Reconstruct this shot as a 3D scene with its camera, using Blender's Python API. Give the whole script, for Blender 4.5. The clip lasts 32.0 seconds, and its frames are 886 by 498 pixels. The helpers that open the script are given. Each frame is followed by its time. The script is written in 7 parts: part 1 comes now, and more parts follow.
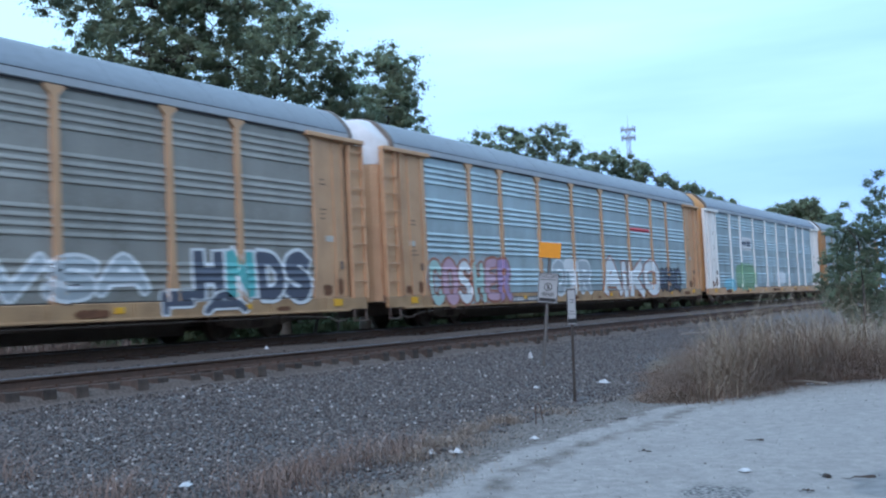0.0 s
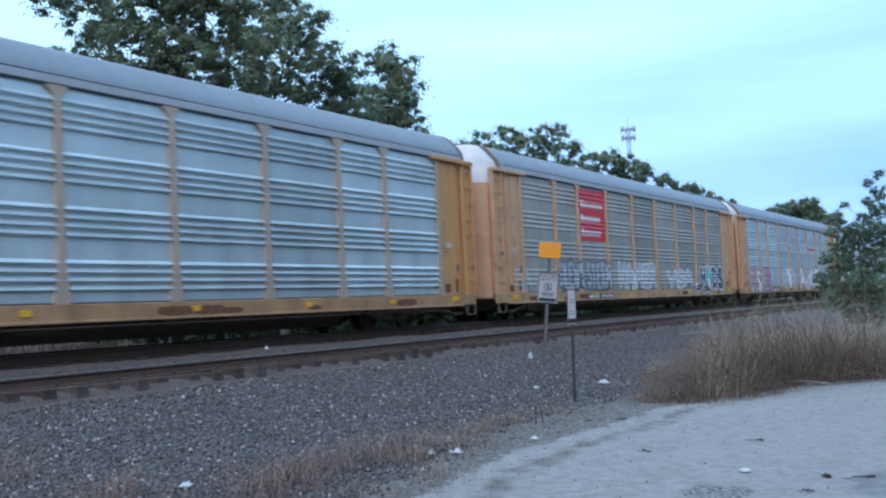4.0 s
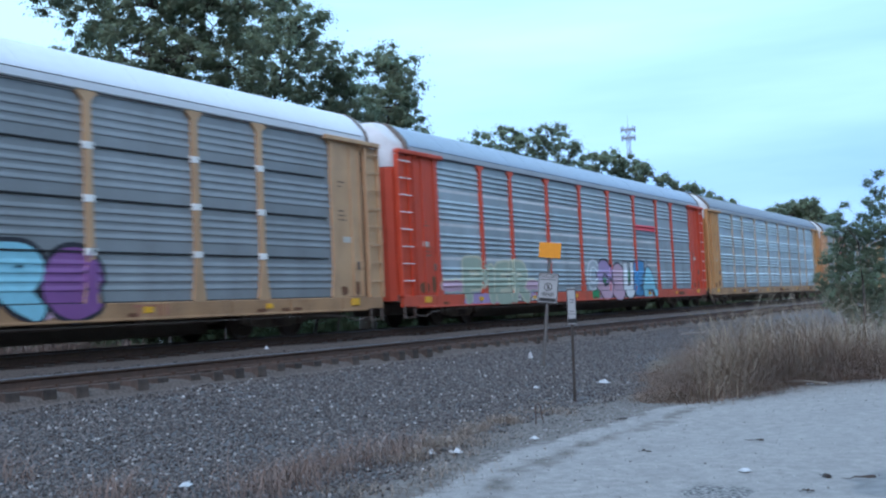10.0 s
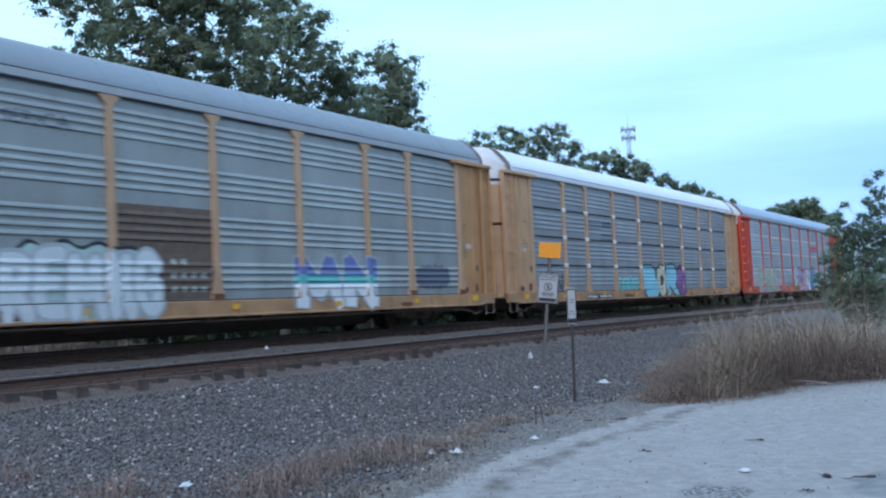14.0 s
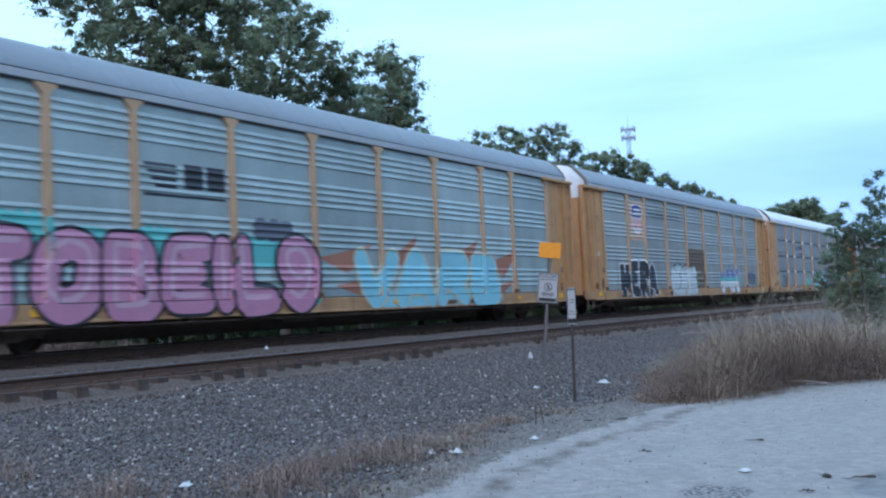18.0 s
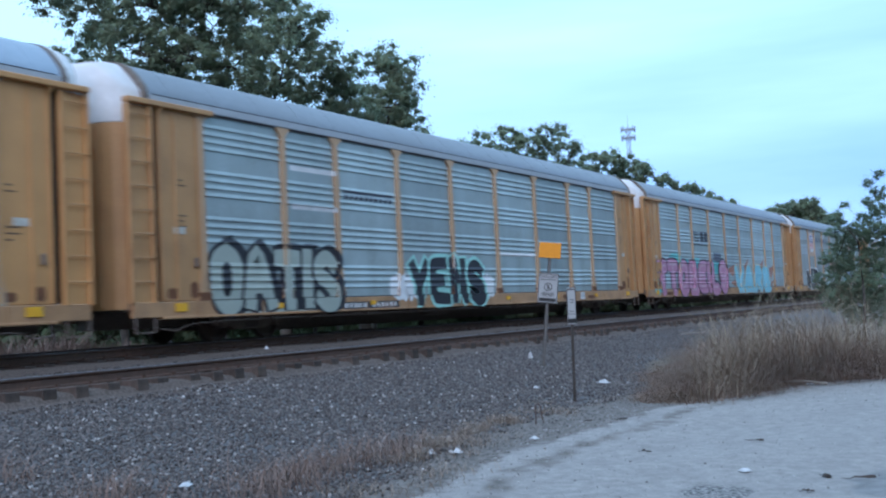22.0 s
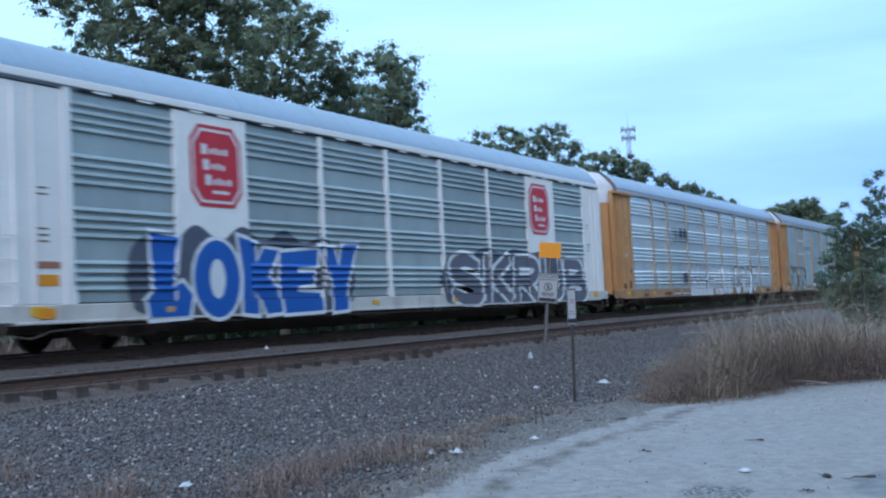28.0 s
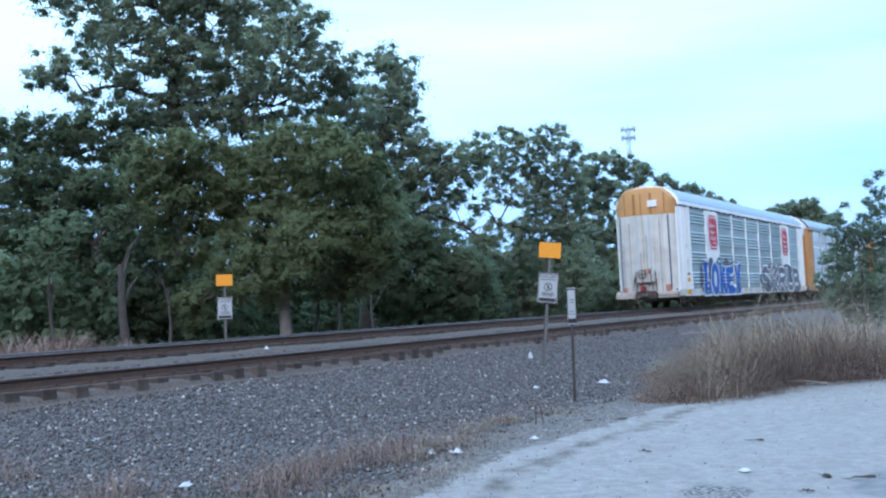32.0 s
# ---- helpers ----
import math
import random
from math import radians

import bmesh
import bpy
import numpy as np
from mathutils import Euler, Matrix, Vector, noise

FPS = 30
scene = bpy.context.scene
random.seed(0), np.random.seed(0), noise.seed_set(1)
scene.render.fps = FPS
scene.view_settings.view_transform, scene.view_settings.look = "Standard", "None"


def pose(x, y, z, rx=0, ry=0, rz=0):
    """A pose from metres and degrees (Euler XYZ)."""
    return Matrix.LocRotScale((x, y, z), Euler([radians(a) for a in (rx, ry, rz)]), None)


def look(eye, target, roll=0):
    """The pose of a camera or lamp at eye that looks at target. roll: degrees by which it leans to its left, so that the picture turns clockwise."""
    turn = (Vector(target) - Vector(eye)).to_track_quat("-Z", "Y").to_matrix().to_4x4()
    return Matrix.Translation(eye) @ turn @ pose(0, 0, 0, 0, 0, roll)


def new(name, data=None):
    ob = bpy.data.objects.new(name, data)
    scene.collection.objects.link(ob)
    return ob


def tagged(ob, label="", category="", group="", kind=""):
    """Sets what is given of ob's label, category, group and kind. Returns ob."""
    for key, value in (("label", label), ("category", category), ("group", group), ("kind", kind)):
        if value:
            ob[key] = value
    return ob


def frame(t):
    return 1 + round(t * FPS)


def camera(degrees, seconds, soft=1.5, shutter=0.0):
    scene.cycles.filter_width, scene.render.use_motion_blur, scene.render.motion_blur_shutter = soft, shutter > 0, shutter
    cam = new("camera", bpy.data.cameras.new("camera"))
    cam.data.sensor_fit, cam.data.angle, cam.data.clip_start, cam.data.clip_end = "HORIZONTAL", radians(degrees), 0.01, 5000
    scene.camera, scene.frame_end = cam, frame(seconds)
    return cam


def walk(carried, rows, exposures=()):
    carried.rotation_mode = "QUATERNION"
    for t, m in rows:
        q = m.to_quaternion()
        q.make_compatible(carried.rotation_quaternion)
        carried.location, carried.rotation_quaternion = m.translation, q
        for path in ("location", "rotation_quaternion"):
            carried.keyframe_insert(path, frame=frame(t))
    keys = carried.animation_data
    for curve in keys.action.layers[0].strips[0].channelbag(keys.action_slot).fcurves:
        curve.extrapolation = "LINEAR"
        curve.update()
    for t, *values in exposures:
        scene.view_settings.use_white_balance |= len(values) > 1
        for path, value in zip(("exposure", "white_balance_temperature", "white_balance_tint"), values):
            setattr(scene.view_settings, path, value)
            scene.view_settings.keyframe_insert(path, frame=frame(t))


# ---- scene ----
EYE = (0.0, 0.0, 0.4426)
cam = camera(45.31, 32.0, soft=2.2, shutter=0.5)
VIEW = look(EYE, (17.2373, 10.0784, 1.5844), -2.804)
walk(cam, [(0.0, VIEW), (32.0, VIEW)], exposures=[(0.0, 0.13, 5700, 16), (9.0, 0.13, 5690, 16), (14.0, 0.17, 5660, 16), (22.0, 0.12, 5620, 16), (25.0, 0.02, 5600, 16), (28.0, 0.0, 5550, 16), (29.2, -0.08, 5550, 16), (30.0, 0.0, 5550, 16), (31.0, 0.26, 5580, 16), (32.0, 0.55, 5580, 16)])

# ---------------------------------------------------------------- sky and sun
SUN_UP, SUN_TURN = radians(35), radians(250)
world = bpy.data.worlds.new("evening_sky")
scene.world = world
world.use_nodes = True
wn, wl = world.node_tree.nodes, world.node_tree.links
back = wn["Background"]
sky = wn.new("ShaderNodeTexSky")
sky.sky_type, sky.sun_disc = "NISHITA", False
sky.sun_elevation, sky.sun_rotation = SUN_UP, SUN_TURN
sky.air_density, sky.dust_density, sky.ozone_density = 1.2, 1.5, 2.0
tc = wn.new("ShaderNodeTexCoord")
stretch = wn.new("ShaderNodeMapping")
stretch.inputs["Scale"].default_value = (1.3, 1.3, 9.0)
cloud = wn.new("ShaderNodeTexNoise")
cloud.inputs["Scale"].default_value, cloud.inputs["Detail"].default_value = 1.7, 5.0
# thin high cloud: bluer towards the horizon, paler overhead and towards the sunken sun
aim = wn.new("ShaderNodeVectorMath")
aim.operation = "DOT_PRODUCT"
aim.inputs[1].default_value = (-0.22, 0.38, 2.1)
both = wn.new("ShaderNodeMath")
both.operation = "MULTIPLY_ADD"
both.inputs[1].default_value = 0.9
pale = wn.new("ShaderNodeMapRange")
pale.inputs["From Min"].default_value, pale.inputs["From Max"].default_value = 0.43, 1.12
tone = wn.new("ShaderNodeMix")
tone.data_type = "RGBA"
tone.inputs["A"].default_value = (3.5, 6.45, 11.6, 1)
tone.inputs["B"].default_value = (7.3, 11.3, 13.8, 1)
mixc = wn.new("ShaderNodeMix")
mixc.data_type = "RGBA"
mixc.inputs["Factor"].default_value = 0.85
wl.new(tc.outputs["Generated"], stretch.inputs["Vector"])
wl.new(stretch.outputs["Vector"], cloud.inputs["Vector"])
wl.new(tc.outputs["Generated"], aim.inputs[0])
wl.new(cloud.outputs["Fac"], both.inputs[0])
wl.new(aim.outputs["Value"], both.inputs[2])
wl.new(both.outputs[0], pale.inputs["Value"])
wl.new(pale.outputs["Result"], tone.inputs["Factor"])
wl.new(tone.outputs["Result"], mixc.inputs["B"])
wl.new(sky.outputs["Color"], mixc.inputs["A"])
wl.new(mixc.outputs["Result"], back.inputs["Color"])
back.inputs["Strength"].default_value = 0.11

sun = new("sun", bpy.data.lights.new("sun", "SUN"))
sun.data.energy, sun.data.angle, sun.data.color = 1.3, radians(50), (1.0, 0.82, 0.78)
sun.matrix_basis = look((0, 0, 60), (-86 * math.sin(SUN_TURN), -86 * math.cos(SUN_TURN), 0))


# ---------------------------------------------------------------- materials
def material(name, color, rough=0.6, metal=0.0, grain=0.0, grain_size=20.0, stain=None, stain_amount=0.4, stain_size=1.5,
             bump=0.0, bump_size=60.0, vary=0.0, streak=None, streak_amount=0.0, glow=None, island=False, spec=0.5):
    """A surface with fine grain, large stains, vertical streaks, bump and a small change from piece to piece."""
    m = bpy.data.materials.new(name)
    m.use_nodes = True
    n, l = m.node_tree.nodes, m.node_tree.links
    b = n["Principled BSDF"]
    b.inputs["Roughness"].default_value, b.inputs["Metallic"].default_value = rough, metal
    b.inputs["Specular IOR Level"].default_value = spec
    co = n.new("ShaderNodeTexCoord").outputs["Object"]
    value = n.new("ShaderNodeRGB")
    value.outputs[0].default_value = (*color, 1)
    out = value.outputs[0]

    def noise_at(size, detail=4.0, scale=(1, 1, 1)):
        mp = n.new("ShaderNodeMapping")
        mp.inputs["Scale"].default_value = scale
        t = n.new("ShaderNodeTexNoise")
        t.inputs["Scale"].default_value, t.inputs["Detail"].default_value = size, detail
        l.new(co, mp.inputs["Vector"])
        l.new(mp.outputs["Vector"], t.inputs["Vector"])
        return t.outputs["Fac"]

    def blend(a, fac, other, low, high, amount):
        r = n.new("ShaderNodeMapRange")
        r.inputs["From Min"].default_value, r.inputs["From Max"].default_value = low, high
        r.inputs["To Max"].default_value = amount
        l.new(fac, r.inputs["Value"])
        x = n.new("ShaderNodeMix")
        x.data_type = "RGBA"
        l.new(r.outputs["Result"], x.inputs["Factor"])
        l.new(a, x.inputs["A"])
        x.inputs["B"].default_value = (*other, 1)
        return x.outputs["Result"]

    if stain:
        out = blend(out, noise_at(stain_size, 6.0), stain, 0.42, 0.72, stain_amount)
    if streak:
        out = blend(out, noise_at(1.0, 4.0, (2.2, 2.2, 0.30)), streak, 0.45, 0.75, streak_amount)
    if grain:
        out = blend(out, noise_at(grain_size, 6.0), tuple(c * (1 - grain) for c in color), 0.35, 0.7, 1.0)
    if vary:
        hs = n.new("ShaderNodeHueSaturation")
        r = n.new("ShaderNodeMapRange")
        r.inputs["To Min"].default_value, r.inputs["To Max"].default_value = 1 - vary, 1 + vary
        if island:
            l.new(n.new("ShaderNodeNewGeometry").outputs["Random Per Island"], r.inputs["Value"])
        else:
            l.new(n.new("ShaderNodeObjectInfo").outputs["Random"], r.inputs["Value"])
        l.new(r.outputs["Result"], hs.inputs["Value"])
        l.new(out, hs.inputs["Color"])
        out = hs.outputs["Color"]
    l.new(out, b.inputs["Base Color"])
    if bump:
        bp = n.new("ShaderNodeBump")
        bp.inputs["Strength"].default_value, bp.inputs["Distance"].default_value = bump, 0.02
        l.new(noise_at(bump_size, 5.0), bp.inputs["Height"])
        l.new(bp.outputs["Normal"], b.inputs["Normal"])
    if glow:
        b.inputs["Emission Color"].default_value = (*glow[:3], 1)
        b.inputs["Emission Strength"].default_value = glow[3]
    return m


RUST = (0.12, 0.055, 0.03)
GRIME = (0.07, 0.06, 0.055)


def paint(name, color, wear=0.35):
    return material(name, color, 0.55, 0, 0.12, 25, RUST, wear, 1.3, 0.15, 90, 0.05, GRIME, wear * 0.4)


def sheet(name, color, dirt=(0.12, 0.11, 0.10), amount=0.5, metal=0.35, rough=0.40):
    return material(name, tuple(c * 1.06 for c in color), rough + 0.08, metal * 0.7, 0.10, 14, dirt, amount, 0.8, 0.10, 40, 0.14, dirt, amount * 0.9, spec=0.3)


TAN = paint("tan_paint", (0.53, 0.292, 0.124), 0.45)
SAND = paint("sand_paint", (0.64, 0.385, 0.215), 0.38)
PEACH = paint("peach_paint", (0.58, 0.36, 0.195), 0.4)
DUSTY = paint("dusty_tan_post_paint", (0.48, 0.38, 0.29), 0.3)
AMBER = paint("amber_paint", (0.60, 0.315, 0.118), 0.3)
GOLD = paint("gold_end_paint", (0.52, 0.255, 0.075), 0.45)
RED = paint("red_orange_paint", (0.62, 0.075, 0.03), 0.25)
TAN_SILL = paint("tan_sill_paint", (0.48, 0.275, 0.135), 0.8)
SAND_SILL = paint("sand_sill_paint", (0.50, 0.31, 0.16), 0.75)
RED_SILL = paint("red_sill_paint", (0.60, 0.09, 0.04), 0.5)
WHITE_SILL = paint("white_sill_paint", (0.70, 0.67, 0.62), 0.5)
WHITE = paint("white_paint", (0.91, 0.885, 0.85), 0.10)
DIRTY_WHITE = paint("dirty_white_paint", (0.60, 0.575, 0.51), 0.5)
ROSY_TAN = paint("rosy_tan_paint", (0.56, 0.36, 0.21), 0.3)
RUSTY_WHITE = paint("rusty_white_paint", (0.50, 0.44, 0.38), 0.9)
HOOD = material("white_hood", (0.73, 0.73, 0.74), 0.55, 0, 0.10, 8, (0.33, 0.31, 0.29), 0.5, 1.5, 0.12, 30, 0.06, (0.3, 0.28, 0.26), 0.4)
YELLOW = material("yellow_plate", (0.80, 0.42, 0.02), 0.5, 0, 0.1, 30)
UNDER = material("dark_underframe", (0.195, 0.162, 0.140), 0.85, 0, 0.3, 12, (0.13, 0.095, 0.07), 0.6, 2.0, 0.3, 40)
STEEL = material("wheel_steel", (0.115, 0.090, 0.076), 0.55, 0.6, 0.3, 20, RUST, 0.5, 3.0, 0.2, 60)
TRUCK = material("rusty_truck", (0.21, 0.165, 0.138), 0.8, 0, 0.35, 10, (0.07, 0.055, 0.047), 0.6, 3.0, 0.3, 40)
# Near-black: the shade of gaps put into the colour; black tape uses it too.
SLOT = material("gap_shade_and_black_tape", (0.015, 0.015, 0.017), 0.9)
SHEETS = {
    "blue": sheet("galvanised_sheet", (0.46, 0.55, 0.58), (0.20, 0.21, 0.21), 0.5, 0.5, 0.38),
    "steel": sheet("weathered_galvanised_sheet", (0.40, 0.475, 0.485), (0.19, 0.20, 0.19), 0.5, 0.45, 0.40),
    "dull": sheet("weathered_brown_sheet", (0.345, 0.33, 0.30), (0.13, 0.12, 0.10), 0.5, 0.2),
    "bright": sheet("bright_galvanised_sheet", (0.68, 0.76, 0.80), (0.34, 0.365, 0.38), 0.45, 0.85, 0.30),
    "chrome": sheet("shiny_galvanised_sheet", (0.90, 0.95, 0.985), (0.55, 0.60, 0.635), 0.40, 0.85, 0.22),
    "grey": sheet("grey_sheet", (0.395, 0.455, 0.49), (0.17, 0.165, 0.16), 0.5, 0.3),
    "moss": sheet("grey_green_sheet", (0.345, 0.372, 0.37), (0.17, 0.165, 0.15), 0.45, 0.3),
    "dark": sheet("dark_grey_sheet", (0.275, 0.290, 0.300), (0.15, 0.145, 0.14), 0.4, 0.3),
    "teal": sheet("slate_teal_sheet", (0.41, 0.475, 0.485), (0.22, 0.235, 0.235), 0.40, 0.4, 0.36),
}
ROOFS = {
    "grey": material("grey_roof", (0.225, 0.25, 0.285), 0.5, 0.25, 0.12, 6, (0.18, 0.18, 0.19), 0.4, 0.5, 0.05, 20),
    "silver": material("silver_roof", (0.33, 0.40, 0.49), 0.45, 0.3, 0.10, 6, (0.32, 0.34, 0.36), 0.4, 0.5, 0.05, 20),
    "white": material("white_roof", (0.74, 0.76, 0.80), 0.45, 0.1, 0.06, 6, (0.5, 0.5, 0.5), 0.25, 0.6, 0.05, 20),
}

SMEAR = material("brown_grime", (0.20, 0.085, 0.040), 0.9, 0, 0.35, 12, (0.08, 0.045, 0.03), 0.5, 4.0)
FASCIA = material("roof_edge_steel", (0.44, 0.46, 0.49), 0.5, 0.2, 0.10, 6, (0.3, 0.29, 0.28), 0.4, 1.2)


def spray(name, color):
    return material(name, color, 0.5, 0, 0.12, 9, tuple(c * 0.6 for c in color), 0.45, 1.6)


INK = {
    "white": spray("white_spray", (0.82, 0.84, 0.86)), "grey": spray("grey_spray", (0.45, 0.49, 0.52)),
    "black": spray("black_spray", (0.025, 0.025, 0.035)), "pink": spray("pink_spray", (0.55, 0.25, 0.38)),
    "rose": spray("rose_spray", (0.62, 0.40, 0.50)), "teal": spray("teal_spray", (0.14, 0.50, 0.50)),
    "sky": spray("sky_blue_spray", (0.29, 0.62, 0.74)), "blue": spray("blue_spray", (0.02, 0.12, 0.48)),
    "green": spray("green_spray", (0.25, 0.42, 0.25)), "leaf": spray("leaf_green_spray", (0.03, 0.28, 0.10)),
    "purple": spray("purple_spray", (0.26, 0.10, 0.30)), "violet": spray("pale_violet_spray", (0.42, 0.30, 0.52)),
    "mint": spray("mint_spray", (0.45, 0.62, 0.58)), "cream": spray("cream_spray", (0.62, 0.60, 0.45)),
    "pale": spray("pale_grey_green_spray", (0.40, 0.45, 0.40)), "slate": spray("slate_spray", (0.10, 0.11, 0.15)),
    "rust": spray("rust_spray", (0.40, 0.17, 0.11)), "indigo": spray("indigo_spray", (0.16, 0.20, 0.45)),
    "azure": spray("azure_spray", (0.08, 0.30, 0.60)), "sage": spray("sage_spray", (0.39, 0.45, 0.35)), "frost": spray("pale_frost_spray", (0.66, 0.72, 0.75)),
    "stencil": spray("brown_stencil", (0.17, 0.105, 0.06)), "aqua": spray("aqua_spray", (0.42, 0.76, 0.70)), "dusk": spray("dusk_violet_spray", (0.15, 0.15, 0.19)),
    "logo_red": spray("red_sign_paint", (0.62, 0.03, 0.05)), "logo_blue": spray("blue_sign_paint", (0.03, 0.06, 0.30)),
    "logo_white": spray("white_sign_paint", (0.78, 0.76, 0.76)), "orange": spray("orange_sign_paint", (0.60, 0.42, 0.30)),
}


# ---------------------------------------------------------------- mesh tools
class Shape:
    """Collects the vertices and faces of one mesh."""

    def __init__(self):
        self.v, self.f = [], []

    def add(self, verts, faces):
        k = len(self.v)
        self.v += [tuple(p) for p in verts]
        self.f += [tuple(i + k for i in q) for q in faces]
        return self

    def box(self, x0, x1, y0, y1, z0, z1, c=0.0):
        if c <= 0:
            v = [(x, y, z) for x in (x0, x1) for y in (y0, y1) for z in (z0, z1)]
            return self.add(v, [(0, 1, 3, 2), (4, 6, 7, 5), (0, 4, 5, 1), (2, 3, 7, 6), (0, 2, 6, 4), (1, 5, 7, 3)])
        lo, hi = (x0, y0, z0), (x1, y1, z1)
        ids, v = {}, []
        for a in range(3):
            for sx in (0, 1):
                for sy in (0, 1):
                    for sz in (0, 1):
                        s = (sx, sy, sz)
                        ids[(a, *s)] = len(v)
                        v.append(tuple((hi[i] if s[i] else lo[i]) + (0 if i == a else (-c if s[i] else c)) for i in range(3)))
        f = []
        for a in range(3):
            b, d = [(1, 2), (2, 0), (0, 1)][a]
            for s in (0, 1):
                ring = []
                for p, q in ((0, 0), (1, 0), (1, 1), (0, 1)):
                    key = [0, 0, 0]
                    key[a], key[b], key[d] = s, p, q
                    ring.append(ids[(a, *key)])
                f.append(tuple(ring if s else ring[::-1]))
        for a in range(3):
            b, d = [(1, 2), (2, 0), (0, 1)][a]
            for p in (0, 1):
                for q in (0, 1):
                    k0, k1 = [0, 0, 0], [0, 0, 0]
                    k0[a], k1[a] = 0, 1
                    for k in (k0, k1):
                        k[b], k[d] = p, q
                    ring = (ids[(b, *k0)], ids[(b, *k1)], ids[(d, *k1)], ids[(d, *k0)])
                    f.append(ring if p != q else ring[::-1])
        for sx in (0, 1):
            for sy in (0, 1):
                for sz in (0, 1):
                    s = (sx, sy, sz)
                    ring = (ids[(0, *s)], ids[(1, *s)], ids[(2, *s)])
                    f.append(ring if (sx + sy + sz) % 2 else ring[::-1])
        return self.add(v, f)

    def prism(self, outline, axis, a, b):
        """A closed outline in the two other axes, drawn out from a to b along the axis (0, 1 or 2)."""
        n = len(outline)

        def at(p, w):
            q = list(p)
            q.insert(axis, w)
            return q
        v = [at(p, a) for p in outline] + [at(p, b) for p in outline]
        f = [tuple(range(n))[::-1], tuple(range(n, 2 * n))]
        f += [(i, (i + 1) % n, n + (i + 1) % n, n + i) for i in range(n)]
        return self.add(v, f)

    def strip(self, line, axis, a, b):
        """An open line in the two other axes, drawn out from a to b."""
        n = len(line)

        def at(p, w):
            q = list(p)
            q.insert(axis, w)
            return q
        return self.add([at(p, a) for p in line] + [at(p, b) for p in line], [(i, i + 1, n + i + 1, n + i) for i in range(n - 1)])

    def tube(self, points, radii, sides=8):
        pts = [Vector(p) for p in points]
        rings = []
        for i, p in enumerate(pts):
            d = (pts[min(i + 1, len(pts) - 1)] - pts[max(i - 1, 0)]).normalized()
            a = d.cross(Vector((0, 0, 1)) if abs(d.z) < 0.9 else Vector((1, 0, 0))).normalized()
            c = d.cross(a)
            rings.append([p + (a * math.cos(t) + c * math.sin(t)) * radii[i] for t in (math.tau * k / sides for k in range(sides))])
        v = [q for ring in rings for q in ring]
        f = [(i * sides + k, i * sides + (k + 1) % sides, (i + 1) * sides + (k + 1) % sides, (i + 1) * sides + k)
             for i in range(len(pts) - 1) for k in range(sides)]
        f += [tuple(range(sides))[::-1], tuple(range((len(pts) - 1) * sides, len(pts) * sides))]
        return self.add(v, f)

    def lathe(self, profile, center, axis=1, sides=24):
        """A closed profile of (along, radius) turned round the axis."""
        n, v, f = len(profile), [], []
        for k in range(sides):
            t = math.tau * k / sides
            for a, r in profile:
                q = [r * math.cos(t), r * math.sin(t)]
                q.insert(axis, a)
                v.append([q[i] + center[i] for i in range(3)])
        for k in range(sides):
            for i in range(n):
                j = (i + 1) % n
                f.append((k * n + i, k * n + j, (k + 1) % sides * n + j, (k + 1) % sides * n + i))
        return self.add(v, f)

    def mesh(self, name, smooth=False):
        me = bpy.data.meshes.new(name)
        me.from_pydata(self.v, [], self.f)
        bm = bmesh.new()
        bm.from_mesh(me)
        if len(bm.faces) < 30000:
            bmesh.ops.recalc_face_normals(bm, faces=bm.faces)
        bm.to_mesh(me)
        bm.free()
        if smooth:
            me.polygons.foreach_set("use_smooth", [True] * len(me.polygons))
            me.set_sharp_from_angle(angle=radians(40))
        return me


def part(name, shape, mat, parent=None, label="", m=None, smooth=False):
    """One mesh object under a thing or under a part."""
    me = shape.mesh(name, smooth) if isinstance(shape, Shape) else shape
    if not me.materials:
        me.materials.append(mat)
    ob = new(name, me)
    if parent:
        ob.parent = parent
    if m is not None:
        ob.matrix_basis = m
    if label:
        tagged(ob, label)
    return ob


CACHE = {}


def shared(key, mat, make, smooth=False):
    """One mesh for all alike pieces of one colour."""
    k = (key, mat.name)
    if k not in CACHE:
        CACHE[k] = make().mesh(str(key[0]), smooth)
        CACHE[k].materials.append(mat)
    return CACHE[k]


def raw_mesh(name, verts, faces_n, mat, smooth=False):
    """A big mesh from numpy arrays: verts (n, 3) and faces (m, k)."""
    me = bpy.data.meshes.new(name)
    faces_n = np.asarray(faces_n, dtype=np.int32)
    m, k = faces_n.shape
    me.vertices.add(len(verts))
    me.vertices.foreach_set("co", np.asarray(verts, dtype=np.float32).ravel())
    me.loops.add(m * k)
    me.loops.foreach_set("vertex_index", faces_n.ravel())
    me.polygons.add(m)
    me.polygons.foreach_set("loop_start", np.arange(m, dtype=np.int32) * k)
    if smooth:
        me.polygons.foreach_set("use_smooth", np.ones(m, dtype=bool))
    me.update(calc_edges=True)
    me.materials.append(mat)
    return me


# ---------------------------------------------------------------- ground
SLOPE_Y = [-600, 0, 4.5, 6.5, 8.0, 9.3, 10.5, 11.2, 11.60, 11.67, 11.95, 14.2, 15.3, 18.6, 19.6, 22.0, 900]
SLOPE_Z = [-1.25, -1.2, -1.1, -1.03, -0.93, -0.80, -0.68, -0.60, -0.515, -0.445, -0.43, -0.45, -0.215, -0.215, -0.60, -0.70, -0.70]
EDGE_X = [-60, 0, 7.5, 10.4, 12.8, 14.6, 15.6, 17.4, 19.2, 20.8, 25.0, 60.0, 400]
EDGE_Y = [3.8, 4.2, 4.7, 5.4, 5.8, 5.7, 4.7, 4.25, 3.6, 2.65, 2.2, 2.0, 2.0]
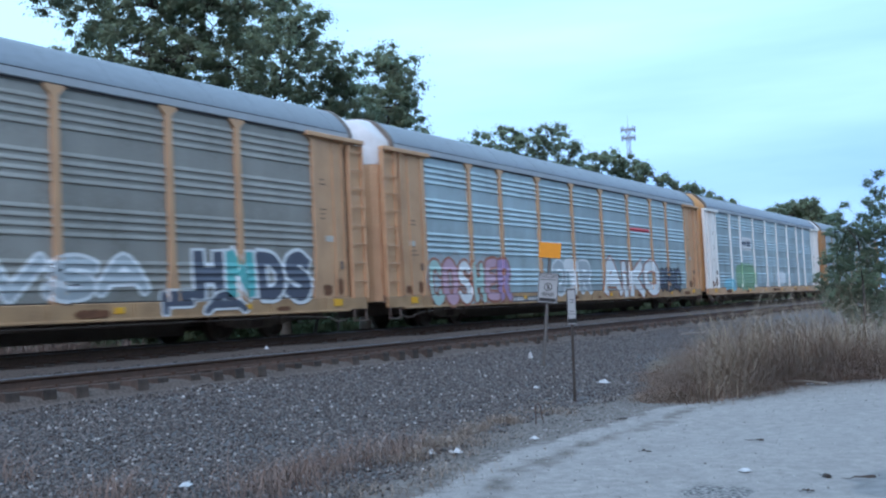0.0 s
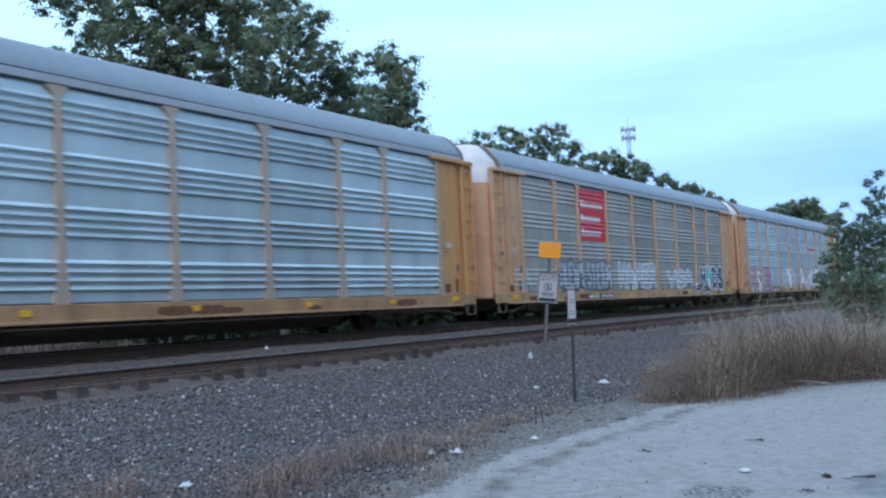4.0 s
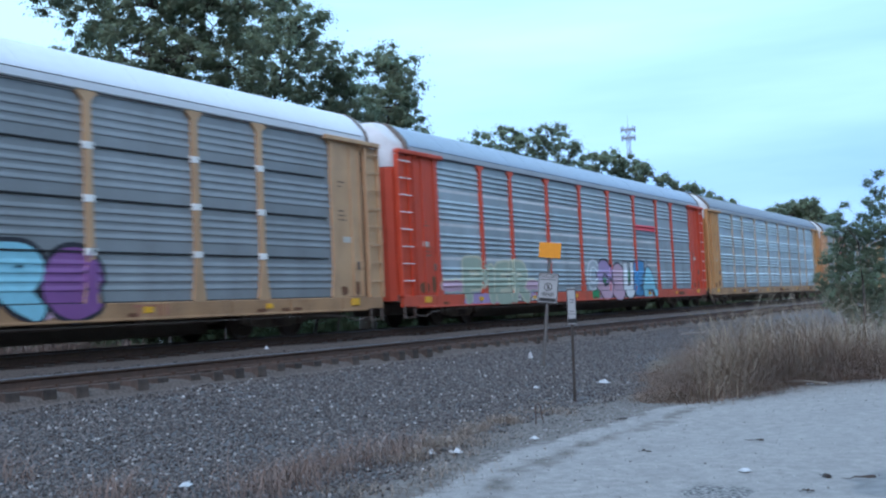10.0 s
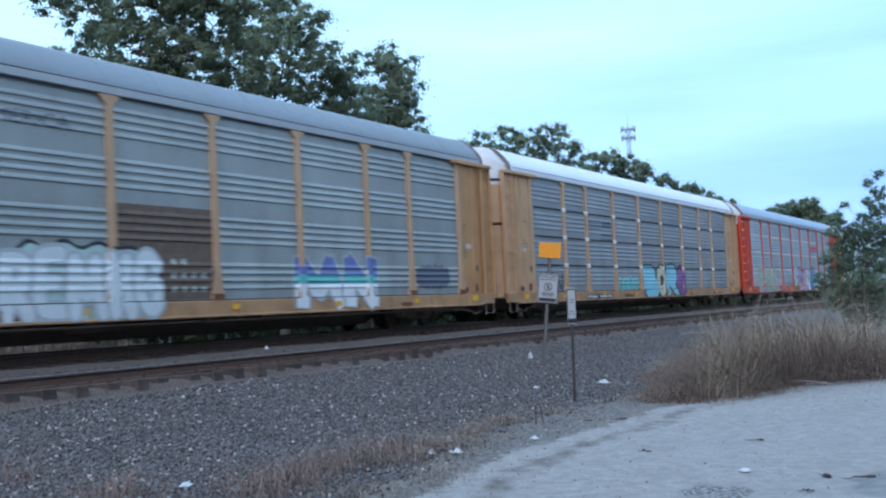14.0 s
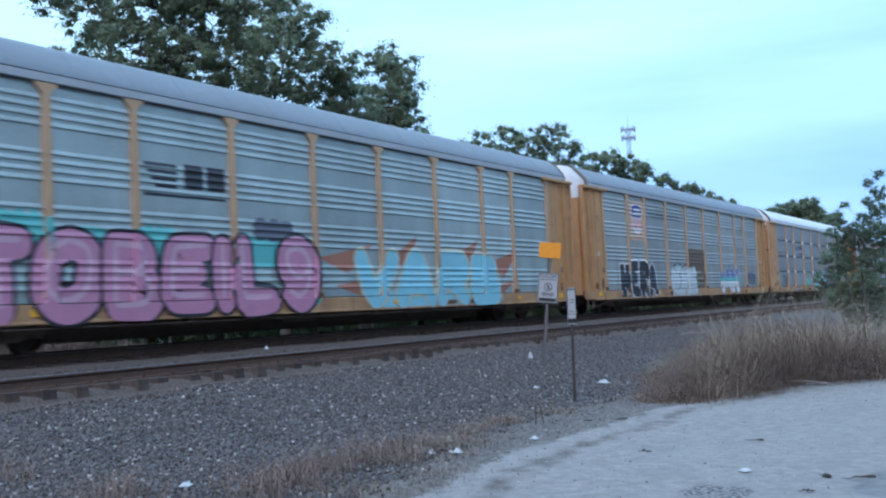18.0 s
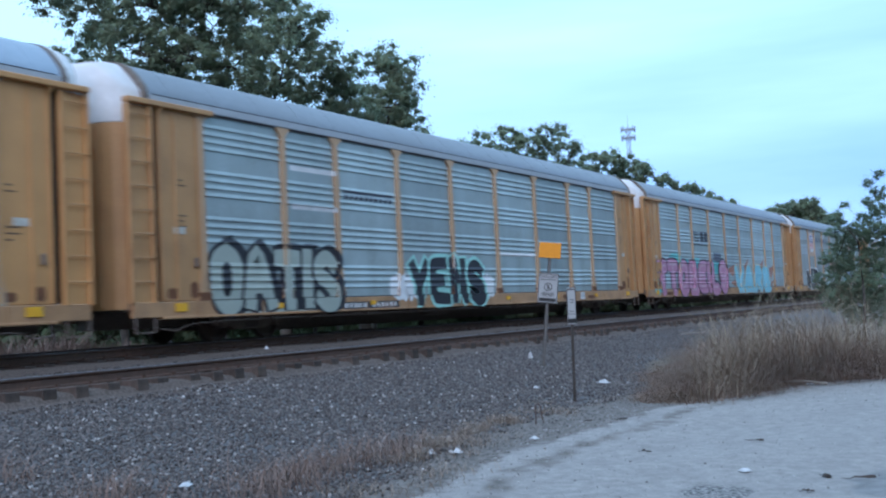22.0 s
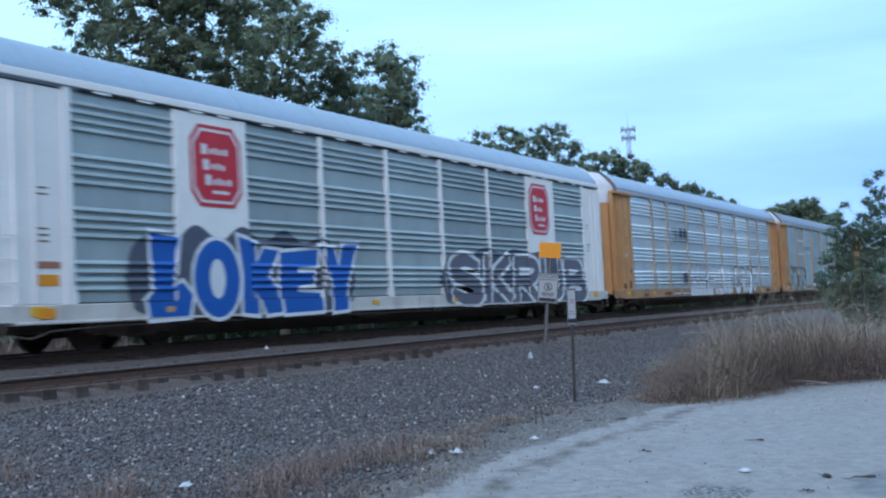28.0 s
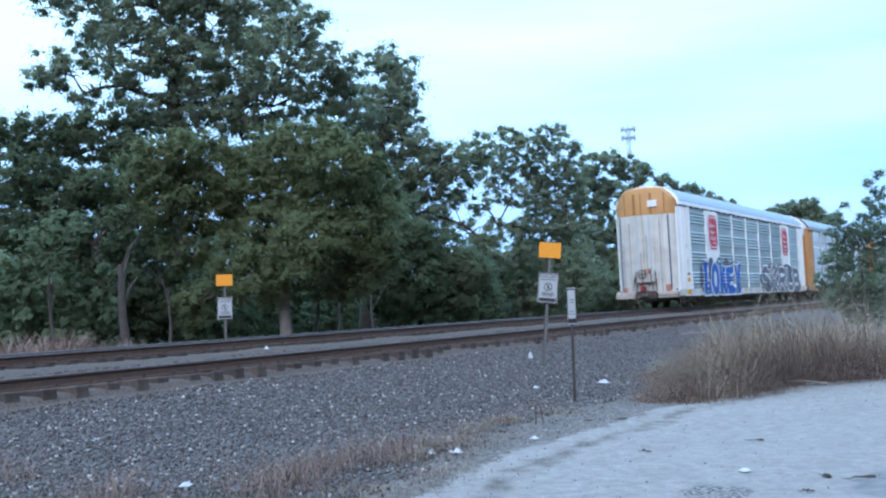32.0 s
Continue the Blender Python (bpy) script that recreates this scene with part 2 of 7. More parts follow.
# where the pale road surface ends, and where the dirt beyond it gives way to ballast
ROAD_X, ROAD_Y = [-60, 0, 7.5, 9.0, 10.5, 12.0, 14.5, 15.6, 17.0, 19.0, 25.0, 400], [3.8, 4.2, 4.70, 5.00, 5.09, 5.0, 5.05, 4.78, 4.5, 3.7, 2.2, 2.0]
DIRT_X, DIRT_Y = [-60, 3, 6, 9, 11, 13.3, 15.8, 17.0, 18.5, 25.0, 400], [4.0, 4.6, 5.0, 5.7, 6.0, 6.3, 6.3, 5.7, 5.0, 3.0, 2.2]


def ground_z(x, y):
    near = max(0.0, 1 - max(abs(x - 20) - 45, 0) / 40)
    return float(np.interp(y, SLOPE_Y, SLOPE_Z)) + near * 0.03 * noise.noise((x * 0.7, y * 0.7, 0.3))


def ground_material():
    m = bpy.data.materials.new("ballast_and_dirt")
    m.use_nodes = True
    n, l = m.node_tree.nodes, m.node_tree.links
    b = n["Principled BSDF"]
    b.inputs["Roughness"].default_value = 0.92
    co = n.new("ShaderNodeTexCoord").outputs["Object"]

    def tex(size, detail=5.0):
        t = n.new("ShaderNodeTexNoise")
        t.inputs["Scale"].default_value, t.inputs["Detail"].default_value = size, detail
        l.new(co, t.inputs["Vector"])
        return t.outputs["Fac"]

    def two(fac, a, c, lo=0.35, hi=0.65):
        r = n.new("ShaderNodeValToRGB")
        r.color_ramp.elements[0].position, r.color_ramp.elements[1].position = lo, hi
        r.color_ramp.elements[0].color, r.color_ramp.elements[1].color = (*a, 1), (*c, 1)
        l.new(fac, r.inputs["Fac"])
        return r.outputs["Color"]

    def mix(fac, a, c):
        x = n.new("ShaderNodeMix")
        x.data_type = "RGBA"
        l.new(fac, x.inputs["Factor"])
        l.new(a, x.inputs["A"])
        l.new(c, x.inputs["B"])
        return x.outputs["Result"]

    def zone(name):
        a = n.new("ShaderNodeAttribute")
        a.attribute_name = name
        s = n.new("ShaderNodeMath")
        s.operation = "ADD"
        w = n.new("ShaderNodeMapRange")
        w.inputs["To Min"].default_value, w.inputs["To Max"].default_value = -0.45, 0.45
        l.new(tex(3.5, 7.0), w.inputs["Value"])
        l.new(a.outputs["Fac"], s.inputs[0])
        l.new(w.outputs["Result"], s.inputs[1])
        r = n.new("ShaderNodeMapRange")
        r.inputs["From Min"].default_value, r.inputs["From Max"].default_value = 0.40, 0.60
        l.new(s.outputs[0], r.inputs["Value"])
        return r.outputs["Result"]

    stone = mix(tex(1.2), two(tex(38, 3), (0.035, 0.035, 0.04), (0.16, 0.155, 0.16)), two(tex(45, 3), (0.05, 0.045, 0.045), (0.12, 0.11, 0.11)))
    rusty = two(tex(25, 4), (0.056, 0.041, 0.034), (0.125, 0.093, 0.078))
    road = mix(tex(0.6, 6), two(tex(30, 6), (0.245, 0.223, 0.210), (0.375, 0.345, 0.327)), two(tex(7, 8), (0.185, 0.169, 0.160), (0.325, 0.299, 0.283)))
    worn = n.new("ShaderNodeMapRange")
    worn.inputs["From Min"].default_value, worn.inputs["From Max"].default_value, worn.inputs["To Max"].default_value = 0.52, 0.70, 0.42
    l.new(tex(1.7, 8), worn.inputs["Value"])
    road = mix(worn.outputs["Result"], road, two(tex(50, 5), (0.15, 0.135, 0.128), (0.27, 0.247, 0.235)))
    damp = two(tex(6, 6), (0.155, 0.150, 0.150), (0.235, 0.228, 0.226))
    coarse = two(tex(26, 3), (0.07, 0.066, 0.066), (0.30, 0.28, 0.268), 0.42, 0.6)
    dirt = two(tex(14, 6), (0.080, 0.067, 0.060), (0.195, 0.168, 0.150))
    grass = two(tex(5, 7), (0.09, 0.07, 0.05), (0.19, 0.15, 0.105))
    out = mix(zone("rusty"), stone, rusty)
    out = mix(zone("dirt"), out, dirt)
    out = mix(zone("road"), out, road)
    out = mix(zone("scuff"), out, dirt)
    out = mix(zone("grass"), out, grass)
    out = mix(zone("damp"), out, damp)
    out = mix(zone("coarse"), out, coarse)
    l.new(out, b.inputs["Base Color"])
    bp = n.new("ShaderNodeBump")
    bp.inputs["Strength"].default_value, bp.inputs["Distance"].default_value = 0.22, 0.02
    l.new(tex(55, 4), bp.inputs["Height"])
    l.new(bp.outputs["Normal"], b.inputs["Normal"])
    return m


def build_ground():
    def steps(parts):
        return np.concatenate([np.arange(a, b, s) for a, b, s in parts])
    xs = steps([(-1500, -100, 200), (-100, -10, 10), (-10, 40, 0.2), (40, 100, 1.5), (100, 300, 10), (300, 2600, 150)])
    ys = steps([(-1500, -100, 200), (-100, -6, 6), (-6, 11.4, 0.2), (11.4, 12.0, 0.05), (12.0, 23, 0.2), (23, 60, 2), (60, 300, 20), (300, 2600, 150)])
    gx, gy = np.meshgrid(xs, ys, indexing="ij")
    z = np.array([[ground_z(x, y) for y in ys] for x in xs])
    nx, ny = gx.shape
    i, j = np.meshgrid(np.arange(nx - 1), np.arange(ny - 1), indexing="ij")
    a = (i * ny + j).ravel()
    me = raw_mesh("ground", np.stack([gx, gy, z], -1).reshape(-1, 3), np.stack([a, a + ny, a + ny + 1, a + 1], -1), ground_material(), True)
    edge, road = np.interp(gx, EDGE_X, EDGE_Y), np.interp(gx, ROAD_X, ROAD_Y)
    masks = {
        "road": np.clip((road - gy) / 0.7 + 0.5, 0, 1),
        "dirt": np.clip(0.5 - (gy - np.interp(gx, DIRT_X, DIRT_Y)) / 0.5, 0, 1) * np.clip((gx - 3) / 6, 0, 1),
        "scuff": np.clip(0.58 - np.abs(gy - road + 0.45) / 0.9, 0, 0.6),
        "rusty": np.clip(np.minimum((gy - 11.0) / 0.45, (18.9 - gy) / 0.4), 0, 1) * (0.9 - 0.15 * np.clip(1 - np.abs(gy - 13.6) / 1.0, 0, 1)),
        "grass": np.clip(np.maximum((gy - 19.3) / 0.6, np.minimum(np.minimum((gx - 15.0) / 1.0, (0.372 - gy / np.maximum(gx, 1.0)) / 0.03), np.minimum((gy - edge - 0.2) / 0.6, (8.6 - gy) / 1.0))), 0, 1),
    }
    masks["damp"] = np.clip(1.25 - np.hypot((gx - 9.6) / 1.25, (gy - 1.15) / 0.65), 0, 1)
    masks["coarse"] = np.clip(1.1 - np.hypot((gx - 8.65) / 0.60, (gy - 2.6) / 0.50), 0, 0.60)
    for name, values in masks.items():
        me.attributes.new(name, "FLOAT", "POINT").data.foreach_set("value", values.astype(np.float32).ravel())
    tagged(new("ground", me), "grey ballast slope beside a pale gravel road", "ground", kind="structure")


build_ground()


# ---------------------------------------------------------------- railway tracks
RAIL = material("rail_steel", (0.10, 0.060, 0.045), 0.7, 0.3, 0.25, 15, (0.16, 0.085, 0.055), 0.5, 2.0, 0.2, 50)
HEAD = material("polished_rail_head", (0.235, 0.235, 0.25), 0.55, 0.6, 0.1, 10)
TIE = material("weathered_tie", (0.088, 0.065, 0.054), 0.9, 0, 0.4, 9, (0.04, 0.032, 0.028), 0.5, 2.5, 0.5, 30, 0.25)
ROCK = material("ballast_rock", (0.122, 0.108, 0.104), 0.85, 0, 0.3, 60, (0.25, 0.23, 0.22), 0.5, 8.0, 0.3, 80, 0.62, island=True)


def rail_outline(y, top):
    half = [(0.073, -0.171), (0.073, -0.158), (0.016, -0.140), (0.010, -0.055), (0.030, -0.042), (0.036, -0.030), (0.036, -0.006)]
    return [(y - a, top + z) for a, z in half] + [(y + a, top + z) for a, z in half[::-1]]


def build_track(center, top, label, tie_from, tie_to, single, tilt=0.0):
    track = tagged(new("railway_track"), label, "railway track", "railway tracks")
    track.matrix_basis = pose(0, center, top, tilt, 0, 0)
    for s in (-0.755, 0.755):
        rail = part("rail", Shape().prism(rail_outline(s, 0), 0, -60, 420), RAIL, track)
        part("rail_head", Shape().prism([(s - 0.037, -0.015), (s - 0.029, 0.001), (s + 0.029, 0.001), (s + 0.037, -0.015)], 0, -60, 420), HEAD, rail, "shiny worn running surface")
    rng = random.Random(int(center * 10))
    tie = Shape().box(-0.115, 0.115, -1.30, 1.30, -0.18, 0.0, 0.012).mesh("tie")
    tie.materials.append(TIE)
    rest, plates = Shape(), Shape()
    x, k = -8.0, 0
    while x < 300:
        dx, dy = rng.uniform(-0.05, 0.05), rng.uniform(-0.08, 0.08)
        if single and tie_from < x < tie_to:
            part("tie", tie, TIE, track, m=pose(x + dx, dy, -0.172 - rng.uniform(0.0, 0.02), 0, 0, rng.uniform(-1.2, 1.2)))
        elif x < 120 or k % 2:
            rest.box(x + dx - 0.115, x + dx + 0.115, -1.3 + dy, 1.3 + dy, -0.352, -0.176)
        if x < 60:
            for s in (-0.755, 0.755):
                plates.box(x + dx - 0.09, x + dx + 0.09, s - 0.19, s + 0.19, -0.176, -0.166)
                for q in (-0.10, 0.10):
                    plates.box(x + dx - 0.03, x + dx + 0.01, s + q - 0.02, s + q + 0.02, -0.168, -0.135)
        x += 0.53
        k += 1
    tagged(part("tie", rest, TIE, track), kind="stuff")
    tagged(part("tie_plate", plates, RAIL, track), kind="stuff")
    return track


build_track(12.95, -0.235, "near railway track with rusty rails on wooden ties", 2.0, 70.0, True, -3.2)
build_track(16.77, 0.0, "railway track under the freight train on ballast", 0, 0, False)


def scatter_rocks(name, count, where, size, mat, seed, label):
    """Loose stones, each a rough eight-cornered lump, joined in one mesh."""
    rng = np.random.default_rng(seed)
    pts = where(rng, count)
    n = len(pts)
    corner = np.array([(x, y, z) for x in (-1, 1) for y in (-1, 1) for z in (-1, 1)], float)
    quads = np.array([(0, 1, 3, 2), (4, 6, 7, 5), (0, 4, 5, 1), (2, 3, 7, 6), (0, 2, 6, 4), (1, 5, 7, 3)])
    v = corner[None] * (1 + rng.uniform(-0.45, 0.15, (n, 8, 3)))
    v *= (size * rng.uniform(0.5, 1.35, (n, 1, 1)) * rng.uniform(0.6, 1.1, (n, 1, 3)))
    a, b = rng.uniform(0, 6.28, n), rng.uniform(-0.7, 0.7, n)
    ca, sa, cb, sb = np.cos(a), np.sin(a), np.cos(b), np.sin(b)
    zero, one = np.zeros(n), np.ones(n)
    rz = np.stack([np.stack([ca, -sa, zero], -1), np.stack([sa, ca, zero], -1), np.stack([zero, zero, one], -1)], 1)
    rx = np.stack([np.stack([one, zero, zero], -1), np.stack([zero, cb, -sb], -1), np.stack([zero, sb, cb], -1)], 1)
    v = np.einsum("nij,nkj->nki", rz @ rx, v) + pts[:, None, :]
    f = quads[None] + (np.arange(n) * 8)[:, None, None]
    tagged(new(name, raw_mesh(name, v.reshape(-1, 3), f.reshape(-1, 4), mat)), label, "ballast", kind="stuff")


def on_ground(x, y, lift=0.0):
    return np.stack([x, y, np.array([ground_z(a, b) for a, b in zip(x, y)]) + lift], -1)


def slope_area(rng, count):
    x = 4 + rng.beta(1.1, 2.2, count) * 46
    y = rng.uniform(4.6, 11.45, count)
    keep = y > np.maximum(np.interp(x, EDGE_X, EDGE_Y) + 0.3, np.interp(x, DIRT_X, DIRT_Y) - 0.35) + rng.exponential(0.35, count)
    keep &= ~((x > 15.0) & (y / x < 0.375 - rng.exponential(0.01, count)) & (y < 8.8 - rng.exponential(0.3, count)))
    return on_ground(x[keep], y[keep], 0.008)


def bed_area(rng, count):
    x = 5 + rng.beta(1.1, 2.2, count) * 45
    return on_ground(x, rng.uniform(13.0, 14.9, count), 0.0)


def road_area(rng, count):
    x = rng.uniform(5, 24, count)
    y = np.interp(x, EDGE_X, EDGE_Y) - rng.exponential(1.6, count)
    return on_ground(x, y, 0.0)


scatter_rocks("ballast_stones", 78000, slope_area, 0.0160, ROCK, 3, "loose grey crushed ballast stones on the slope")
BED_ROCK = material("brown_bed_rock", (0.105, 0.086, 0.077), 0.88, 0, 0.3, 60, (0.18, 0.155, 0.14), 0.4, 8.0, 0.3, 80, 0.5, island=True)
scatter_rocks("bed_stones", 9000, bed_area, 0.026, BED_ROCK, 4, "ballast stones between the tracks")
PEBBLE = material("pale_pebble", (0.36, 0.345, 0.335), 0.9, 0, 0.2, 40, vary=0.4, island=True)
GRIT = material("dark_grit", (0.07, 0.06, 0.055), 0.9, 0, 0.2, 40, vary=0.5, island=True)
scatter_rocks("road_grit", 260, road_area, 0.0075, GRIT, 8, "dark grit and leaf crumbs on the gravel road")
scatter_rocks("road_pebbles", 2600, road_area, 0.0075, PEBBLE, 5, "small pale pebbles on the gravel road")


def pale_area(rng, count):
    p = slope_area(rng, count)
    return p[rng.uniform(7, 22, len(p)) > p[:, 0]] + np.array([0, 0, 0.015])


def dirt_area(rng, count):
    x = rng.uniform(8.0, 17.5, count)
    low, high = np.interp(x, ROAD_X, ROAD_Y), np.interp(x, DIRT_X, DIRT_Y)
    return on_ground(x, low + rng.beta(2.4, 1.2, count) * np.maximum(high - low, 0.2), 0.0)


scatter_rocks("verge_stones", 1300, dirt_area, 0.0105, ROCK, 9, "stray ballast stones on the dirt beside the road")
scatter_rocks("pale_stones", 3000, pale_area, 0.0155, PEBBLE, 6, "scattered pale stones among the ballast")


# ---------------------------------------------------------------- grass
def grass_material(name, a, b):
    m = bpy.data.materials.new(name)
    m.use_nodes = True
    n, l = m.node_tree.nodes, m.node_tree.links
    p = n["Principled BSDF"]
    p.inputs["Roughness"].default_value = 0.8
    r = n.new("ShaderNodeValToRGB")
    r.color_ramp.elements[0].color, r.color_ramp.elements[1].color = (*a, 1), (*b, 1)
    l.new(n.new("ShaderNodeNewGeometry").outputs["Random Per Island"], r.inputs["Fac"])
    l.new(r.outputs["Color"], p.inputs["Base Color"])
    return m


STRAW = grass_material("dry_straw", (0.145, 0.110, 0.088), (0.385, 0.31, 0.245))
BROWN = grass_material("brown_weed", (0.13, 0.088, 0.070), (0.30, 0.205, 0.165))

TANGLE = grass_material("tangled_brown_weed", (0.092, 0.050, 0.036), (0.245, 0.145, 0.102))
HAY = grass_material("bank_hay", (0.105, 0.070, 0.050), (0.275, 0.195, 0.138))
PALE_STEM = grass_material("pale_stem", (0.21, 0.16, 0.11), (0.47, 0.385, 0.275))


def grass(name, count, where, height, width, mat, seed, label, bend=0.5, z0=None):
    """Bent blades of three tapering pieces each, joined in one mesh."""
    rng = np.random.default_rng(seed)
    x, y, h = where(rng, count)
    n = len(x)
    base = on_ground(x, y, -0.02)
    h = h * height * rng.uniform(0.45, 1.15, n)
    a = rng.uniform(0, 6.28, n)
    bow = bend * rng.uniform(0.35, 1.0, n)
    lean = bow * h * 0.75
    side = np.stack([-np.sin(a + rng.uniform(-1.5, 1.5, n)), np.cos(a), np.zeros(n)], -1)
    out = np.stack([np.cos(a), np.sin(a), np.zeros(n)], -1)
    v = np.zeros((n, 7, 3))
    for k, (t, w) in enumerate(((0.0, 1.0), (0.45, 0.85), (0.8, 0.55))):
        mid = base + out * (lean * t ** 2)[:, None] + np.array([0, 0, 1.0]) * (h * t * (1 - 0.36 * t * bow))[:, None]
        v[:, 2 * k], v[:, 2 * k + 1] = mid - side * width * w, mid + side * width * w
    v[:, 6] = base + out * lean[:, None] + np.array([0, 0, 1.0]) * (h * (1 - 0.36 * bow))[:, None]
    f = np.array([(0, 1, 3), (0, 3, 2), (2, 3, 5), (2, 5, 4), (4, 5, 6)])
    f = f[None] + (np.arange(n) * 7)[:, None, None]
    tagged(new(name, raw_mesh(name, v.reshape(-1, 3), f.reshape(-1, 3), mat)), label, "grass", kind="stuff")


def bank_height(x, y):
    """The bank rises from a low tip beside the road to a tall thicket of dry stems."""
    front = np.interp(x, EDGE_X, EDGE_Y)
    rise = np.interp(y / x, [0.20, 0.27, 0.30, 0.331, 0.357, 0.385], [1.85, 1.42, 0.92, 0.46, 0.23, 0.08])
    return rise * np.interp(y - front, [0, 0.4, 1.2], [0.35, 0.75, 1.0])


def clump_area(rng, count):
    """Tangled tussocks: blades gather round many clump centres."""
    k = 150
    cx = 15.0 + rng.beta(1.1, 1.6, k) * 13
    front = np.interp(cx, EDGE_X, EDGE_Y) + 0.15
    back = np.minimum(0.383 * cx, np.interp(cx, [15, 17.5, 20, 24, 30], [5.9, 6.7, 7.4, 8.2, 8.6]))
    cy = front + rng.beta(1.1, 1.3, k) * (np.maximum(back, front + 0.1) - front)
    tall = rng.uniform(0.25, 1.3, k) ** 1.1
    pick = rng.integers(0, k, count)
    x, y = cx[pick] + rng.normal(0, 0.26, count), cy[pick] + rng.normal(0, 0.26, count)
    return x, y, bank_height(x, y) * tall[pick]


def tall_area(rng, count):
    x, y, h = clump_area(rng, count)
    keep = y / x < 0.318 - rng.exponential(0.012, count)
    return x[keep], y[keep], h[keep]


def verge_area(rng, count):
    x = rng.uniform(5.5, 16.5, count)
    y = np.interp(x, EDGE_X, EDGE_Y) + 0.25 + rng.normal(0.35, 0.33, count)
    d = np.array([noise.noise((a * 1.3, b * 1.3, 2)) for a, b in zip(x, y)])
    keep = d > -0.02 + rng.uniform(-0.1, 0.25, count) + np.interp(x, [9, 13], [0, 0.15])
    return x[keep], y[keep], np.interp(x[keep], [5.5, 10, 16], [1.0, 0.8, 0.5]) * (0.35 + 1.6 * np.clip(d[keep] + 0.1, 0, 0.6))


def weed_area(rng, count):
    x, y = [], []
    for cx, cy in ((6.2, 6.9), (7.6, 6.3), (8.4, 6.2), (7.2, 5.9), (9.3, 6.2), (6.0, 8.4)):
        x.append(rng.normal(cx, 0.30, count // 6))
        y.append(rng.normal(cy, 0.22, count // 6))
    x, y = np.concatenate(x), np.concatenate(y)
    return x, y, rng.uniform(0.25, 1.1, len(x))


def tuft_area(rng, count):
    """Small tufts in a row where the ballast meets the dirt."""
    k = 16
    cx = np.sort(rng.uniform(8.8, 12.4, k))
    cy, tall = np.interp(cx, [8.8, 10.5, 12.4], [5.75, 6.15, 6.3]) + rng.normal(0, 0.14, k), rng.uniform(0.4, 1.0, k)
    pick = rng.integers(0, k, count)
    return cx[pick] + rng.normal(0, 0.12, count), cy[pick] + rng.normal(0, 0.08, count), tall[pick]


def far_area(rng, count):
    k = 44
    cx, tall = np.clip(rng.normal(17.7, 1.3, k), 14, 20.0), rng.uniform(0.35, 1.25, k)
    cy = rng.uniform(19.9, 22.3, k)
    pick = rng.integers(0, k, count)
    x = cx[pick] + rng.normal(0, 0.2, count)
    return x, np.maximum(cy[pick] + rng.normal(0, 0.2, count), 19.6), tall[pick] * np.interp(x, [13, 16, 19.5, 21], [0.5, 1, 1, 0.4])


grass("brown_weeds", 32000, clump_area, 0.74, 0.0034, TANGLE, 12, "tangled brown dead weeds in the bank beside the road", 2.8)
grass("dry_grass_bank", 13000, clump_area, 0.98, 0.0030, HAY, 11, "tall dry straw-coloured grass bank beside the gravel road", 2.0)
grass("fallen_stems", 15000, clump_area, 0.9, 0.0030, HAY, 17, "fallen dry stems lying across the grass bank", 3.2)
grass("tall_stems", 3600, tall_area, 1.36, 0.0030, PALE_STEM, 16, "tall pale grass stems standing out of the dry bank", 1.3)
grass("verge_grass", 9500, verge_area, 0.22, 0.0028, STRAW, 13, "short dry grass between the road and the ballast", 1.7)
grass("verge_weeds", 2500, weed_area, 0.50, 0.0026, BROWN, 14, "thin brown weeds on the edge of the ballast", 1.7)
grass("straw_tufts", 1700, tuft_area, 0.28, 0.0030, STRAW, 18, "pale dry tufts of grass along the road edge", 1.4)
grass("far_grass", 4600, far_area, 1.0, 0.011, BROWN, 15, "dry grass beyond the tracks under the trees", 0.8)


# ---------------------------------------------------------------- trees
BARK = material("grey_bark", (0.075, 0.062, 0.052), 0.95, 0, 0.4, 12, (0.03, 0.028, 0.025), 0.5, 4.0, 0.6, 25)
PALE_BARK = material("pale_bark", (0.22, 0.19, 0.16), 0.95, 0, 0.3, 14, (0.10, 0.09, 0.08), 0.5, 4.0, 0.5, 25)


def leaf_material(name, a, b):
    m = bpy.data.materials.new(name)
    m.use_nodes = True
    n, l = m.node_tree.nodes, m.node_tree.links
    p = n["Principled BSDF"]
    p.inputs["Roughness"].default_value = 0.7
    p.inputs["Specular IOR Level"].default_value = 0.12
    r = n.new("ShaderNodeValToRGB")
    r.color_ramp.elements[0].color, r.color_ramp.elements[1].color = (*a, 1), (*b, 1)
    t = n.new("ShaderNodeTexNoise")
    t.inputs["Scale"].default_value, t.inputs["Detail"].default_value = 0.55, 3.0
    l.new(n.new("ShaderNodeTexCoord").outputs["Object"], t.inputs["Vector"])
    mx = n.new("ShaderNodeMath")
    mx.operation = "MULTIPLY_ADD"
    mx.inputs[1].default_value = 0.20
    l.new(n.new("ShaderNodeNewGeometry").outputs["Random Per Island"], mx.inputs[0])
    sub = n.new("ShaderNodeMath")
    sub.operation = "MULTIPLY_ADD"
    sub.inputs[1].default_value, sub.inputs[2].default_value = 1.6, -0.5
    l.new(t.outputs["Fac"], sub.inputs[0])
    l.new(sub.outputs[0], mx.inputs[2])
    l.new(mx.outputs[0], r.inputs["Fac"])
    l.new(r.outputs["Color"], p.inputs["Base Color"])
    glow = n.new("ShaderNodeBsdfTranslucent")
    l.new(r.outputs["Color"], glow.inputs["Color"])
    both = n.new("ShaderNodeMixShader")
    both.inputs[0].default_value = 0.66
    l.new(p.outputs[0], both.inputs[1])
    l.new(glow.outputs[0], both.inputs[2])
    l.new(both.outputs[0], n["Material Output"].inputs["Surface"])
    return m


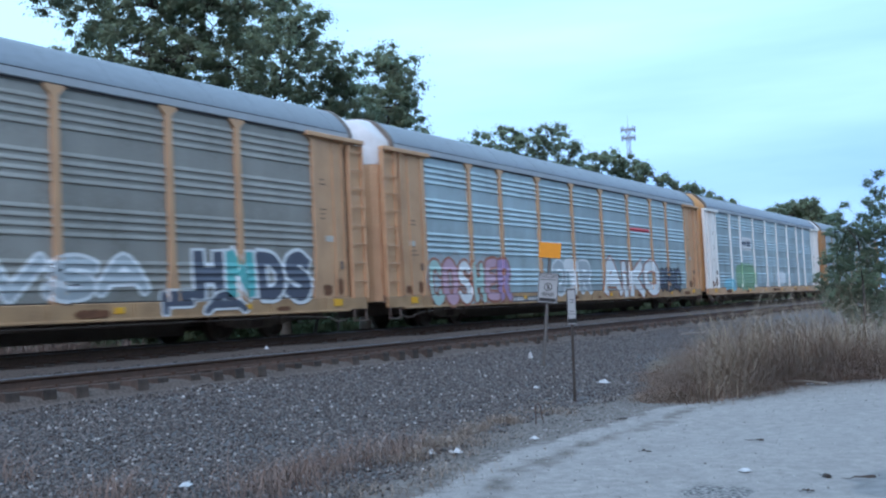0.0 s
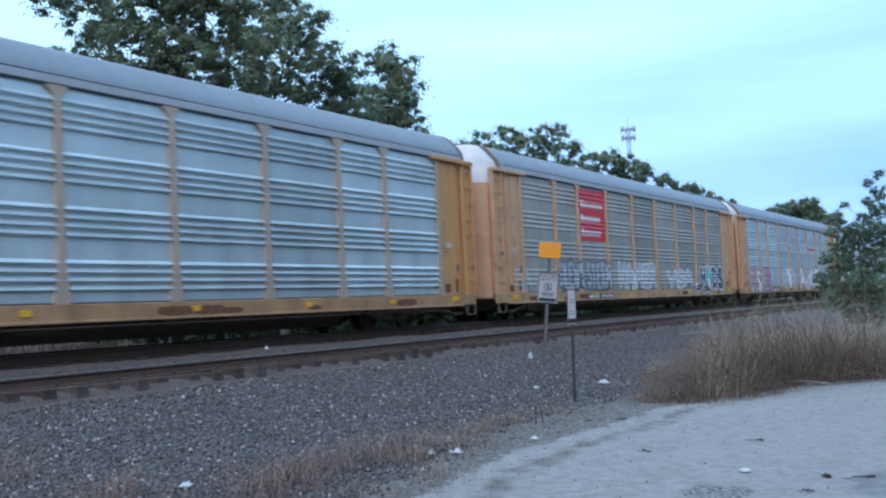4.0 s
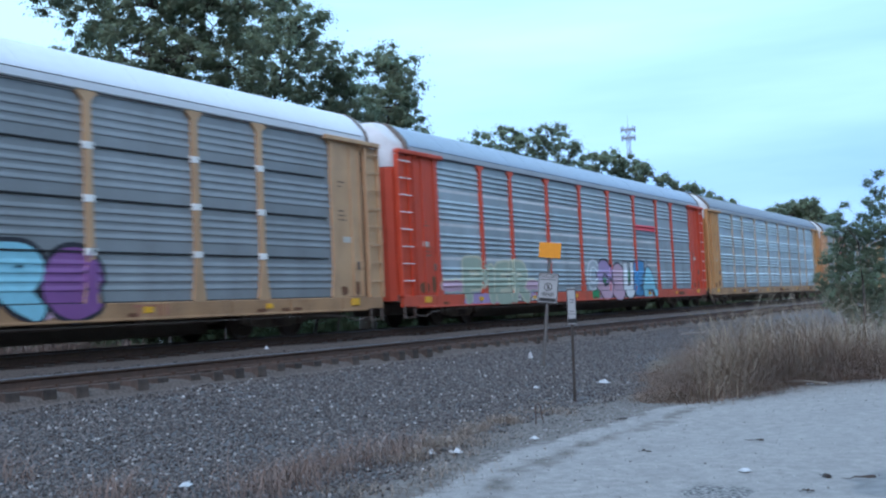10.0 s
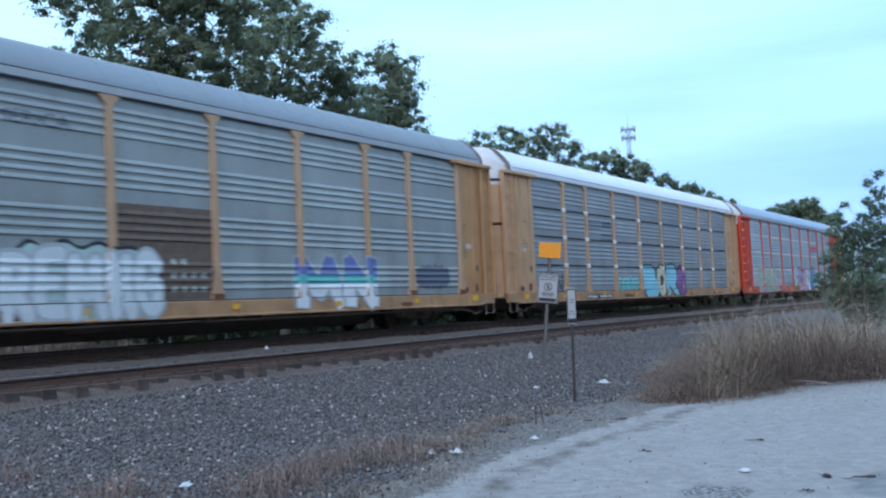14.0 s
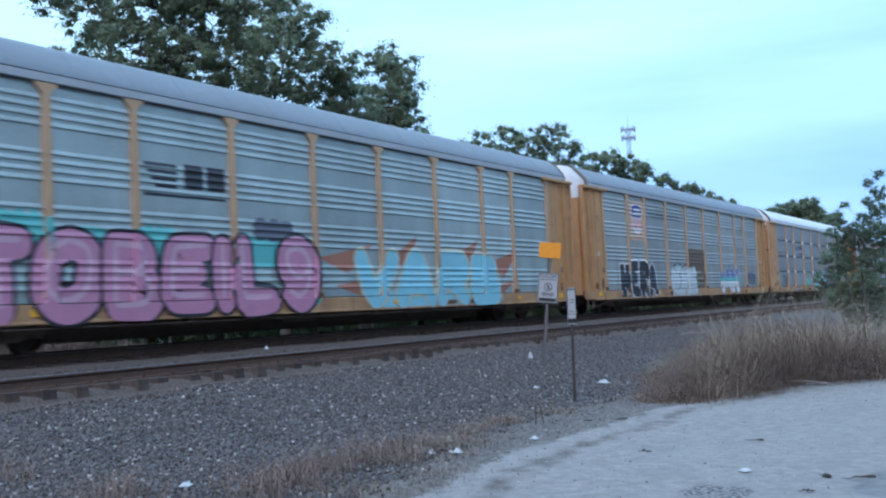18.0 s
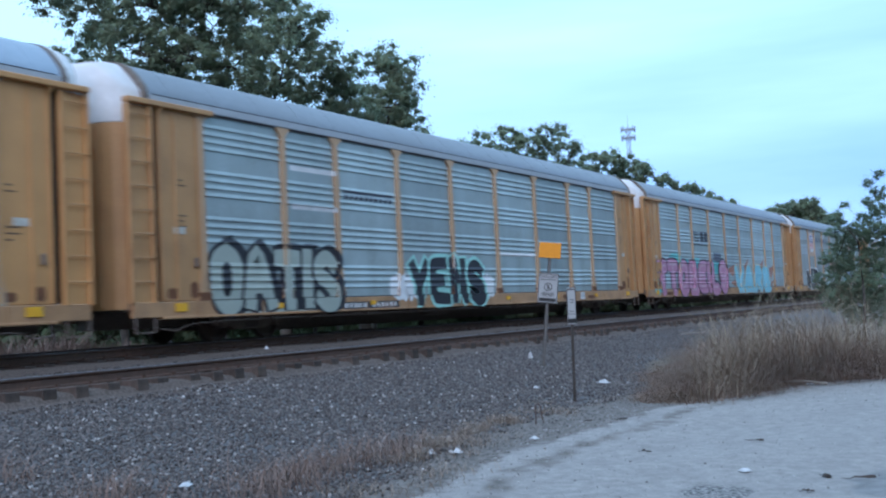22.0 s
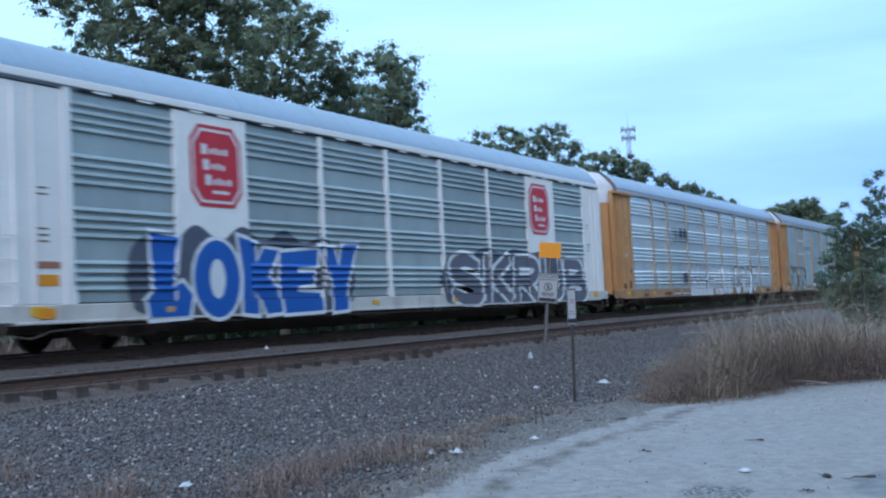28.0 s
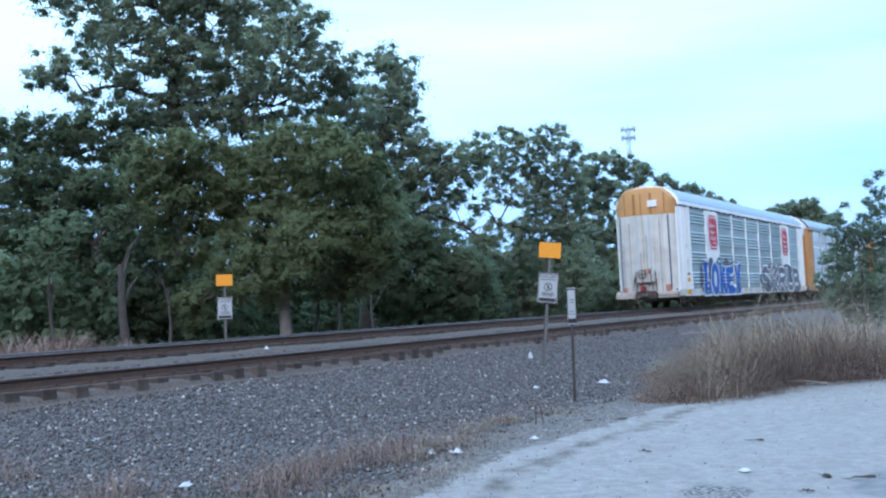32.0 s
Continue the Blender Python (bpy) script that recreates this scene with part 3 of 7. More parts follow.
OAK = leaf_material("oak_leaf", (0.255, 0.305, 0.215), (0.375, 0.435, 0.285))
LEAF = leaf_material("green_leaf", (0.150, 0.196, 0.124), (0.235, 0.290, 0.170))
FRESH = leaf_material("lighter_leaf", (0.165, 0.200, 0.105), (0.270, 0.305, 0.155))
SHRUB = leaf_material("shrub_leaf", (0.225, 0.300, 0.210), (0.345, 0.43, 0.30))


def crown(blobs, density, leaf, seed, mat, spread=0.42, per=64):
    """Leaves in rounded tufts on each limb's mass; the leaves lie outward and up on their tuft like shingles."""
    rng = np.random.default_rng(seed)
    tufts, out = [], []
    for x, y, z, r in blobs:
        k = max(8, int(1.75 * density * r * r))
        d = rng.normal(size=(k, 3))
        d /= np.linalg.norm(d, axis=1)[:, None]
        rad = r * (0.25 + 0.85 * rng.uniform(0, 1, k) ** 0.5)
        tufts.append(np.array([x, y, z]) + d * rad[:, None] * np.array([1.05, 1.05, 0.92]))
        out.append(d)
    tufts, out = np.concatenate(tufts), np.concatenate(out)
    n = len(tufts) * per
    d = rng.normal(size=(n, 3)) + np.repeat(out, per, 0) * 0.4
    d /= np.linalg.norm(d, axis=1)[:, None]
    size = np.repeat(spread * rng.uniform(0.5, 1.25, len(tufts)), per)
    far = np.abs(rng.normal(0.55, 0.5, n))
    c = np.repeat(tufts, per, 0) + d * (size * far)[:, None] * np.array([1.1, 1.1, 0.75])
    s = leaf * rng.uniform(0.6, 1.4, n) * np.interp(far, [0.0, 0.35, 0.9], [1.75, 1.35, 0.85])
    nrm = d * 1.2 + np.array([0, 0, 0.9]) + 0.40 * rng.normal(size=(n, 3))
    nrm /= np.linalg.norm(nrm, axis=1)[:, None]
    u = np.cross(nrm, rng.normal(size=(n, 3)))
    u /= np.linalg.norm(u, axis=1)[:, None]
    w = np.cross(nrm, u)
    v = np.stack([c - u * s[:, None], c - w * (s * 0.6)[:, None], c + u * s[:, None], c + w * (s * 0.6)[:, None]], 1)
    f = np.arange(n * 4).reshape(n, 4)
    me = raw_mesh("crown", v.reshape(-1, 3), f, mat, True)
    round_off = d * 0.7 + np.repeat(out, per, 0) * 0.7 + np.array([0, 0, 0.35]) + 0.12 * rng.normal(size=(n, 3))
    round_off /= np.linalg.norm(round_off, axis=1)[:, None]
    me.normals_split_custom_set_from_vertices(np.repeat(round_off, 4, 0).tolist())
    return me, tufts


def tree(name, label, base, radius, blobs, density, leaf, seed, mat, bark, category="tree", spread=0.36, per=46, group="trees behind the tracks", reach=0.35):
    """Trunk, limbs that branch from one another towards the masses of the crown, twigs and leaves."""
    rng = random.Random(seed)
    root = tagged(new(name), label, category, group)
    bz = ground_z(base[0], base[1]) - 0.1
    root.location = (base[0], base[1], bz)
    local = [(x - base[0], y - base[1], z - bz, r) for x, y, z, r in blobs]
    me, tufts = crown(local, density, leaf * 0.74, seed, mat, spread, int(per * 1.75))
    part("crown", me, mat, root)
    low, high = min(b[2] for b in local), max(b[2] for b in local)
    fork = low + reach * (high - low)
    top = Vector((sum(b[0] for b in local) / len(local) * 0.4, sum(b[1] for b in local) / len(local) * 0.4, fork))
    mid = Vector((top.x * 0.3 + rng.uniform(-0.1, 0.1), top.y * 0.3 + rng.uniform(-0.1, 0.1), fork * 0.55))
    part("trunk", Shape().tube([(0, 0, 0), (0, 0, 0.25), mid, top], [radius * 1.4, radius * 1.05, radius * 0.9, radius * 0.65], 10), bark, root, smooth=True)
    nodes = [(mid.lerp(top, 0.3), radius * 0.6), (top, radius * 0.6)]
    for x, y, z, r in sorted(local, key=lambda b: (Vector(b[:3]) - top).length):
        end = Vector((x, y, z))
        start, thick = min(nodes, key=lambda q: (q[0] - end).length + 0.5 * max(0.0, q[0].z - end.z))
        bow = start.lerp(end, 0.5) + Vector((rng.uniform(-0.3, 0.3), rng.uniform(-0.3, 0.3), rng.uniform(-0.2, 0.3))) * r
        limb = part("limb", Shape().tube([start, bow, end], [thick * 0.8, thick * 0.65, thick * 0.5], 7), bark, root, smooth=True)
        nodes.append((end, thick * 0.62))
        twigs = Shape()
        for _ in range(7):
            a = bow.lerp(end, rng.random())
            d = Vector((rng.gauss(0, 1), rng.gauss(0, 1), rng.gauss(0.3, 0.7))).normalized() * r * rng.uniform(0.6, 1.0)
            twigs.tube([a, a + d * 0.5 + Vector((0, 0, 0.1)), a + d], [radius * 0.09, radius * 0.06, radius * 0.025], 5)
        tagged(part("twig", twigs, bark, limb), kind="stuff")
    return root


tree("oak_tree", "tall dark oak with a wide broken crown", (30.9, 30.3), 0.42,
     [(26.9, 32.4, 12.9, 0.65), (28.5, 31.5, 12.5, 1.31), (29.1, 29.4, 12.6, 1.66), (30.6, 28.2, 12.5, 1.74), (31.7, 26.5, 12.2, 1.65), (31.3, 24.0, 11.3, 0.98),
      (30.9, 24.5, 10.0, 1.53), (31.9, 27.7, 10.3, 1.63), (29.7, 28.1, 10.4, 1.46), (28.6, 29.7, 10.7, 1.31), (29.4, 32.8, 11.3, 0.89), (27.5, 33.0, 10.4, 0.91),
      (27.9, 34.6, 10.4, 0.41), (28.1, 32.1, 9.4, 0.58), (29.2, 31.2, 9.8, 0.72), (32.2, 23.1, 9.8, 0.89), (33.1, 24.6, 9.1, 1.26), (32.7, 26.7, 8.8, 1.53),
      (30.9, 27.6, 8.8, 1.25), (30.5, 29.7, 9.0, 1.12), (33.9, 23.6, 8.5, 0.96), (28.4, 29.4, 8.1, 0.84), (30.8, 29.4, 7.9, 1.08), (31.5, 27.2, 7.4, 1.09)]
     + [(28.3, 30.6, 14.0, 1.43), (29.0, 28.3, 14.0, 1.75), (31.5, 27.4, 14.2, 1.84), (27.7, 32.4, 13.9, 0.84)],
     22, 0.088, 21, OAK, BARK, reach=0.5)
tree("oak_tree", "dark oak crown rising above the freight cars", (36.4, 25.1), 0.36,
     [(37.8, 24.3, 10.7, 1.12), (37.8, 24.9, 11.2, 0.59), (38.1, 23.8, 10.1, 0.74), (38.6, 24.0, 9.0, 0.74), (37.3, 24.1, 9.0, 1.10), (37.5, 25.4, 9.3, 0.95),
      (37.6, 23.9, 7.7, 1.10), (37.9, 25.4, 7.5, 1.29), (37.2, 26.4, 8.3, 1.02), (37.5, 22.8, 7.2, 0.67), (38.1, 22.0, 6.6, 1.03), (37.8, 23.0, 6.1, 1.25),
      (40.1, 21.9, 6.8, 0.91), (39.4, 20.9, 7.2, 0.62), (37.9, 24.4, 5.8, 1.31), (38.6, 21.8, 5.8, 0.89), (38.6, 22.9, 4.5, 0.68), (38.0, 23.5, 4.5, 1.18),
      (39.4, 20.9, 3.2, 0.72)],
     22, 0.090, 22, OAK, BARK, reach=0.6)
tree("broadleaf_tree", "rounded lighter green tree with a pale trunk", (26.3, 21.2), 0.19,
     [(24.3, 24.8, 5.3, 1.01), (24.8, 23.9, 5.7, 1.01), (25.9, 23.5, 5.3, 1.02), (24.8, 24.4, 4.3, 0.96), (25.9, 23.8, 4.1, 0.94), (26.4, 22.6, 4.7, 1.07),
      (27.1, 21.9, 5.8, 0.99), (27.0, 20.5, 5.9, 1.01), (26.6, 18.8, 5.1, 1.02), (28.4, 19.2, 4.5, 0.82), (27.2, 21.7, 4.4, 1.26), (27.9, 20.3, 4.2, 1.29),
      (27.7, 19.1, 3.2, 1.13), (26.5, 21.9, 3.0, 1.23), (26.2, 20.0, 2.7, 1.28), (28.1, 19.9, 2.2, 1.24), (27.9, 18.9, 2.3, 0.68), (25.4, 21.8, 1.8, 0.99),
      (25.7, 20.3, 1.9, 0.85), (27.8, 20.5, 1.7, 0.85), (25.3, 24.4, 2.8, 0.74), (24.5, 23.2, 1.0, 0.62)],
     48, 0.075, 23, FRESH, PALE_BARK)
tree("broadleaf_tree", "bushy dark green tree reaching to the ground", (25.6, 28.3), 0.30,
     [(27.5, 29.5, 8.1, 0.85), (27.0, 29.4, 7.0, 0.84), (27.4, 28.8, 6.6, 0.93), (26.2, 29.8, 7.4, 0.53),
      (23.8, 31.0, 7.0, 0.78), (24.5, 30.6, 7.3, 0.71), (25.8, 31.0, 7.6, 0.64), (26.4, 30.6, 7.2, 0.74), (23.8, 30.6, 5.7, 1.17), (25.5, 30.8, 6.0, 1.18),
      (25.1, 28.4, 5.4, 0.77), (24.9, 32.6, 4.4, 1.59), (25.0, 30.3, 4.3, 1.49), (26.9, 30.1, 4.4, 1.31), (25.4, 33.3, 2.6, 1.66), (25.4, 30.8, 2.6, 1.61),
      (27.2, 30.4, 2.7, 1.51), (24.6, 31.2, 0.9, 1.20), (24.9, 29.3, 0.9, 1.23), (26.8, 28.6, 5.3, 1.02), (25.9, 27.1, 3.8, 1.09), (26.2, 27.8, 1.0, 1.23),
      (27.3, 27.2, 0.7, 1.09), (27.4, 28.0, 2.3, 1.11), (25.1, 28.7, 7.6, 0.39), (23.4, 31.0, 7.5, 0.54)],
     27, 0.092, 24, LEAF, BARK)
tree("bush", "broad olive-green bush under the taller trees", (36.5, 22.6), 0.12,
     [(34.9, 22.7, 4.4, 1.02), (34.3, 21.6, 3.2, 1.21), (36.0, 21.4, 2.5, 1.31), (36.3, 20.6, 1.8, 1.13), (34.5, 21.8, 1.7, 1.38), (34.6, 22.6, 0.9, 0.95),
      (35.6, 21.4, 1.0, 1.0), (36.6, 20.3, 0.9, 1.0), (36.2, 19.7, 1.9, 0.68), (37.6, 20.4, 0.5, 0.95)],
     42, 0.085, 29, LEAF, BARK, "bush", group="")
tree("broadleaf_tree", "open-crowned tree with sky between its branches", (54.2, 26.8), 0.30,
     [(49.3, 28.2, 6.4, 0.61), (51.0, 27.2, 6.1, 0.62), (49.6, 27.7, 4.7, 0.73), (52.2, 27.1, 7.1, 0.50), (50.0, 27.3, 3.6, 0.79), (51.5, 26.6, 4.9, 0.56),
      (53.4, 26.7, 10.0, 0.73), (53.8, 25.6, 9.5, 1.08), (55.2, 24.8, 10.0, 0.88), (54.4, 23.5, 9.2, 0.66), (52.6, 27.0, 8.5, 1.01), (55.1, 26.7, 8.2, 1.19),
      (54.7, 24.8, 8.0, 1.24), (55.4, 23.8, 7.8, 1.02), (52.3, 26.0, 6.5, 0.72), (54.1, 25.4, 6.4, 1.15), (55.4, 24.2, 6.3, 1.24), (52.7, 25.6, 4.7, 0.92),
      (55.0, 25.2, 4.7, 1.32), (55.7, 24.1, 4.7, 1.24), (52.5, 26.4, 3.1, 1.13), (54.8, 25.9, 2.9, 1.53), (55.1, 24.3, 2.8, 1.52), (53.8, 28.0, 1.6, 1.46),
      (53.7, 26.2, 1.0, 1.51), (55.7, 25.0, 0.6, 1.54), (53.6, 28.9, 0.3, 1.40), (54.4, 23.0, 1.5, 1.41)],
     24, 0.086, 25, OAK, BARK, spread=0.34, reach=0.45)
tree("broadleaf_tree", "tree row along the track, dark green", (84.0, 31.5), 0.4,
     [(78.6, 31.7, 11.5, 1.09), (82.7, 31.9, 12.0, 0.92), (85.1, 31.3, 11.7, 1.05), (81.8, 28.7, 10.6, 0.85), (83.6, 27.9, 10.1, 0.69), (85.2, 27.1, 9.6, 0.61),
      (88.0, 27.0, 9.3, 0.80), (91.0, 26.8, 9.0, 0.75), (94.0, 26.6, 8.7, 0.70), (89.0, 26.6, 7.3, 1.40), (93.0, 26.3, 7.0, 1.30),
      (84.2, 25.5, 8.3, 0.41), (80.1, 32.9, 9.3, 1.81), (81.0, 30.9, 9.1, 1.50), (82.5, 29.1, 8.4, 1.41), (85.0, 27.5, 7.8, 1.13), (79.9, 32.8, 5.9, 2.11),
      (80.5, 33.2, 2.8, 2.31), (83.9, 31.7, 6.1, 1.96), (78.8, 32.2, -0.2, 1.96), (83.9, 29.2, 5.6, 1.94), (86.5, 26.7, 6.8, 0.94), (81.6, 30.5, 2.9, 2.01),
      (81.1, 30.5, 0.0, 1.80)],
     12, 0.185, 26, OAK, BARK, spread=0.45)
tree("broadleaf_tree", "distant trees low over the last freight cars", (154.0, 33.4), 0.4,
     [(161.1, 35.6, 12.5, 1.23), (157.4, 32.8, 12.6, 1.39), (157.9, 31.1, 12.7, 1.18), (160.6, 30.7, 11.8, 1.00), (160.9, 34.4, 10.9, 2.04), (157.6, 30.6, 10.2, 1.77),
      (153.2, 41.3, 13.4, 1.00), (156.4, 36.2, 11.9, 1.00), (165.0, 29.6, 10.7, 1.44), (156.2, 38.2, 10.8, 1.40)],
     16, 0.22, 27, OAK, BARK, spread=0.5)
tree("shrub", "fine-leaved pale green shrub behind the dry grass bank", (26.6, 4.2), 0.035,
     [(28.7, 4.8, 2.6, 0.10), (28.1, 4.9, 2.3, 0.16), (28.3, 4.7, 2.0, 0.21), (28.4, 5.1, 1.9, 0.16), (28.7, 4.9, 1.6, 0.28), (28.6, 4.5, 1.8, 0.29),
      (28.6, 3.9, 3.3, 0.13), (28.4, 4.1, 3.1, 0.13), (28.9, 4.0, 2.9, 0.19), (28.5, 4.1, 2.6, 0.19), (29.2, 4.0, 2.4, 0.25), (29.0, 4.4, 2.2, 0.20),
      (28.6, 4.1, 1.9, 0.31), (28.2, 5.0, 1.2, 0.34), (28.9, 4.6, 1.2, 0.41), (29.0, 4.1, 1.2, 0.43), (28.5, 5.3, 0.7, 0.29), (28.4, 4.7, 0.6, 0.43),
      (28.6, 4.2, 0.5, 0.48), (28.2, 5.1, 0.2, 0.31), (28.9, 4.7, -0.0, 0.41), (28.8, 4.1, -0.1, 0.40), (28.9, 3.8, 1.8, 0.36)],
     370, 0.025, 28, SHRUB, BARK, "shrub", spread=0.12, per=34, group="", reach=0.5)


def sapling(x, y, radius, height, seed, bark, label):
    """A bare understory stem that forks below the taller crowns."""
    rng = random.Random(seed)
    root = tagged(new("understory_stem"), label, "tree stem", "stems under the trees")
    root.location = (x, y, ground_z(x, y) - 0.1)
    lean = Vector((rng.uniform(-0.12, 0.12), rng.uniform(-0.1, 0.1), 1.0)) * height
    knee = lean * 0.5 + Vector((rng.uniform(-0.15, 0.15), 0, 0))
    part("trunk", Shape().tube([(0, 0, 0), (0, 0, 0.3), knee, lean], [radius * 1.35, radius, radius * 0.85, radius * 0.5], 9), bark, root, smooth=True)
    for k in range(3):
        start = knee.lerp(lean, 0.2 + 0.35 * k)
        tip = start + Vector((rng.uniform(-0.9, 0.9), rng.uniform(-0.6, 0.6), rng.uniform(0.6, 1.3)))
        part("limb", Shape().tube([start, start.lerp(tip, 0.5) + Vector((0, 0, 0.12)), tip], [radius * 0.45, radius * 0.32, radius * 0.12], 6), bark, root, smooth=True)


for q, (x, y, radius, height, bark, label) in enumerate((
        (20.6, 22.1, 0.13, 2.9, BARK, "brown stem in the shade under the trees"), (17.9, 21.9, 0.06, 2.0, BARK, "thin dark stem beside the far grass"),
        (28.9, 22.2, 0.07, 2.6, BARK, "thin dark stem in the shade under the trees"), (30.3, 22.2, 0.05, 2.2, PALE_BARK, "slim pale stem in the shade under the trees"),
        (32.6, 22.2, 0.045, 2.2, PALE_BARK, "slim pale stem in the shade under the trees"), (22.4, 22.4, 0.05, 2.2, BARK, "thin dark stem in the shade under the trees"))):
    sapling(x, y, radius, height, 60 + q, bark, label)


def build_thicket():
    """Low dark brush closing the gaps under and behind the trees."""
    rng = random.Random(5)
    blobs = []
    for k in range(70):
        x = 14 + k * 1.35 + rng.uniform(-0.8, 0.8)
        y = 25.5 + rng.uniform(0, 5) + max(0, 24 - x) * 0.5
        blobs.append((x, y + (x > 45) * 2, 0.6 + rng.uniform(-0.4, 1.6), rng.uniform(1.3, 2.2)))
    me, _ = crown(blobs, 9.5, 0.122, 31, LEAF, 0.42, 30)
    tagged(new("brush", me), "dark brush under the trees beyond the tracks", "brush", kind="stuff")
    far = []
    for k in range(60):
        x = 10 + k * 5.5 + rng.uniform(-2, 2)
        far.append((x, 42 + rng.uniform(0, 10) + max(0, x - 120) * 0.05, 1.5 + rng.uniform(-0.5, 2.5) + max(0, 40 - x) * 0.04, rng.uniform(3.0, 4.6)))
    me, _ = crown(far, 1.7, 0.58, 32, LEAF, 1.0, 24)
    tagged(new("far_woods", me), "dark woods in the distance behind the tracks", "woods", kind="stuff")
    # Woods out of view, added to shade the cars and darken their reflections.
    south = []
    for k in range(72):
        x = -70 + k * 4.2 + max(0, k - 44) * 4.0 + rng.uniform(-1.5, 1.5)
        for z in (2.0, 7.0, 12.0, 17.0):
            south.append((x + rng.uniform(-1.5, 1.5), -26 + rng.uniform(-3, 3) - z * 0.3, z + rng.uniform(-1, 1.5), rng.uniform(3.2, 4.4)))
    me, _ = crown(south, 1.6, 1.5, 33, OAK, 1.1, 9)
    tagged(new("unseen_woods", me), "unseen woods added across the road to darken reflections", "woods", kind="stuff")


build_thicket()


# ---------------------------------------------------------------- signs
GALV = material("galvanised_post", (0.17, 0.165, 0.16), 0.65, 0.4, 0.2, 20, RUST, 0.4, 5.0, 0.2, 60)
DARK_POST = material("dark_steel_post", (0.060, 0.052, 0.047), 0.75, 0.2, 0.2, 20, RUST, 0.4, 5.0, 0.2, 60)
ORANGE = material("orange_marker", (0.80, 0.30, 0.01), 0.5, 0, 0.06, 10)
PLATE = material("sign_white", (0.40, 0.405, 0.41), 0.45, 0, 0.08, 14, (0.4, 0.38, 0.36), 0.3, 6.0)
LETTER = material("sign_black", (0.02, 0.02, 0.022), 0.5)


def text_shape(body, size, bold=0.0):
    """The filled outline of a word as verts and faces in its own plane."""
    cu = bpy.data.curves.new("word", "FONT")
    cu.body, cu.size, cu.offset, cu.resolution_u = body, size, bold, 3
    ob = bpy.data.objects.new("word", cu)
    me = bpy.data.meshes.new_from_object(ob)
    v, f = [tuple(p.co) for p in me.vertices], [tuple(q.vertices) for q in me.polygons]
    bpy.data.objects.remove(ob)
    bpy.data.curves.remove(cu)
    bpy.data.meshes.remove(me)
    return v, f


def flat_text(body, x, z, width, height, y):
    v, f = text_shape(body, 1.0)
    lo, hi = [min(p[i] for p in v) for i in (0, 1)], [max(p[i] for p in v) for i in (0, 1)]
    sx, sz = width / (hi[0] - lo[0]), height / (hi[1] - lo[1])
    return Shape().add([(x + (p[0] - (lo[0] + hi[0]) / 2) * sx, y, z + (p[1] - (lo[1] + hi[1]) / 2) * sz) for p in v], f)


def warning_sign(x, y, z0, top, turn, lean, label):
    """A post with an orange marker plate above a white warning board."""
    s = tagged(new("warning_sign"), label, "sign", "railway warning signs")
    s.matrix_basis = pose(x, y, z0, 0, lean, turn)
    h = top - z0
    channel = [(-0.035, 0.0), (-0.035, 0.012), (-0.018, 0.030), (0.018, 0.030), (0.035, 0.012), (0.035, 0.0), (0.014, 0.022), (-0.014, 0.022)]
    part("post", Shape().prism(channel, 2, -0.3, h - 0.05), GALV, s)
    part("marker_plate", Shape().box(-0.22, 0.22, -0.012, -0.004, h - 0.31, h, 0.003).box(-0.22, 0.22, 0.031, 0.039, h - 0.31, h, 0.003)
         .box(0.215, 0.22, -0.004, 0.031, h - 0.31, h), ORANGE, s, "orange marker plate")
    b1 = h - 0.62
    board = part("board", Shape().box(-0.205, 0.205, -0.012, -0.006, b1 - 0.61, b1, 0.002), PLATE, s, "white warning board with a black border")
    rim = Shape()
    for a in (-0.200, 0.186):
        rim.box(a, a + 0.014, -0.014, -0.012, b1 - 0.60, b1 - 0.01)
    for a in (b1 - 0.605, b1 - 0.019):
        rim.box(-0.186, 0.186, -0.014, -0.012, a, a + 0.014)
    part("border", rim, LETTER, board)
    part("wording", flat_text("DANGER", 0, b1 - 0.065, 0.34, 0.075, -0.0145), LETTER, board, "black word DANGER")
    ring = Shape().lathe([(-0.0145, 0.085), (-0.0145, 0.070), (-0.0125, 0.070), (-0.0125, 0.085)], (0, 0, b1 - 0.28), 1, 28)
    ring.add([(-0.055, -0.0145, b1 - 0.225), (-0.045, -0.0145, b1 - 0.215), (0.055, -0.0145, b1 - 0.335), (0.045, -0.0145, b1 - 0.345)], [(0, 1, 2, 3)])
    ring.box(-0.012, 0.016, -0.0145, -0.0125, b1 - 0.33, b1 - 0.235)
    part("symbol", ring, LETTER, board, "barred circle")
    for z, w, tall in ((b1 - 0.14, 0.15, 0.014), (b1 - 0.41, 0.12, 0.014), (b1 - 0.44, 0.15, 0.014), (b1 - 0.47, 0.10, 0.014), (b1 - 0.575, 0.17, 0.07)):
        part("print_line", Shape().box(-w, w, -0.014, -0.012, z, z + tall), LETTER, board)
    return s


warning_sign(19.53, 9.21, -0.81, 1.71, -58, 6.4, "orange marker over a white danger board on a leaning post")
warning_sign(22.03, 19.90, -0.60, 1.70, -45, 0.8, "orange marker over a white danger board beyond the tracks")


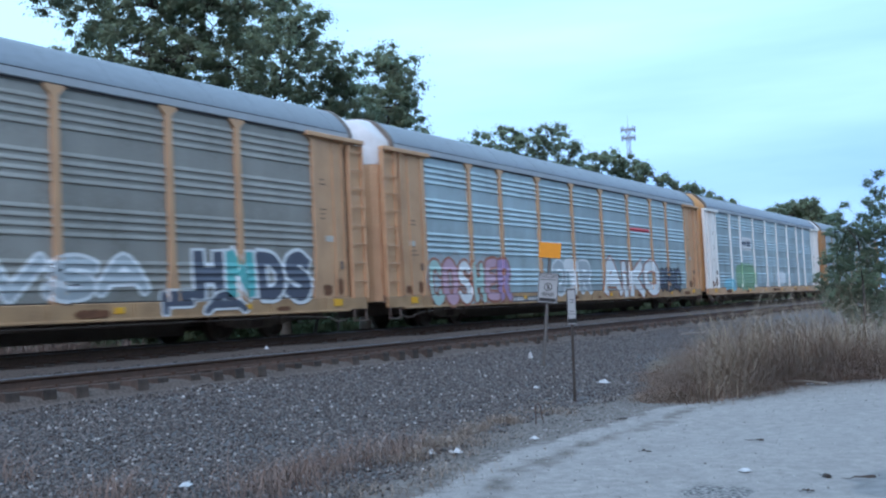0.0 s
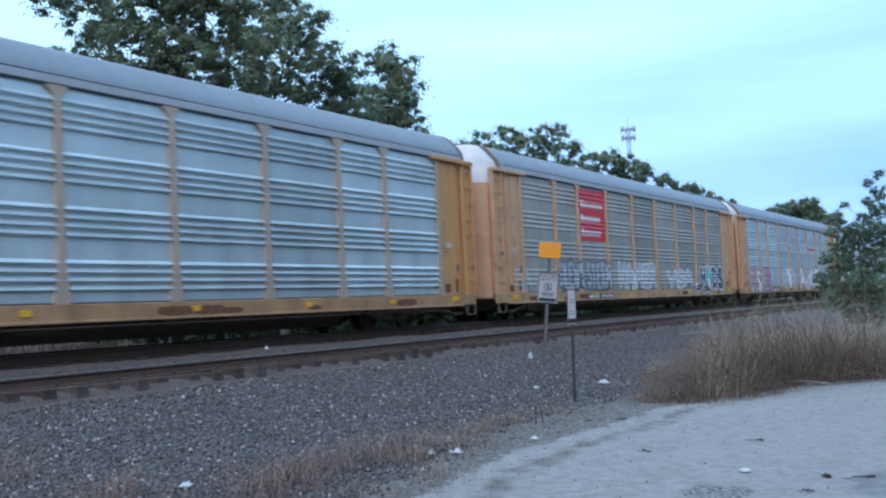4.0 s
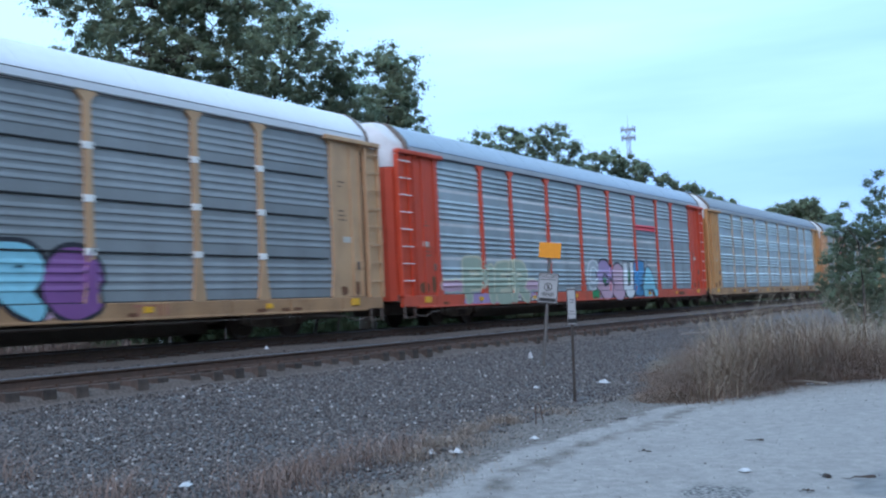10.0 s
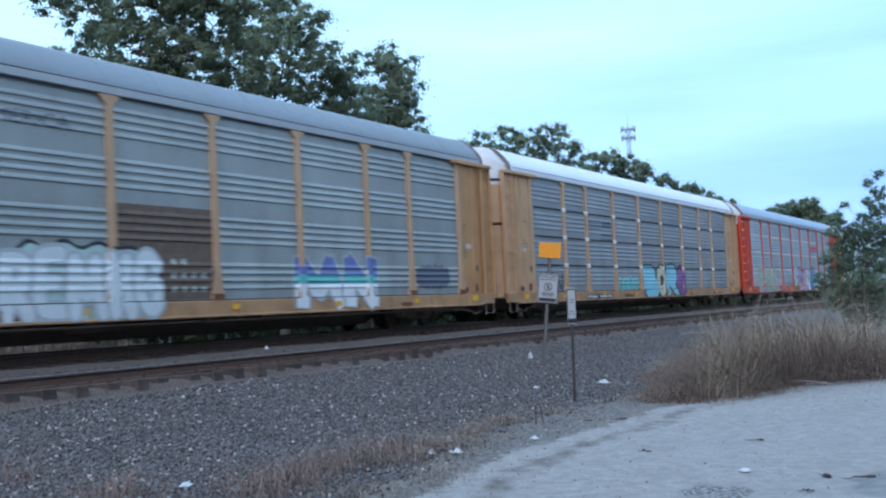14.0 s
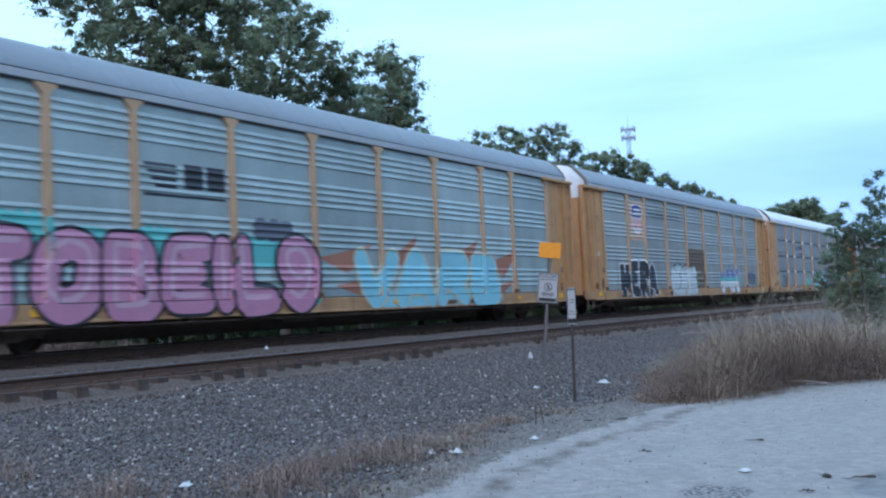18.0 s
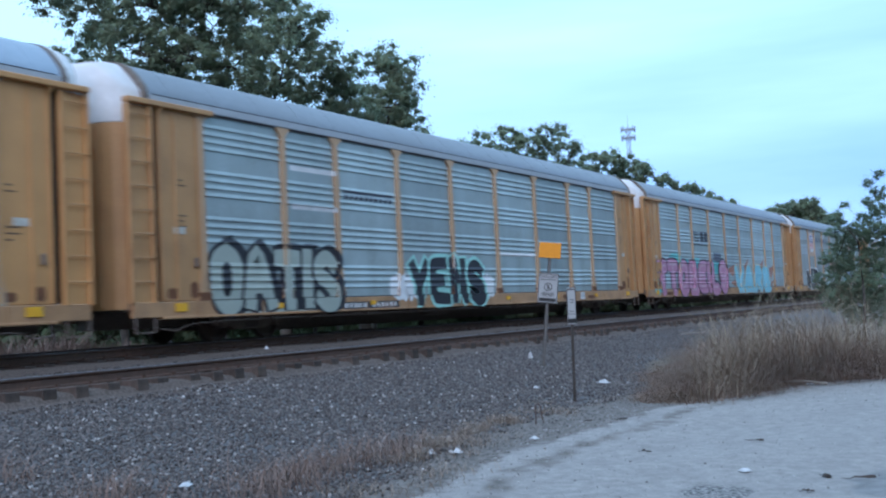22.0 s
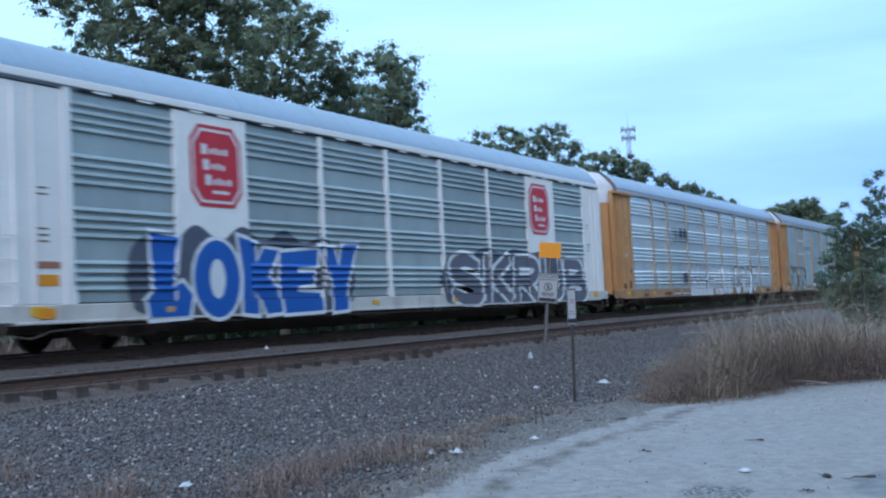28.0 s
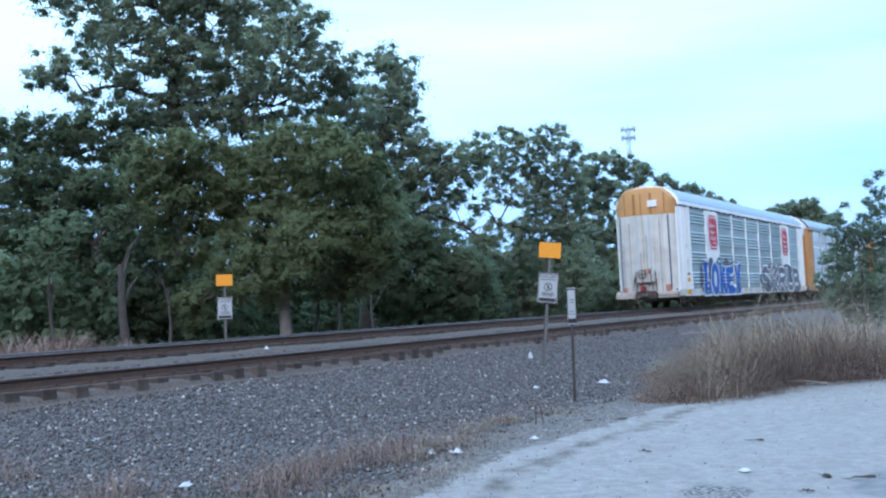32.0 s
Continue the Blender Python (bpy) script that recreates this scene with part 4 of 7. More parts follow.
def narrow_sign():
    s = tagged(new("marker_post"), "narrow white marker board on a thin steel post", "sign")
    s.matrix_basis = pose(14.85, 6.51, -1.12, 0, 1.0, -50)
    part("post", Shape().box(-0.021, 0.021, 0.0, 0.022, -0.3, 1.40, 0.004), DARK_POST, s, "dark rusty steel post")
    board = part("board", Shape().box(-0.072, 0.072, -0.008, -0.002, 1.25, 1.80, 0.003), PLATE, s, "white board with dark markings")
    ink = Shape().box(-0.058, 0.058, -0.0105, -0.008, 1.265, 1.335).box(-0.058, 0.058, -0.0105, -0.008, 1.765, 1.785)
    ink.box(-0.070, -0.059, -0.0105, -0.008, 1.26, 1.79).box(0.059, 0.070, -0.0105, -0.008, 1.26, 1.79)
    ink.lathe([(-0.0105, 0.030), (-0.0105, 0.022), (-0.008, 0.022), (-0.008, 0.030)], (0, 0, 1.60), 1, 16)
    ink.box(-0.035, 0.035, -0.0105, -0.008, 1.44, 1.448).box(-0.05, 0.05, -0.0105, -0.008, 1.40, 1.408)
    part("markings", ink, LETTER, board)


narrow_sign()


# ---------------------------------------------------------------- tower far off
def cell_tower():
    t = tagged(new("cell_tower"), "slim grey lattice tower with antenna platforms", "tower")
    t.location = (284.3, 103.8, 0.3)
    metal = material("tower_steel", (0.36, 0.38, 0.41), 0.6, 0.2, 0.1, 2)
    legs = [(0.9 * math.cos(a), 0.9 * math.sin(a)) for a in (0.3, 2.4, 4.5)]
    for x, y in legs:
        part("leg", Shape().tube([(x * 1.53, y * 1.53, -1.6), (x * 0.6, y * 0.6, 47.5)], [0.14, 0.09], 6), metal, t)
    braces = Shape()
    for k in range(24):
        z = k * 2.0
        for i in range(3):
            s0, s1 = 1.5 - 0.9 * z / 47.5, 1.5 - 0.9 * (z + 2) / 47.5
            a, b = legs[i], legs[(i + 1) % 3]
            braces.tube([(a[0] * s0, a[1] * s0, z), (b[0] * s1, b[1] * s1, z + 2)], [0.05, 0.05], 4)
    part("bracing", braces, metal, t)
    for z, r in ((48.4, 2.0), (46.0, 1.9)):
        p = part("platform", Shape().lathe([(z - 0.1, r), (z - 0.1, r - 0.25), (z + 0.1, r - 0.25), (z + 0.1, r)], (0, 0, 0), 2, 12)
                 .box(-r, r, -0.08, 0.08, z - 0.08, z + 0.08).box(-0.08, 0.08, -r, r, z - 0.08, z + 0.08), metal, t)
        for k in range(9):
            a = math.tau * k / 9
            part("antenna", Shape().box(-0.16, 0.16, -0.1, 0.1, z - 0.75, z + 0.8, 0.03), metal, p, m=pose(r * math.cos(a), r * math.sin(a), 0, 0, 0, math.degrees(a) + 90))
    part("lightning_rod", Shape().tube([(0, 0, 47.5), (0, 0, 52.5)], [0.06, 0.03], 5), metal, t)


cell_tower()


# ---------------------------------------------------------------- litter
LITTER = material("white_litter", (0.55, 0.56, 0.58), 0.6, 0, 0.1, 30)


def rag(name, label, x, y, sx, sy, sz, seed, lift=0.01):
    rng = random.Random(seed)
    s, n = Shape(), 6
    v = [((i / n - 0.5) * sx, (j / n - 0.5) * sy, max(0.0, sz * (1 - ((i / n - 0.5) ** 2 + (j / n - 0.5) ** 2) * 3.6) * rng.uniform(0.45, 1.0))) for i in range(n + 1) for j in range(n + 1)]
    s.add(v, [(i * (n + 1) + j, (i + 1) * (n + 1) + j, (i + 1) * (n + 1) + j + 1, i * (n + 1) + j + 1) for i in range(n) for j in range(n)])
    ob = part(name, s, LITTER)
    ob.matrix_basis = pose(x, y, ground_z(x, y) + lift, 0, 0, rng.uniform(0, 90))
    me = ob.modifiers.new("body", "SOLIDIFY")
    me.thickness = 0.006
    tagged(ob, label, "litter", "scraps of litter")


rag("plastic_bag", "crumpled white plastic scrap on the ballast", 17.6, 7.15, 0.26, 0.12, 0.07, 1, 0.02)
rag("paper_scrap", "white scrap of paper on the gravel", 9.6, 2.60, 0.10, 0.08, 0.03, 2)
rag("paper_scrap", "white scrap of paper in the verge", 9.5, 5.5, 0.09, 0.07, 0.05, 3, 0.03)
rag("paper_scrap", "white scrap of paper in the verge", 9.4, 5.75, 0.07, 0.06, 0.05, 4, 0.03)
rag("paper_scrap", "white scrap of paper on the ballast", 16.0, 7.7, 0.09, 0.06, 0.04, 5, 0.03)
rag("paper_scrap", "flat white scrap beside the grass bank", 18.6, 3.85, 0.34, 0.12, 0.03, 6)
rag("plastic_bag", "pale torn plastic lying on the ballast", 6.9, 6.75, 0.14, 0.10, 0.04, 7, 0.03)
rag("paper_scrap", "white scrap beside the road edge", 10.9, 5.3, 0.10, 0.07, 0.03, 8, 0.01)
rag("paper_cup", "white cup on the ballast beside the sign post", 20.9, 10.15, 0.10, 0.10, 0.22, 9, 0.02)
rag("paper_cup", "white cup standing between the rails", 18.1, 15.17, 0.09, 0.09, 0.07, 10, 0.01)


# ---------------------------------------------------------------- dead leaves on the road
LEAF_BROWN = material("dead_leaf", (0.055, 0.042, 0.036), 0.9, 0, 0.3, 30, vary=0.3)


def dead_leaf(x, y, long, wide, turn, seed):
    """A curled leaf clump with a stalk."""
    rng = random.Random(seed)
    n, m, v = 6, 4, []
    for i in range(n + 1):
        for j in range(m + 1):
            u, w = i / n - 0.5, j / m - 0.5
            half = wide * (1 - (2 * u) ** 2 * 0.9) * rng.uniform(0.8, 1.1)
            v.append((u * long, w * half, 0.012 + 0.03 * rng.random() * (1 - abs(2 * w) * 0.6)))
    s = Shape().add(v, [(i * (m + 1) + j, (i + 1) * (m + 1) + j, (i + 1) * (m + 1) + j + 1, i * (m + 1) + j + 1) for i in range(n) for j in range(m)])
    s.tube([(long * 0.45, 0, 0.015), (long * 0.7, wide * 0.2, 0.012), (long * 0.9, wide * 0.15, 0.02)], [0.004, 0.003, 0.002], 5)
    ob = part("dead_leaf", s, LEAF_BROWN)
    ob.matrix_basis = pose(x, y, ground_z(x, y), 0, 0, turn)
    tagged(ob, "dark curled dead leaf lying on the gravel road", "leaf", "dead leaves on the road")


for q, (x, y, long, wide, turn) in enumerate(((10.43, 3.81, 0.15, 0.03, 60), (9.62, 1.90, 0.13, 0.08, 40), (9.60, 1.60, 0.20, 0.03, 110), (8.85, 1.90, 0.10, 0.05, 80),
                                              (11.48, 2.96, 0.16, 0.03, 75), (12.6, 5.35, 0.10, 0.05, 70), (13.0, 5.05, 0.12, 0.04, 110))):
    dead_leaf(x, y, long, wide, turn, q)


def wire_loop(x, y):
    z = ground_z(x, y)
    line = [(0, 0, -0.05), (0.0, 0, 0.16), (0.005, 0.0, 0.24), (0.02, -0.03, 0.27), (0.03, -0.06, 0.22), (0.03, -0.07, 0.10), (0.035, -0.09, 0.02)]
    ob = part("bent_wire", Shape().tube(line, [0.007] * len(line), 6), RAIL, smooth=True)
    ob.matrix_basis = pose(x, y, z)
    tagged(ob, "dark bent wire loop standing in the verge", "wire")


wire_loop(12.1, 5.85)


def fallen_branch(x, y, turn):
    """A bleached forked branch lying on the ballast."""
    line = [(-0.55, 0.0, 0.03), (-0.15, 0.04, 0.08), (0.25, 0.0, 0.06), (0.6, -0.08, 0.10)]
    s = Shape().tube(line, [0.022, 0.018, 0.014, 0.006], 7).tube([(0.05, 0.03, 0.07), (0.3, 0.16, 0.10), (0.5, 0.22, 0.13)], [0.012, 0.009, 0.004], 6)
    ob = part("fallen_branch", s, STICK, smooth=True)
    ob.matrix_basis = pose(x, y, ground_z(x, y), 0, 0, turn)
    tagged(ob, "bleached forked branch lying on the ballast", "branch")


STICK = material("bleached_wood", (0.33, 0.29, 0.25), 0.85, 0, 0.25, 30)
fallen_branch(32.4, 10.0, -60)
fallen_branch(18.3, 4.05, 85)


# ---------------------------------------------------------------- freight train
TRACK_Y = 16.77
PITCH = 28.6
FACE, SILL_FACE, POST_FACE = 1.455, 1.515, 1.515
TOP, BASE = 4.76, 0.88
TIER = (TOP - BASE) / 4
POSTS = [-11.78, -9.08, -7.04, -4.26, -1.4, 1.4, 4.26, 7.04, 9.08, 11.78]


def rib_line(ribs):
    """The sheet's section: (z, how far it stands out), four tiers of folded ribs."""
    line, deep = [], 1.2 if ribs > 40 else 0.30 if ribs > 30 else 0.45 if ribs > 20 else 0.95 if ribs > 10 else 0.62
    ribs = ribs % 10
    for t in range(4):
        z0 = BASE + t * TIER
        line += [(z0, 0.0)]
        for k in range(ribs):
            a = z0 + TIER - 0.285 - (ribs - 1 - k) * 0.158
            line += [(a, 0.0), (a + 0.012, 0.050 * deep), (a + 0.034, 0.056 * deep), (a + 0.098, 0.0)]
    line.append((TOP, 0.0))
    return line


def side_out(x, z, ribs, slim):
    """How far the car's side stands out from its middle line at a place."""
    if z < 0.87:
        return SILL_FACE
    if slim and 6.99 < abs(x) < 9.11:
        return FACE + 0.05
    half = post_half(z, slim)
    if any(abs(x - p) < half for p in POSTS):
        return POST_FACE
    line = rib_line(ribs)
    return FACE + float(np.interp(z, [p[0] for p in line], [p[1] for p in line]))


def post_half(z, slim):
    if slim:
        return float(np.interp(z, [0.85, 1.05, 1.15, 4.8], [0.13, 0.13, 0.075, 0.075]))
    return float(np.interp(z, [0.86, 1.6, 4.60, 4.66, 4.74, 4.79], [0.19, 0.088, 0.088, 0.15, 0.24, 0.24]))


def make_post(slim):
    zs = [0.86, 1.05, 1.15, 4.78] if slim else [0.86, 1.2, 1.6, 4.60, 4.66, 4.74, 4.79]
    right = [(post_half(z, slim), z) for z in zs]
    return Shape().prism([(-a, z) for a, z in right[::-1]] + right, 1, -POST_FACE, -1.40)


ARCH = [(1.525, 4.80), (1.525, 4.94), (1.47, 5.09), (1.31, 5.29), (1.12, 5.48), (0.92, 5.61), (0.6, 5.70), (0.3, 5.735), (0.0, 5.75)]


def make_roof():
    s = Shape()
    outer = [(-y, z) for y, z in ARCH] + [(y, z) for y, z in ARCH[::-1][1:]]
    inner = [(y * 0.97, z - 0.05) for y, z in outer]
    s.prism(outer + inner[::-1], 0, -13.3, 13.3)
    return s


def make_seams():
    s = Shape()
    outer = [(-y, z) for y, z in ARCH[1:]] + [(y, z) for y, z in ARCH[1:][::-1][1:]]
    for k in range(-9, 10):
        s.prism([(y * 1.001, z + 0.004) for y, z in outer] + [(y, z - 0.01) for y, z in outer[::-1]], 0, k * 1.4 - 0.02, k * 1.4 + 0.02)
    return s


def make_roof_band(end):
    s = Shape()
    outer = [(-y, z) for y, z in ARCH] + [(y, z) for y, z in ARCH[::-1][1:]]
    s.prism([(y * 1.012, z + 0.02) for y, z in outer] + [(y * 0.96, z - 0.06) for y, z in outer[::-1]], 0, *sorted((end * 13.22, end * 13.34)))
    return s


def end_x(y):
    """How far the curved end doors bulge out."""
    return float(np.interp(abs(y), [0, 0.6, 0.95, 1.15, 1.30, 1.42], [14.03, 14.01, 13.94, 13.85, 13.72, 13.52]))


def make_door(side):
    ys = [0.01, 0.3, 0.6, 0.95, 1.15, 1.30, 1.42]
    ring = [(end_x(y), side * y) for y in ys] + [(end_x(y) - 0.07, side * y) for y in ys[::-1]]
    return Shape().prism(ring, 2, 0.74, 4.36)


def make_door_rib(y):
    return Shape().box(end_x(y) + 0.002, end_x(y) + 0.035, y - 0.03, y + 0.03, 0.80, 4.30, 0.01)


def make_hood():
    ys = np.linspace(-1.42, 1.42, 25)
    v, n = [], len(ys)
    for y in ys:
        e = end_x(y)
        top = float(np.interp(abs(y), [0, 0.80, 0.97, 1.42], [5.70, 5.65, 5.53, 5.04]))
        v += [(13.20, y, top), ((13.20 + e) / 2 + 0.1, y, top - 0.015), (e - 0.06, y, top - 0.07), (e, y, top - 0.16), (e, y, 4.37), (e - 0.05, y, 4.37), (13.20, y, 4.37)]
    f = [(i * 7 + k, i * 7 + k + 1, i * 7 + k + 8, i * 7 + k + 7) for i in range(n - 1) for k in range(6)]
    f += [tuple(range(7)), tuple(range((n - 1) * 7, n * 7))]
    return Shape().add(v, f)


def make_ladder(end=13.78):
    return Shape().box(13.16, end, -1.47, -1.40, 0.84, 4.70, 0.01)


def make_stile(x):
    return Shape().box(x - 0.035, x + 0.035, -1.55, -1.472, 0.84, 4.72, 0.01)


def make_end_panel():
    return Shape().box(11.80, 12.97, -1.48, -1.40, 0.87, 4.72, 0.012)


def make_stiffener(x, wide):
    return Shape().box(x - wide / 2, x + wide / 2, -1.515, -1.482, 0.88, 4.71, 0.01)


def make_canopy():
    s = Shape().box(11.45, 13.80, -1.60, -1.40, 4.72, 4.83, 0.015)
    return s.prism([(-1.60, 4.72), (-1.50, 4.54), (-1.46, 4.54), (-1.46, 4.72)], 0, 12.90, 12.96)


def make_sill():
    s = Shape().box(-13.75, 13.75, -SILL_FACE, -1.40, 0.56, 0.865, 0.015)
    s.box(-13.0, 13.0, -SILL_FACE - 0.02, -1.30, 0.52, 0.575, 0.01)
    for k in range(-6, 7):
        s.box(k * 2.0 - 0.03, k * 2.0 + 0.03, -SILL_FACE - 0.012, -1.45, 0.57, 0.85)
    return s


def make_step():
    s = Shape()
    for x in (13.2, 13.7):
        s.box(x - 0.012, x + 0.012, -1.515, -1.485, 0.28, 0.60)
    return s.box(13.188, 13.712, -1.53, -1.46, 0.265, 0.285, 0.004)


def make_frame_side():
    o = [(-1.15, 0.52), (-0.95, 0.60), (-0.45, 0.68), (0.45, 0.68), (0.95, 0.60), (1.15, 0.52), (1.15, 0.34), (0.75, 0.34), (0.50, 0.24), (-0.50, 0.24), (-0.75, 0.34), (-1.15, 0.34)]
    return Shape().prism(o, 1, -0.07, 0.07).box(-0.28, 0.28, -0.10, 0.10, 0.28, 0.60, 0.03)


def make_wheelset():
    s = Shape()
    for e in (-1, 1):
        prof = [(0.0, 0.44), (0.025, 0.44), (0.03, 0.42), (0.13, 0.415), (0.13, 0.35), (0.09, 0.33), (0.085, 0.16), (0.12, 0.14), (0.12, 0.08), (-0.03, 0.08), (-0.02, 0.30), (0.0, 0.36)]
        s.lathe([(e * (0.69 + a), r) for a, r in prof], (0, 0, 0), 1, 24)
        for k in range(5):
            t = math.tau * k / 5
            s.tube([(0.24 * math.cos(t), e * 0.778, 0.24 * math.sin(t)), (0.24 * math.cos(t), e * 0.79, 0.24 * math.sin(t))], [0.035, 0.03], 6)
    return s.tube([(0, -1.05, 0), (0, 1.05, 0)], [0.075, 0.075], 10)


def make_coupler():
    s = Shape().box(13.4, 14.15, -0.10, 0.10, 0.62, 0.84, 0.03).box(14.05, 14.33, -0.17, 0.15, 0.58, 0.88, 0.04)
    return s.tube([(13.7, -0.3, 0.7), (14.0, -0.32, 0.42), (14.25, -0.2, 0.36)], [0.03, 0.03, 0.03], 6)


WHEELSETS, CARS = [], []


def conform(v, f, ribs, slim, lift):
    """Lays a flat drawing in (x, z) on the car's side, over sheets, posts and sill."""
    bm = bmesh.new()
    made = [bm.verts.new((p[0], p[2] if len(p) > 2 else 0.0, p[1])) for p in v]
    for q in f:
        try:
            bm.faces.new([made[i] for i in q])
        except ValueError:
            pass
    lo, hi = [min(p[i] for p in v) for i in (0, 1)], [max(p[i] for p in v) for i in (0, 1)]
    cuts = [((0, 0, z), (0, 0, 1)) for z, _ in rib_line(ribs) if lo[1] < z < hi[1]]
    cuts += [((0, 0, z), (0, 0, 1)) for z in (0.866, 0.872) if lo[1] < z < hi[1]]
    for p in POSTS:
        for e in (-1, 1):
            for d in (0.0, 0.008):
                x = p + e * ((0.075 if slim else 0.088) + d)
                if lo[0] < x < hi[0]:
                    cuts.append(((x, 0, 0), (1, 0, 0)))
    for p in POSTS:
        for d in ((0.13, 0.138) if slim else (0.19, 0.198)):
            cuts += [((p + e * d, 0, 0), (1, 0, 0)) for e in (-1, 1) if lo[0] < p + e * d < hi[0]]
    if slim:
        cuts += [((x, 0, 0), (1, 0, 0)) for x in (-9.115, -9.105, -6.995, -6.985, 6.985, 6.995, 9.105, 9.115) if lo[0] < x < hi[0]]
    for co, no in cuts:
        bmesh.ops.bisect_plane(bm, geom=bm.verts[:] + bm.edges[:] + bm.faces[:], plane_co=co, plane_no=no, dist=1e-5)
    for w in bm.verts:
        w.co.y = -side_out(w.co.x, w.co.z, ribs, slim) - lift - w.co.y
    me = bpy.data.meshes.new("paint")
    bm.to_mesh(me)
    bm.free()
    return me


STROKES = {
    "A": "0,0 .45,1 1,0|.2,.38 .8,.38", "B": ".1,0 .1,1|.1,1 .7,.95 .8,.75 .55,.55 .1,.52|.1,.52 .75,.5 .95,.25 .75,.03 .1,0",
    "C": "1,.8 .7,1 .3,.97 .05,.6 .1,.25 .4,0 .75,.03 1,.22", "D": ".1,0 .1,1|.1,1 .65,.95 .95,.6 .85,.2 .5,.02 .1,0",
    "E": ".95,1 .3,.97 .1,.85 .1,.15 .3,.03 1,0|.1,.52 .75,.52", "F": ".1,0 .1,1|.1,1 .95,1|.1,.55 .7,.55",
    "G": ".95,.85 .6,1 .2,.9 .03,.5 .2,.1 .6,0 .9,.15 .92,.45 .55,.45", "H": ".1,0 .1,1|.9,0 .9,1|.1,.5 .9,.5",
    "I": ".5,0 .5,1", "i": ".5,0 .5,.6|.5,.9 .5,1", "K": ".1,0 .1,1|.9,1 .15,.45|.3,.55 .95,0", "L": ".1,1 .1,.15 .25,.02 .95,.03",
    "M": ".02,0 .15,1|.15,1 .5,.35 .85,1|.85,1 .98,0", "N": ".08,0 .1,1|.1,1 .88,.02|.9,0 .92,1",
    "O": ".5,1 .12,.85 .02,.5 .12,.15 .5,0 .88,.15 .98,.5 .88,.85 .5,1", "P": ".1,0 .1,1|.1,1 .75,.97 .95,.75 .75,.5 .1,.47",
    "R": ".1,0 .1,1|.1,1 .75,.97 .92,.75 .7,.53 .1,.5|.4,.5 .95,0", "S": ".92,.85 .55,1 .15,.88 .12,.65 .5,.52 .88,.35 .85,.1 .45,0 .05,.15",
    "T": ".02,.98 .98,.98|.5,.98 .5,0", "U": ".08,1 .08,.3 .3,.02 .7,.02 .92,.3 .92,1", "V": ".02,1 .48,0|.48,0 .98,1",
    "W": ".02,1 .22,0|.22,0 .5,.7 .78,0|.78,0 .98,1", "Y": ".02,1 .5,.5|.5,.5 .98,1|.5,.5 .5,0", "Z": ".05,1 .95,1|.95,1 .05,0|.05,0 .95,0",
    "9": ".85,.55 .5,.4 .15,.6 .2,.92 .6,1 .9,.8 .85,.3 .5,0 .15,.1", "3": ".08,.95 .6,1 .85,.78 .45,.55 .9,.3 .7,.02 .08,.06", "0": ".5,1 .1,.8 .05,.3 .5,0 .9,.3 .9,.8 .5,1",
    "5": ".9,1 .2,1 .15,.6 .6,.62 .92,.35 .7,.02 .08,.05", "e": ".1,.5 .9,.55 .75,.95 .3,.97 .05,.6 .1,.2 .45,0 .9,.12", "-": ".1,.5 .9,.5",
}


def smooth_line(pts, steps=5):
    """A rounded line through the given points."""
    if len(pts) < 3:
        return [tuple(pts[0][i] + (pts[1][i] - pts[0][i]) * k / 4 for i in (0, 1)) for k in range(5)]
    out = []
    for i in range(len(pts) - 1):
        a, b, c, d = pts[max(i - 1, 0)], pts[i], pts[i + 1], pts[min(i + 2, len(pts) - 1)]
        for k in range(steps):
            t = k / steps
            out.append(tuple(0.5 * (2 * b[q] + (c[q] - a[q]) * t + (2 * a[q] - 5 * b[q] + 4 * c[q] - d[q]) * t * t + (3 * b[q] - a[q] - 3 * c[q] + d[q]) * t ** 3) for q in (0, 1)))
    return out + [tuple(pts[-1])]


def brush(line, half, lift, swell=0.0, square=False):
    """A flat stroke of a spray can with round or square ends."""
    if square:
        a, b, c, d = Vector(line[0]), Vector(line[1]), Vector(line[-2]), Vector(line[-1])
        line = [tuple(a + (a - b).normalized() * half * 0.7)] + line[1:-1] + [tuple(d + (d - c).normalized() * half * 0.7)]
    n, v, f = len(line), [], []
    for i, p in enumerate(line):
        a, b = line[max(i - 1, 0)], line[min(i + 1, n - 1)]
        d = Vector((b[0] - a[0], b[1] - a[1]))
        d = d.normalized() if d.length > 1e-6 else Vector((1, 0))
        w = half * (1 + swell * math.sin(math.pi * i / (n - 1)))
        v += [(p[0] - d.y * w, p[1] + d.x * w, lift), (p[0] + d.y * w, p[1] - d.x * w, lift)]
        if i:
            f.append((2 * i - 2, 2 * i - 1, 2 * i + 1, 2 * i))
    for e, p in () if square else ((0.0004, line[0]), (0.0008, line[-1])):
        k = len(v)
        v += [(p[0], p[1], lift + e)] + [(p[0] + half * math.cos(t), p[1] + half * math.sin(t), lift + e) for t in (math.tau * q / 12 for q in range(12))]
        f += [(k, k + 1 + q, k + 1 + (q + 1) % 12) for q in range(12)]
    return v, f


